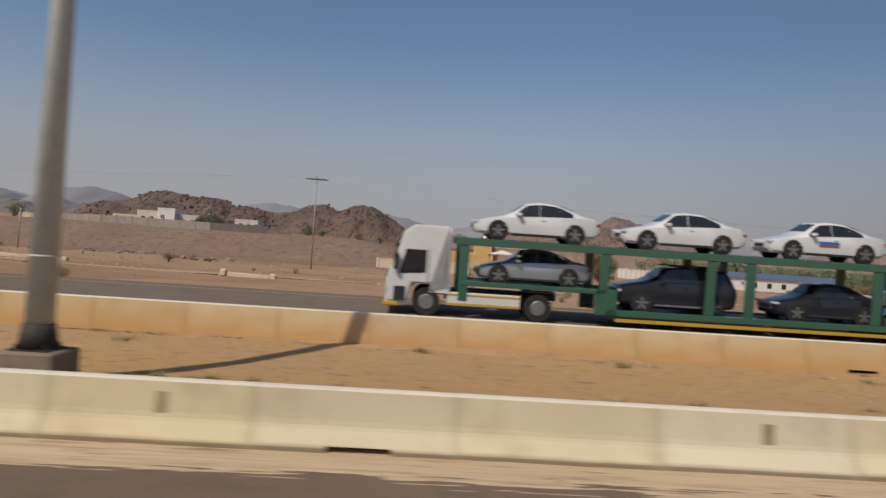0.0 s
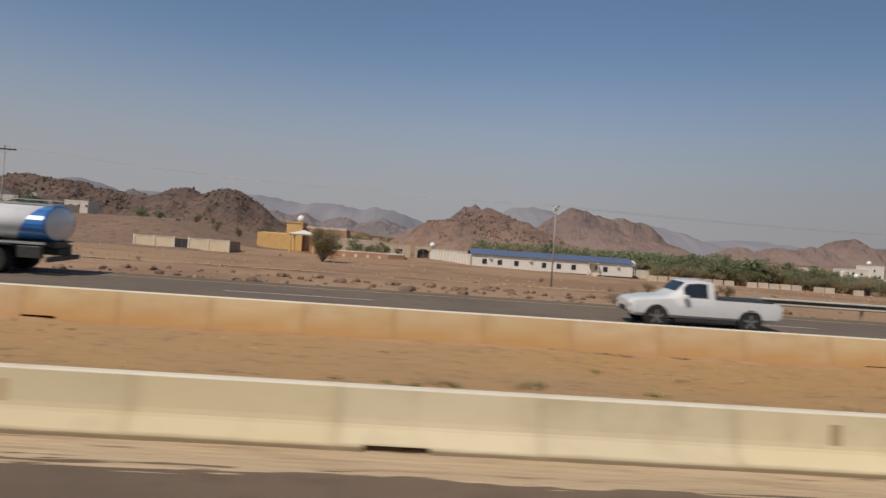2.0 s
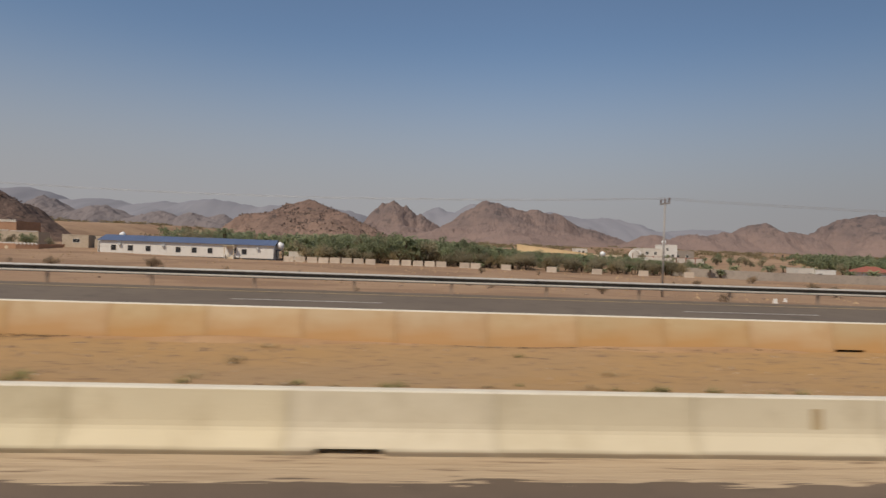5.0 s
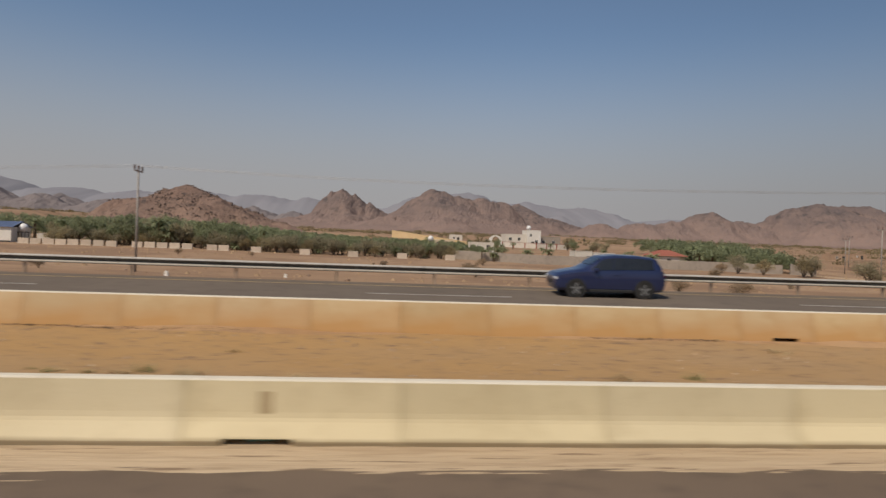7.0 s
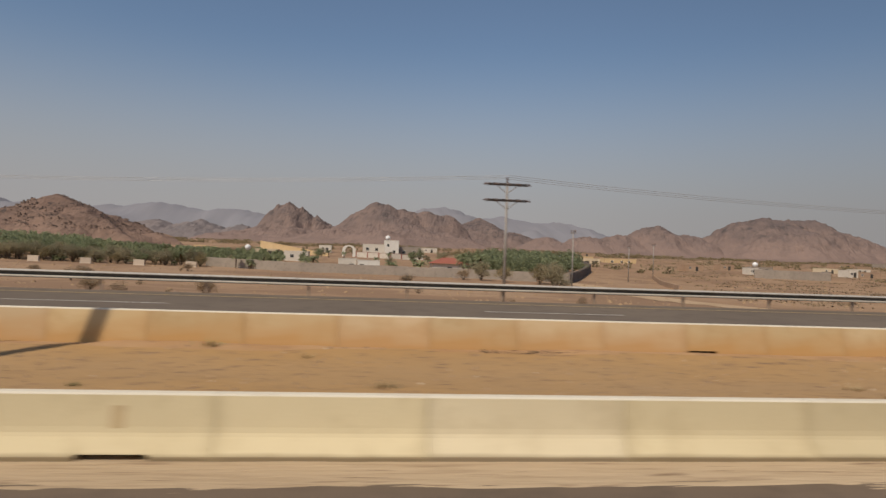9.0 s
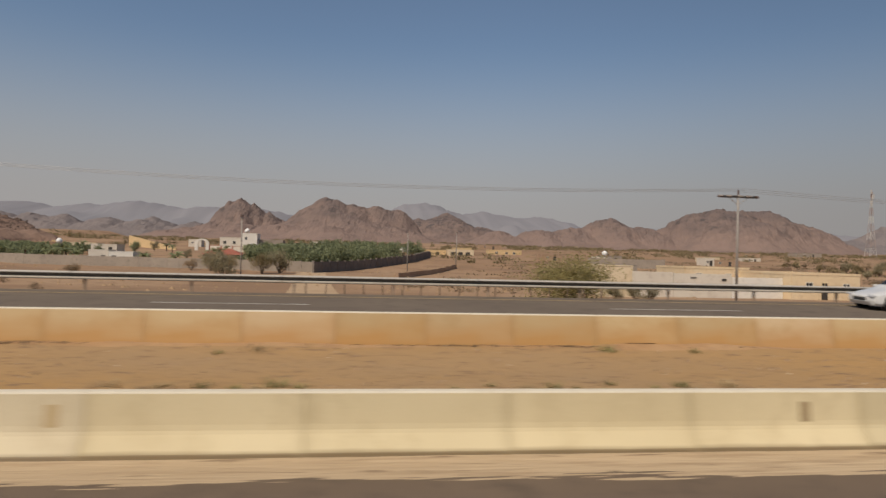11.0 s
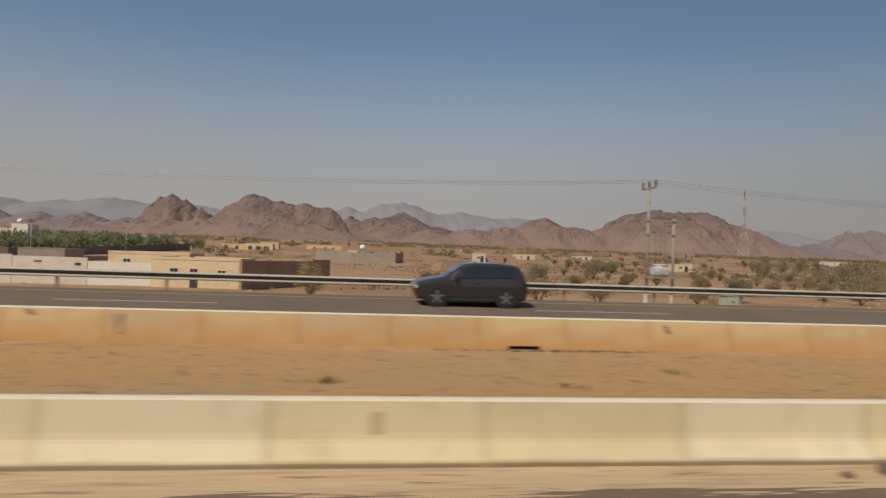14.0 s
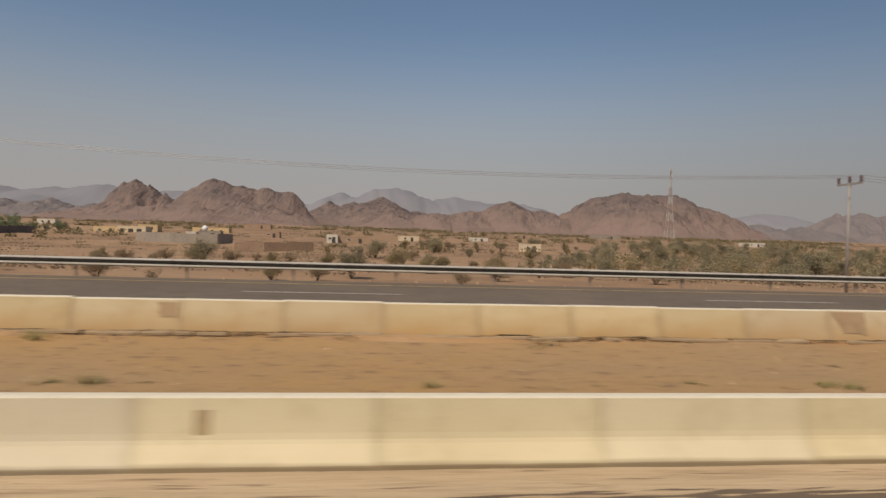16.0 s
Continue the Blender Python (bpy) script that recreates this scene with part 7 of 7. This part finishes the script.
part("lettering_bar", boxes((3.0, 4.9, -1.178, -1.168, 1.80, 1.86)), P_TANKBLUE, tk, "dark blue bar of lettering")
part("walkway", boxes((0.9, 7.1, -0.35, 0.35, 2.53, 2.58)), ZINC, tk, "top walkway plate")
bm = bmesh.new()
for s in (-0.35, 0.35):
    rod(bm, (0.9, s, 2.72), (7.1, s, 2.72), 0.018, seg=6)
    for k in range(8):
        rod(bm, (1.0 + 0.86 * k, s, 2.56), (1.0 + 0.86 * k, s, 2.72), 0.014, seg=6)
part("handrail", bm, ZINC, tk)
part("manhole", rod(bmesh.new(), (2.9, 0, 2.56), (2.9, 0, 2.68), 0.26, 0.24, 14), ZINC, tk)
for s in (-1, 1):
    y0, y1 = sorted((s * 0.95, s * 1.15))
    part("side_shelf", boxes((0.7, 7.2, y0, y1, 1.12, 1.2)), ZINC, tk, "bright side shelf")
    part("side_guard", boxes((1.0, 3.2, y0 + 0.05, y1, 0.55, 0.65), (1.0, 3.2, y0 + 0.05, y1, 0.8, 0.9)), ZINC, tk)
    part("tool_box", boxes((6.3, 7.15, y0 - 0.03, y1, 0.62, 1.05), bevel=0.02), DARK_STEEL, tk)
part("subframe", boxes((0.6, 7.3, -0.5, 0.5, 0.97, 1.2)), DARK_STEEL, tk)
part("rear_bumper", boxes((7.3, 7.45, -1.15, 1.15, 0.5, 0.68), bevel=0.02), DARK_STEEL, tk)

# ---- stones, weeds and clutter ----


def stone_mesh(seed, r0):
    rr = random.Random(seed)
    bm = bmesh.new()
    bmesh.ops.create_icosphere(bm, subdivisions=1, radius=r0)
    for v in bm.verts:
        v.co *= rr.uniform(0.7, 1.2)
        v.co.z *= 0.62
    return finish(bm, "stone", STONE)


STONES = [stone_mesh(s, 0.5) for s in (61, 62, 63, 64)]


def stone(x, y, s, label, group, z=None):
    ob = new("stone", rnd.choice(STONES))
    ob.matrix_basis = Matrix.Translation((x, y, (land(x, y) if z is None else z) + 0.10 * s)) @ Matrix.Rotation(rnd.uniform(0, 6.28), 4, "Z") @ Matrix.Scale(s, 4)
    return tagged(ob, label, "stone", group)


r = random.Random(71)
for k in range(180):
    x = r.uniform(18, 70)
    y = r.choice((44.2, 47.5, 50.2)) + r.gauss(0, 0.8)
    stone(x, y, 0.25 + 0.75 * r.random() ** 2, "brown rubble stone beside the road", "rubble beside the road")
for k in range(60):
    x = r.uniform(-90, -28)
    y = 108 + 0.35 * (-28 - x) + r.gauss(0, 4)
    stone(x, y, r.uniform(0.4, 1.7), "dark boulder below the embankment", "boulders below the village")
for k in range(50):
    x, y = r.uniform(-40, 300), r.uniform(33, 70)
    stone(x, y, r.uniform(0.2, 0.55), "small stone on desert soil", "loose stones")


def gravel(name, label, n, xr, yr, zf, s0, s1, material, seed, cluster=None, flat=1.0):
    """Uncounted small stones as one mesh."""
    rr = random.Random(seed)
    vs, fs = [], []
    for _ in range(n):
        x, y = rr.uniform(*xr), rr.uniform(*yr)
        if cluster and noise.noise((x * cluster[0], y * cluster[1], seed)) < cluster[2]:
            continue
        s = s0 + (s1 - s0) * rr.random() ** 3
        z = zf(x, y)
        a = rr.uniform(0, 6.28)
        i = len(vs)
        for q in range(5):
            b = a + q * 1.2566
            vs.append((x + math.cos(b) * s * rr.uniform(0.6, 1.1), y + math.sin(b) * s * rr.uniform(0.6, 1.1), z - 0.01))
        vs.append((x + rr.uniform(-0.2, 0.2) * s, y, z + s * rr.uniform(0.45, 0.8) * flat))
        fs += [(i + q, i + (q + 1) % 5, i + 5) for q in range(5)]
    me = bpy.data.meshes.new(name)
    me.from_pydata(vs, [], fs)
    me.materials.append(material)
    return tagged(new(name, me), label, "gravel", kind="stuff")


PEBBLE = surface("pebbles", [(0.30, 0.20, 0.12), (0.40, 0.28, 0.17), (0.17, 0.12, 0.085)], 4, 0.9, 0.95, 0.3)
PEBBLE_PALE = surface("pale_pebbles", [(0.48, 0.38, 0.265), (0.54, 0.44, 0.32), (0.40, 0.31, 0.22)], 4, 0.9, 0.95, 0.3)
gravel("median_gravel", "loose brown gravel on the sandy median", 26000, (-30, 400), (9.6, 16.7), median_z, 0.012, 0.085, PEBBLE, 81)
gravel("median_gravel", "scattered pale stones on the sandy median", 1100, (-30, 400), (12.0, 16.7), median_z, 0.012, 0.06, PEBBLE_PALE, 82)
CLOD = surface("dark_soil_clods", [(0.22, 0.15, 0.09), (0.27, 0.185, 0.11), (0.16, 0.11, 0.07)], 4, 0.9, 0.95, 0.3)
CRACK_DARK = surface("dark_crack_flakes", [(0.10, 0.068, 0.042), (0.14, 0.095, 0.058), (0.07, 0.05, 0.034)], 5, 0.9, 0.95, 0.2)
gravel("soil_clods", "dark clods of soil on the sandy median", 20000, (-30, 400), (11.6, 16.6), median_z, 0.015, 0.075, CLOD, 86, (0.10, 0.5, 0.08), 0.7)
# Dark flakes are added to draw the dark crack line along the barrier foot.
gravel("dry_litter", "dark flakes drawing the crack line along the far barrier foot", 26000, (-30, 400), (16.45, 16.84), lambda x, y: median_z(x, y) + 0.02, 0.012, 0.06, CRACK_DARK, 87, (0.16, 1.0, 0.12), 0.6)
# Denser flakes stand in for the crack's shadow line by the leaning barrier.
gravel("dry_litter", "dark flakes drawing the crack line along the leaning barrier", 5000, (330, 400), (16.62, 16.84), lambda x, y: median_z(x, y) + 0.07, 0.02, 0.07, CRACK_DARK, 88, None, 0.5)
gravel("roadside_gravel", "loose gravel beyond the guard rail", 9000, (-60, 460), (28.7, 62), land, 0.03, 0.16, PEBBLE, 83)
gravel("plain_gravel", "dark gravel scattered over the plain", 12000, (-120, 520), (60, 190), land, 0.08, 0.42, PEBBLE, 84)
gravel("verge_gravel", "grit along the foot of the near barrier", 3500, (-30, 400), (7.9, 8.85), verge_z, 0.006, 0.028, PEBBLE, 85)


def tuft_mesh(seed, h, w, n, material):
    rr = random.Random(seed)
    vs, fs = [], []
    for _ in range(n):
        a, l = rr.uniform(0, 6.28), rr.uniform(0.4, 1.0)
        bx, by = rr.gauss(0, 0.25) * w, rr.gauss(0, 0.18) * w
        tip = Vector((bx + math.cos(a) * w * 0.6 * l, by + math.sin(a) * w * 0.4 * l, h * l))
        i = len(vs)
        sx, sy = -math.sin(a) * 0.011, math.cos(a) * 0.011
        vs += [(bx + sx, by + sy, -0.02), (bx - sx, by - sy, -0.02), tuple(tip)]
        fs.append((i, i + 1, i + 2))
    me = bpy.data.meshes.new("weed_tuft")
    me.from_pydata(vs, [], fs)
    me.materials.append(material)
    return me


WEED = surface("green_weeds", [(0.25, 0.225, 0.10), (0.28, 0.25, 0.115), (0.21, 0.185, 0.085)], 2, 0.5, 0.9, 0.0, vary=0.3)
DRYWEED = surface("dry_weeds", [(0.36, 0.27, 0.15), (0.4, 0.31, 0.17), (0.28, 0.21, 0.11)], 2, 0.5, 0.9, 0.0, vary=0.3)
tufts = [tuft_mesh(91, 0.2, 0.5, 60, WEED), tuft_mesh(92, 0.13, 0.6, 55, DRYWEED), tuft_mesh(93, 0.16, 0.5, 50, DRYWEED)]
for k in range(190):
    x = r.uniform(-20, 385)
    y = r.choice((r.gauss(12.8, 0.2), r.gauss(12.9, 0.25), r.gauss(16.2, 0.25), r.uniform(12.6, 16.5)))
    y = min(16.6, max(9.6, y))
    ob = new("weed_tuft", r.choice(tufts))
    ob.matrix_basis = Matrix.Translation((x, y, median_z(x, y))) @ Matrix.Rotation(r.uniform(0, 6.28), 4, "Z") @ Matrix.Scale(r.uniform(0.45, 1.15), 4)
    tagged(ob, "small green and dry weeds on the sandy median", "weed", "median weeds")

rg = random.Random(96)
placed = 0
while placed < 105:
    x = rg.uniform(-15, 380)
    if noise.noise((x * 0.06, 0, 21)) < 0.12:
        continue
    placed += 1
    y = rg.gauss(12.7, 0.13)
    ob = new("weed_tuft", tufts[0] if rg.random() < 0.7 else tufts[1])
    ob.matrix_basis = Matrix.Translation((x, y, median_z(x, y))) @ Matrix.Rotation(rg.uniform(0, 6.28), 4, "Z") @ Matrix.Scale(rg.uniform(0.3, 0.8), 4)
    tagged(ob, "low green weeds in a line along the median edge", "weed", "median weeds")

# soil banked against the far barrier
CRUST = surface("banked_soil", [(0.40, 0.24, 0.12), (0.45, 0.29, 0.16), (0.30, 0.185, 0.11)], 1.8, 0.4, 0.95, 0.8, grain=9)
sheet([-60 + 0.4 * i for i in range(1300)], [16.15, 16.3, 16.45, 16.6, 16.75, 16.86], lambda x, y: median_z(x, y) - 0.015 + 0.10 * ease(16.15, 16.8, y) * max(0.0, 0.35 + noise.noise((x * 0.18, 0, 3)) + 0.4 * noise.noise((x * 0.9, y, 6))), "soil_bank", CRUST, "orange soil banked against the barrier foot")

# dark scuffs on the near barrier
SCUFF = surface("rubber_scuff", [(0.36, 0.30, 0.20), (0.43, 0.36, 0.24), (0.28, 0.23, 0.155)], 12, 3, 0.9, 0.0)


def scuff(x0, z0, x1, z1, w):
    """A tyre scuff: a thin uneven smear on the upper face."""
    home = min((o for o in bpy.data.objects if o.name.startswith("barrier_segment") and abs(o.location.y - NEAR_Y) < 0.01), key=lambda o: abs(o.location.x + NEAR_LEN / 2 - (x0 + x1) / 2))
    bm = bmesh.new()
    top, bot = [], []
    for i in range(11):
        s = i / 10
        z = z0 + (z1 - z0) * s + 0.02 * math.sin(3 * s)
        y = 0.19 + (z - 0.30) * 0.05 / 0.49 - 0.004
        ww = w * math.sin(math.pi * min(1, s + 0.06)) * (0.7 + 0.3 * math.sin(9 * s))
        top.append(bm.verts.new((x0 + (x1 - x0) * s - home.location.x, y + ww * 0.1, z + ww)))
        bot.append(bm.verts.new((x0 + (x1 - x0) * s - home.location.x, y, z)))
    for i in range(10):
        bm.faces.new((bot[i], bot[i + 1], top[i + 1], top[i]))
    return part("scuff_mark", bm, SCUFF, home, "dark rubber scuff mark")


scuff(72.1, 0.50, 73.6, 0.63, 0.05)
scuff(72.6, 0.45, 74.0, 0.58, 0.035)
scuff(72.0, 0.53, 72.7, 0.47, 0.06)
scuff(56.0, 0.50, 56.35, 0.49, 0.035)
scuff(315.6, 0.50, 316.9, 0.55, 0.02)

stone(314.9, 8.55, 0.42, "yellow brown stone lying at the barrier foot", "loose stones", 0.0)
stone(314.2, 8.45, 0.22, "yellow brown stone lying at the barrier foot", "loose stones", 0.0)


def smudge(x0, z0, x1, z1, w):
    """A dark smear on the face of the far barrier."""
    home = min((o for o in bpy.data.objects if o.name.startswith("barrier_segment") and abs(o.location.y - FAR_Y) < 0.01), key=lambda o: abs(o.location.x + FAR_LEN / 2 - (x0 + x1) / 2))
    bm = bmesh.new()
    a, b = [], []
    for i in range(9):
        s = i / 8
        ww = w * (0.35 + 0.65 * math.sin(math.pi * s)) * (0.8 + 0.2 * math.sin(11 * s))
        z = z0 + (z1 - z0) * s - FAR_Z
        y = 0.05 + (z - 0.09) * 0.19 / 0.695 - 0.006
        x = x0 + (x1 - x0) * s - home.location.x + 0.03 * math.sin(7 * s)
        a.append(bm.verts.new((x - ww, y, z)))
        b.append(bm.verts.new((x + ww, y, z)))
    for i in range(8):
        bm.faces.new((a[i], b[i], b[i + 1], a[i + 1]))
    return part("smudge", bm, SMUDGE, home, "dark grey rubber smudge")


SMUDGE = surface("grey_smudge", [(0.25, 0.18, 0.11), (0.31, 0.23, 0.14), (0.2, 0.15, 0.1)], 9, 2, 0.9, 0.0)
smudge(300.75, 1.12, 301.0, 0.98, 0.13)
smudge(315.85, 1.06, 316.05, 0.82, 0.12)
smudge(280.4, 1.1, 281.0, 0.85, 0.09)
smudge(281.35, 1.1, 281.3, 0.80, 0.10)

MORTAR = surface("weathered_brown_concrete", [(0.19, 0.135, 0.095), (0.24, 0.17, 0.12), (0.14, 0.10, 0.075)], 4, 0.8, 0.95, 0.5, grain=8)
INLET = surface("dark_weathered_concrete", [(0.075, 0.06, 0.048), (0.10, 0.08, 0.062), (0.05, 0.042, 0.036)], 5, 1.2, 0.95, 0.6, grain=9)
# broken concrete inlet box in the median
bx = thing("drain_inlet", pose(333.62, 13.35, median_z(333.62, 13.35) - 0.08) @ Matrix.Scale(0.85, 4), "dark weathered concrete drain inlet box in the median", "drain inlet")
part("wall", boxes((-0.62, 0.62, -0.4, -0.28, 0, 0.42), (-0.62, 0.62, 0.28, 0.4, 0, 0.42), (-0.62, -0.5, -0.28, 0.28, 0, 0.42), (0.5, 0.62, -0.28, 0.28, 0, 0.42), bevel=0.01), INLET, bx, "soot-dark concrete box wall")
part("cover_slab", boxes((-0.72, 0.72, -0.5, 0.5, 0.422, 0.5), bevel=0.03), MORTAR, bx, "brown weathered cover slab")
bm = bmesh.new()
ball(bm, (0.95, 0.0, -0.04), 0.7, 14, 8, 0.28)
part("soil_mound", bm, MEDIAN, bx, "orange soil heap beside the box", True)

# mortar repairs on the far barrier
REPAIR = surface("brown_mortar_repair", [(0.36, 0.25, 0.15), (0.40, 0.29, 0.18), (0.30, 0.21, 0.13)], 3, 0.6, 0.92, 0.4)
for x0, x1, z0, z1, lean in ((332.05, 332.75, 0.56, 1.12, 0.12), (335.75, 339.1, 0.50, 1.12, 0.75), (346.85, 347.3, 0.75, 1.1, 0.15), (363.2, 364.1, 0.55, 1.12, 0.3), (302.6, 302.9, 0.6, 1.05, 0.05)):
    home = min((o for o in bpy.data.objects if o.name.startswith("barrier_segment") and abs(o.location.y - FAR_Y) < 0.01), key=lambda o: abs(o.location.x + FAR_LEN / 2 - (x0 + x1) / 2))
    bm = bmesh.new()
    n = 12
    rows = []
    for j in range(4):
        z = max(0.14, min(0.785, z0 - 0.36 + (z1 - z0) * j / 3))
        left = x0 + lean * (1 - j / 3) + r.uniform(-0.05, 0.05)
        row = []
        for i in range(n + 1):
            x = left + (x1 - left) * i / n
            zz = z + (r.uniform(0.0, 0.07) if j == 0 else 0.0)
            row.append(bm.verts.new((x - home.location.x, 0.05 + (zz - 0.09) * 0.19 / 0.695 - 0.014, zz)))
        rows.append(row)
    for p, q in zip(rows, rows[1:]):
        for i in range(n):
            bm.faces.new((p[i], p[i + 1], q[i + 1], q[i]))
    part("mortar_repair", bm, REPAIR, home, "brown mortar repair")

# slabs and debris on the left
for x, y, ln in ((-14.0, 60.5, 3.6), (-40.0, 74.0, 6.5)):
    t = thing("concrete_beam", pose(x, y, land(x, y) + 0.12, 0, 2, 4), "cream broken concrete beam lying on soil", "concrete beam", "broken beams")
    part("beam", boxes((-ln / 2, ln / 2, -0.22, 0.22, -0.2, 0.18), bevel=0.03), CREAM, t)
    part("broken_end", boxes((-ln / 2 - 0.55, -ln / 2 - 0.05, -0.4, 0.35, -0.2, 0.4), bevel=0.08), CREAM, t)
    part("broken_end", boxes((ln / 2 + 0.05, ln / 2 + 0.6, -0.3, 0.35, -0.2, 0.35), bevel=0.08), CREAM, t)

# sandy track and fence stakes beside the lane
TRACK = surface("pale_sand_track", [(0.42, 0.30, 0.19), (0.48, 0.35, 0.23), (0.36, 0.25, 0.16)], 1.2, 0.2, 0.95, 0.5, grain=6)


def track_strip(pts, w, label):
    bm = bmesh.new()
    rows = []
    for i, (x, y) in enumerate(pts):
        a, b = Vector(pts[max(0, i - 1)]), Vector(pts[min(len(pts) - 1, i + 1)])
        d = (b - a).normalized()
        nrm = Vector((-d.y, d.x))
        rows.append([bm.verts.new((x + nrm.x * w * f, y + nrm.y * w * f, land(x + nrm.x * w * f, y + nrm.y * w * f) + 0.035)) for f in (-0.5, -0.25, 0, 0.25, 0.5)])
    for p, q in zip(rows, rows[1:]):
        for i in range(4):
            bm.faces.new((p[i], q[i], q[i + 1], p[i + 1]))
    bmesh.ops.recalc_face_normals(bm, faces=bm.faces)
    return tagged(part("dirt_track", bm, TRACK, None, label, True), category="track", kind="structure")


lane = [(205 + 2.0 * k, 40.5 + 0.03 * k * k) for k in range(18)]
track_strip(lane, 6.0, "pale sandy track beside the road")
track_strip([(237.0 - 0.16 * k, 42 + 2.6 * k) for k in range(32)], 5.0, "pale sandy lane leading to the village")
track_strip([(-80 + 6 * k, 66 + 1.5 * math.sin(k * 0.4)) for k in range(26)], 3.0, "pale sandy track across the desert")
STAKE = surface("grey_wood_stake", [(0.16, 0.12, 0.09), (0.2, 0.15, 0.11), (0.12, 0.09, 0.07)], 8, 1, 0.9, 0.3)
stake_me = finish(rod(bmesh.new(), (0, 0, -0.1), (0.03, 0.0, 0.85), 0.05, 0.035, 6), "fence_stake", STAKE)
for k in range(17):
    x = 236.5 + 1.15 * k
    y = 41.5 + 0.12 * math.sin(k * 1.3)
    ob = new("fence_stake", stake_me)
    ob.matrix_basis = pose(x, y, land(x, y), r.uniform(-6, 6), r.uniform(-6, 6), r.uniform(0, 360))
    tagged(ob, "weathered wooden fence stake beside the lane", "fence stake", "fence stakes")
for x, y in ((136.0, 50.0), (143.0, 60.0), (83.0, 62.0)):
    t = thing("marker_stone", pose(x, y, land(x, y)), "white painted concrete marker stone on soil", "marker stone", "marker stones")
    bm = bmesh.new()
    bmesh.ops.create_cone(bm, cap_ends=True, segments=4, radius1=0.2, radius2=0.12, depth=0.4, matrix=Matrix.Translation((0, 0, 0.16)) @ Matrix.Rotation(radians(45), 4, "Z"))
    part("block", bm, WHITE_PAINT, t)

# bottle lying in a drain slot
BOTTLE = surface("pale_green_plastic", [(0.22, 0.36, 0.27), (0.26, 0.40, 0.30), (0.18, 0.30, 0.23)], 6, 1, 0.3, 0.0)
t = thing("bottle", pose(148.8, 9.1, 0.055), "pale green plastic bottle lying in a drain slot", "bottle")
bm = rod(bmesh.new(), (0, 0, 0), (0.28, 0.01, 0), 0.05, 0.05, 12)
rod(bm, (0.28, 0.01, 0), (0.36, 0.013, 0), 0.05, 0.018, 12)
part("shell", bm, BOTTLE, t, "", True)
part("cap", rod(bmesh.new(), (0.36, 0.013, 0), (0.385, 0.014, 0), 0.02, 0.02, 10), WHITE_PAINT, t, "white screw cap")

# broken mortar lip along the foot of the leaning barrier
LIP = surface("tan_mortar_lip", [(0.36, 0.265, 0.165), (0.41, 0.305, 0.195), (0.29, 0.21, 0.13)], 5, 0.9, 0.92, 0.6, grain=12)
rl = random.Random(95)
x = 331.4
while x < 366:
    ln = rl.uniform(0.35, 1.3)
    t = thing("mortar_slab", pose(x + ln / 2, 16.66 + rl.uniform(-0.05, 0.04), median_z(x, 16.66) + 0.045, rl.uniform(-6, 6), rl.uniform(-2, 2), rl.uniform(-3, 3)), "broken tan mortar slab along the barrier foot", "mortar slab", "mortar lip")
    part("slab", boxes((-ln / 2, ln / 2, -0.11, 0.11, -0.05, 0.03), bevel=0.012), LIP, t)
    x += ln + rl.uniform(-0.06, 0.12) + (rl.uniform(0.4, 1.2) if rl.random() < 0.12 else 0.0)

# tyre tread scraps on the far road
for x, y, turn, w in ((291.5, 22.35, 8, 0.45), (292.15, 22.5, -12, 0.32)):
    t = thing("tyre_scrap", pose(x, y, road_z(y) + 0.012, TILT, 0, turn), "torn black tyre tread lying on the asphalt", "tyre scrap", "tyre scraps")
    bm = bmesh.new()
    rows = []
    for i in range(11):
        u = i / 10 * 2 - 1
        z = 0.10 * (1 - u * u) + 0.012 * math.sin(9 * u)
        rows.append([bm.verts.new((u * w, v, z + dz)) for v, dz in ((-0.09, 0.0), (0.09 + 0.02 * math.sin(7 * u), 0.01), (0.09, 0.03), (-0.09, 0.025))])
    for p, q in zip(rows, rows[1:]):
        for j in range(4):
            bm.faces.new((p[j], q[j], q[(j + 1) % 4], p[(j + 1) % 4]))
    bm.faces.new(rows[0])
    bm.faces.new(rows[-1][::-1])
    bmesh.ops.recalc_face_normals(bm, faces=bm.faces)
    part("tread", bm, RUBBER, t)
